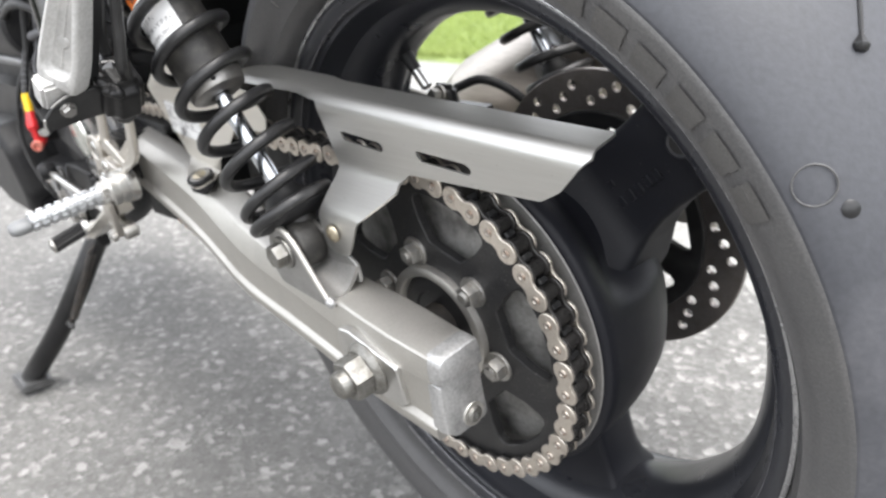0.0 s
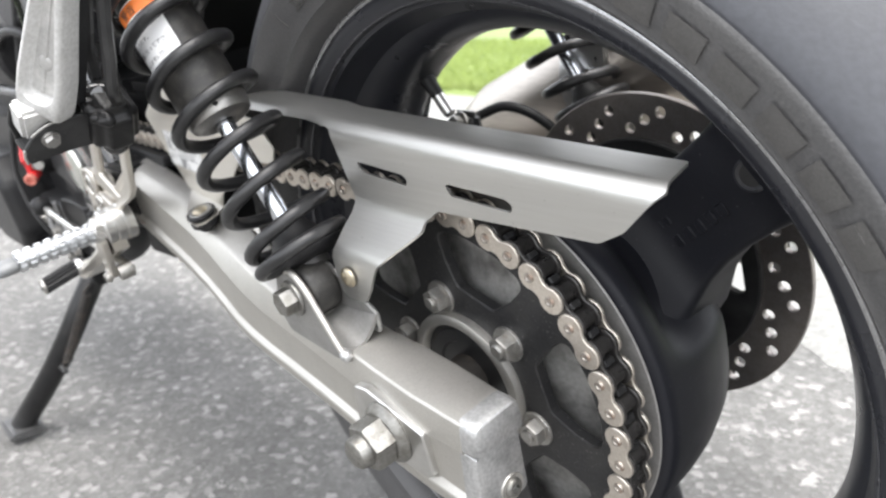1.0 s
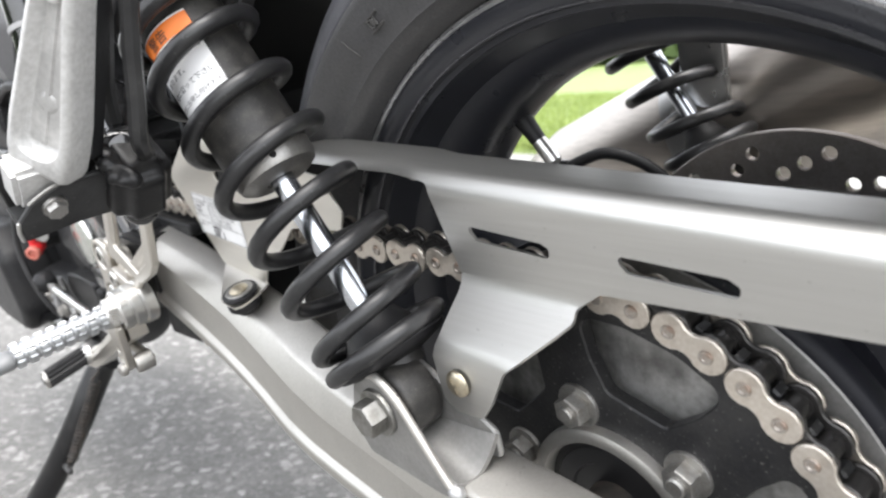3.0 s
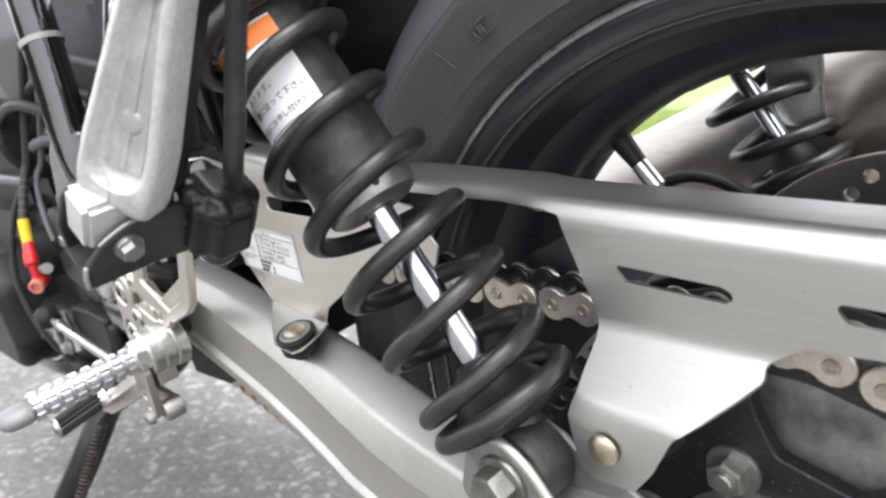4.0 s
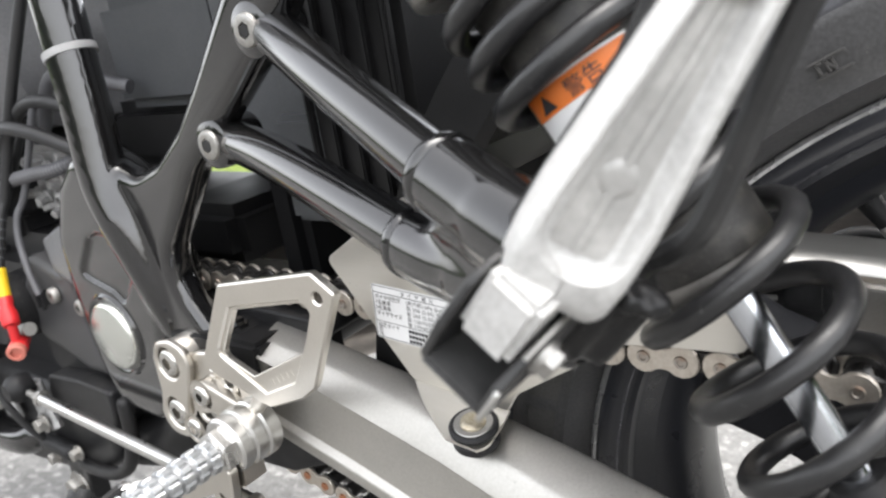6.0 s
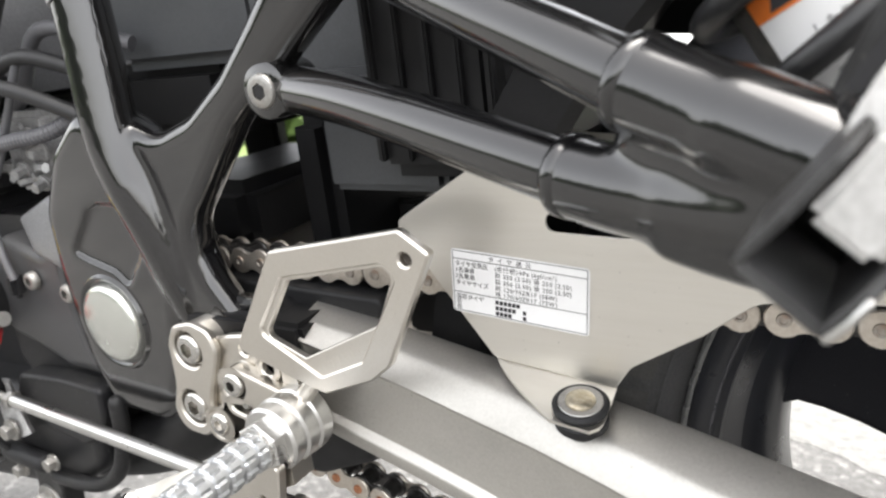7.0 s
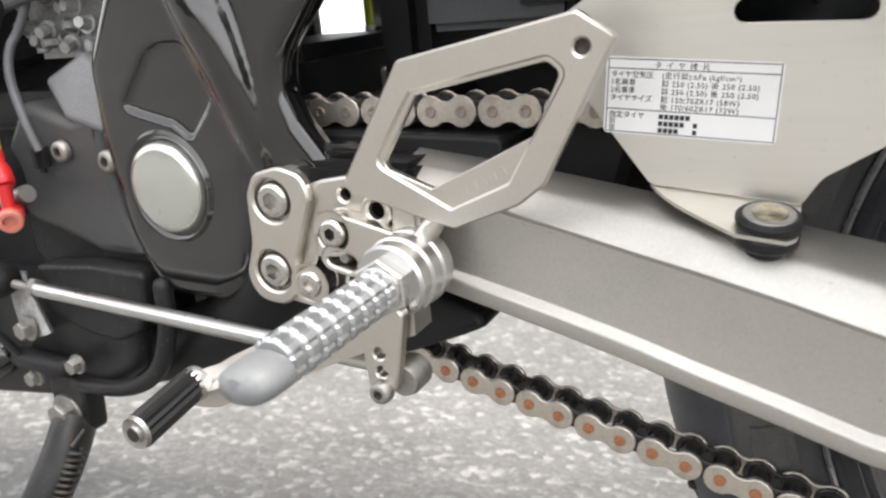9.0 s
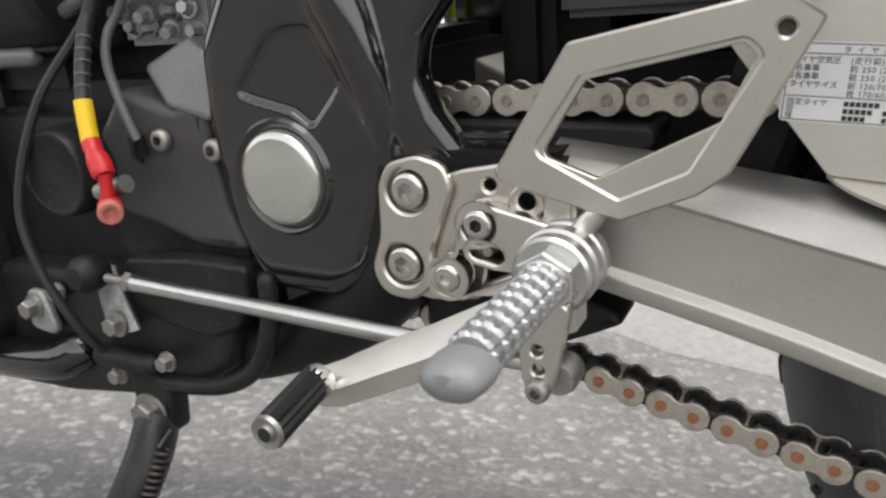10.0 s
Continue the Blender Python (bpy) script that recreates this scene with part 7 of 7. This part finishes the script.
part("linkage_case", block((-0.600, -0.050, 0.100), (-0.510, 0.090, 0.146), 0.010), "plastic", tray)
part("upper_case", block((-0.640, -0.050, 0.176), (-0.510, 0.090, 0.226), 0.010), "plastic", tray)
part("gap_post", block((-0.6400, 0.0780, 0.1300), (-0.5985, 0.0950, 0.1900), 0.004), "plastic", tray)
wedge = [(-0.620, 0.070), (-0.620, 0.0870), (-0.508, 0.1240), (-0.485, 0.1120), (-0.433, 0.1190), (-0.400, 0.1150), (-0.400, 0.070)]
part("cross_member", plate(wedge, (), 0.030, 0.110, 0.003), "arm", swingarm, "sloped cross member of the swingarm", sharp=20)
part("electric_box", block((-0.600, -0.058, 0.222), (-0.462, 0.050, 0.300), 0.008), "grey_plastic", airbox, "grey plastic box behind the frame", sharp=40)

part("inner_panel", block((-0.430, 0.000, 0.030), (-0.300, 0.010, 0.125), 0.003), "plastic", tray)
part("right_plate", plate(rounded([(-0.575, 0.060), (-0.575, 0.230), (-0.330, 0.260), (-0.330, 0.100), (-0.400, 0.055)], 0.01, 3), (), 0.115, 0.130, 0.004), "gloss", frame_thing, sharp=60)

# fuel tank side, cylinder head and covers ahead of the frame
# grey on the head cover stands in for sky mirrored in gloss black
part("head_cover", loft([[(x, y, z) for y, z in rounded([(-0.115 + k, 0.215), (-0.130 + k, 0.280), (-0.115 + k, 0.345), (0.11, 0.345), (0.11, 0.215)], 0.02, 4)] for x, k in ((-1.020, 0.02), (-1.000, 0.0), (-0.690, 0.0), (-0.665, 0.03))]), "facet", engine, "cylinder head cover greyed for the sky it reflects", sharp=40)
part("tank_side", loft([[(x, y, z) for y, z in rounded([(-0.105, 0.345), (-0.150, 0.400), (-0.140, 0.520), (0.14, 0.520), (0.105, 0.345)], 0.03, 4)] for x in (-1.15, -0.95, -0.70, -0.58)]), "gloss", bike, "gloss black fuel tank", sharp=40)
# seat and tail above the wheel, out of view, added to block overhead light
secs = []
for x, w, z0, z1 in ((-0.600, 0.085, 0.470, 0.560), (-0.560, 0.120, 0.440, 0.570), (-0.400, 0.130, 0.430, 0.545), (-0.200, 0.125, 0.440, 0.560), (0.000, 0.115, 0.470, 0.600), (0.180, 0.095, 0.510, 0.610), (0.280, 0.060, 0.550, 0.600)):
    secs.append([(x, y, z) for y, z in rounded([(-w * 0.75, z0), (w * 0.75, z0), (w, (z0 + z1) / 2), (w * 0.85, z1), (-w * 0.85, z1), (-w, (z0 + z1) / 2)], 0.02, 4)])
part("seat", loft(secs), "plastic", bike, "unseen black seat and tail added to block the sky above the rear wheel", sharp=40)
part("front_case", block((-1.150, -0.130, -0.090), (-0.780, 0.120, 0.140), 0.025), "engine", engine, sharp=40)
part("lower_pipe", sweep([(-0.960, -0.105, -0.076), (-0.790, -0.105, -0.062)], 0.0065, 12), "muffler", engine, "thin bare steel pipe under the engine")
part("exhaust_pipe", sweep(smooth_path([(-1.16, -0.06, 0.22), (-1.19, -0.06, 0.05), (-1.10, -0.06, -0.095), (-0.80, 0.03, -0.105)], 8), 0.022, 16), "muffler", engine, "steel exhaust pipe under the engine")
ribbed = smooth_path([(-0.720, -0.110, 0.172), (-0.670, -0.120, 0.184), (-0.630, -0.122, 0.190), (-0.590, -0.115, 0.196), (-0.560, -0.095, 0.215)], 24)
part("throttle_cable", sweep(ribbed, [0.0052 if k % 2 else 0.0043 for k in range(len(ribbed))], 12), "grey_cable", engine, "ribbed grey cable above the engine cover", sharp=20)

# wiring on the left of the engine
wiring = part("starter_cable", sweep(smooth_path([(-0.6629, -0.1530, 0.1250), (-0.6680, -0.1450, 0.1424), (-0.6713, -0.1350, 0.1630), (-0.6690, -0.1280, 0.1780), (-0.6450, -0.1150, 0.2400), (-0.6000, -0.1000, 0.3200)], 8), 0.0042, 12), "cable", bike, "black starter cable with yellow tape and red terminal boots")
random.seed(3)
for k in range(5):
    c = Vector((-0.6650, -0.1500, 0.1320)).lerp(Vector((-0.6705, -0.1375, 0.1580)), k / 4)
    part("cable_rib", lathe([(0.0042, -0.0006), (0.0045, -0.0004), (0.0045, 0.0004), (0.0042, 0.0006)], c, (-0.20 + random.uniform(-0.3, 0.3), 0.40, 0.9), 12), "grey_cable", wiring)
part("yellow_tape", sweep([(-0.6629, -0.1530, 0.1255), (-0.6605, -0.1555, 0.1150), (-0.6577, -0.1580, 0.1035)], 0.0050, 14), "yellow", wiring, "yellow tape round the cable")
part("red_boot", sweep(smooth_path([(-0.6590, -0.1570, 0.1050), (-0.6530, -0.1605, 0.0985), (-0.6475, -0.1630, 0.0915), (-0.6440, -0.1645, 0.0865)], 4), [0.0048, 0.0052, 0.0054, 0.0052, 0.0048, 0.0056, 0.0062, 0.0064, 0.0064, 0.0062, 0.0064, 0.0062, 0.0056], 14), "red", wiring, "red rubber terminal boot")
part("boot_neck", sweep([(-0.6440, -0.1645, 0.0880), (-0.6448, -0.1648, 0.0740)], 0.0036, 12), "red", wiring)
part("terminal_cap", lathe([(0.0, -0.010), (0.0058, -0.010), (0.0062, -0.002), (0.0068, 0.0), (0.0068, 0.004), (0.0062, 0.0060), (0.0, 0.0060)], (-0.6455, -0.1640, 0.0690), (0.72, -0.66, -0.18), 24), "red", wiring, "red rubber cap with a pale end")
part("terminal_end", lathe([(0.0066, 0.0040), (0.0069, 0.0090), (0.0060, 0.0100), (0.0040, 0.0100), (0.0036, 0.0075), (0.0, 0.0070)], (-0.6455, -0.1640, 0.0690), (0.72, -0.66, -0.18), 24), "copper", wiring)
part("terminal_stud", sweep([(-0.6640, -0.1540, 0.0740), (-0.6400, -0.1550, 0.0800)], 0.0052, 12), "ring", wiring)
hose = part("breather_hose", sweep(smooth_path([(-0.6420, -0.1400, 0.1010), (-0.6500, -0.1385, 0.1180), (-0.6620, -0.1330, 0.1420), (-0.6626, -0.1280, 0.1590), (-0.6553, -0.1200, 0.1764), (-0.6200, -0.1100, 0.2400)], 8), 0.0027, 10), "grey_cable", bike, "grey breather hose")
part("hose_tab", block((-0.6490, -0.1430, 0.0880), (-0.6400, -0.1340, 0.1060), 0.003), "engine", hose)
thin = part("loose_wire", sweep(smooth_path([(-0.6960, -0.1420, -0.0500), (-0.7020, -0.1620, -0.0100), (-0.7160, -0.1680, 0.0300), (-0.7220, -0.1650, 0.0700), (-0.7050, -0.1500, 0.1250), (-0.6800, -0.1250, 0.1700), (-0.6500, -0.1050, 0.2300)], 8), 0.0030, 8), "cable", bike, "thin black loose wire along the engine")
for k, (dy, c) in enumerate(((0.0, "cable"), (0.02, "cable"), (0.04, "grey_cable"))):
    part("harness_wire", sweep(smooth_path([(-0.78 + 0.03 * k, -0.12 + dy, 0.19), (-0.70 + 0.02 * k, -0.13 + dy, 0.215), (-0.62, -0.13 + dy, 0.225 + 0.015 * k), (-0.56, -0.11 + dy, 0.20 + 0.02 * k)], 8), 0.0050, 10), c, thin)
wire = part("yellow_wire", sweep(smooth_path([(-0.5560, 0.0990, 0.2300), (-0.5580, 0.0990, 0.1850), (-0.5590, 0.0990, 0.1480)], 6), 0.0034, 10), "lime", bike, "thin yellow-green wire with a white sleeve")
part("wire_sleeve", sweep(smooth_path([(-0.5590, 0.0990, 0.1490), (-0.5600, 0.0990, 0.1300), (-0.5605, 0.0990, 0.1120)], 6), 0.0040, 10), "white_plastic", wire)
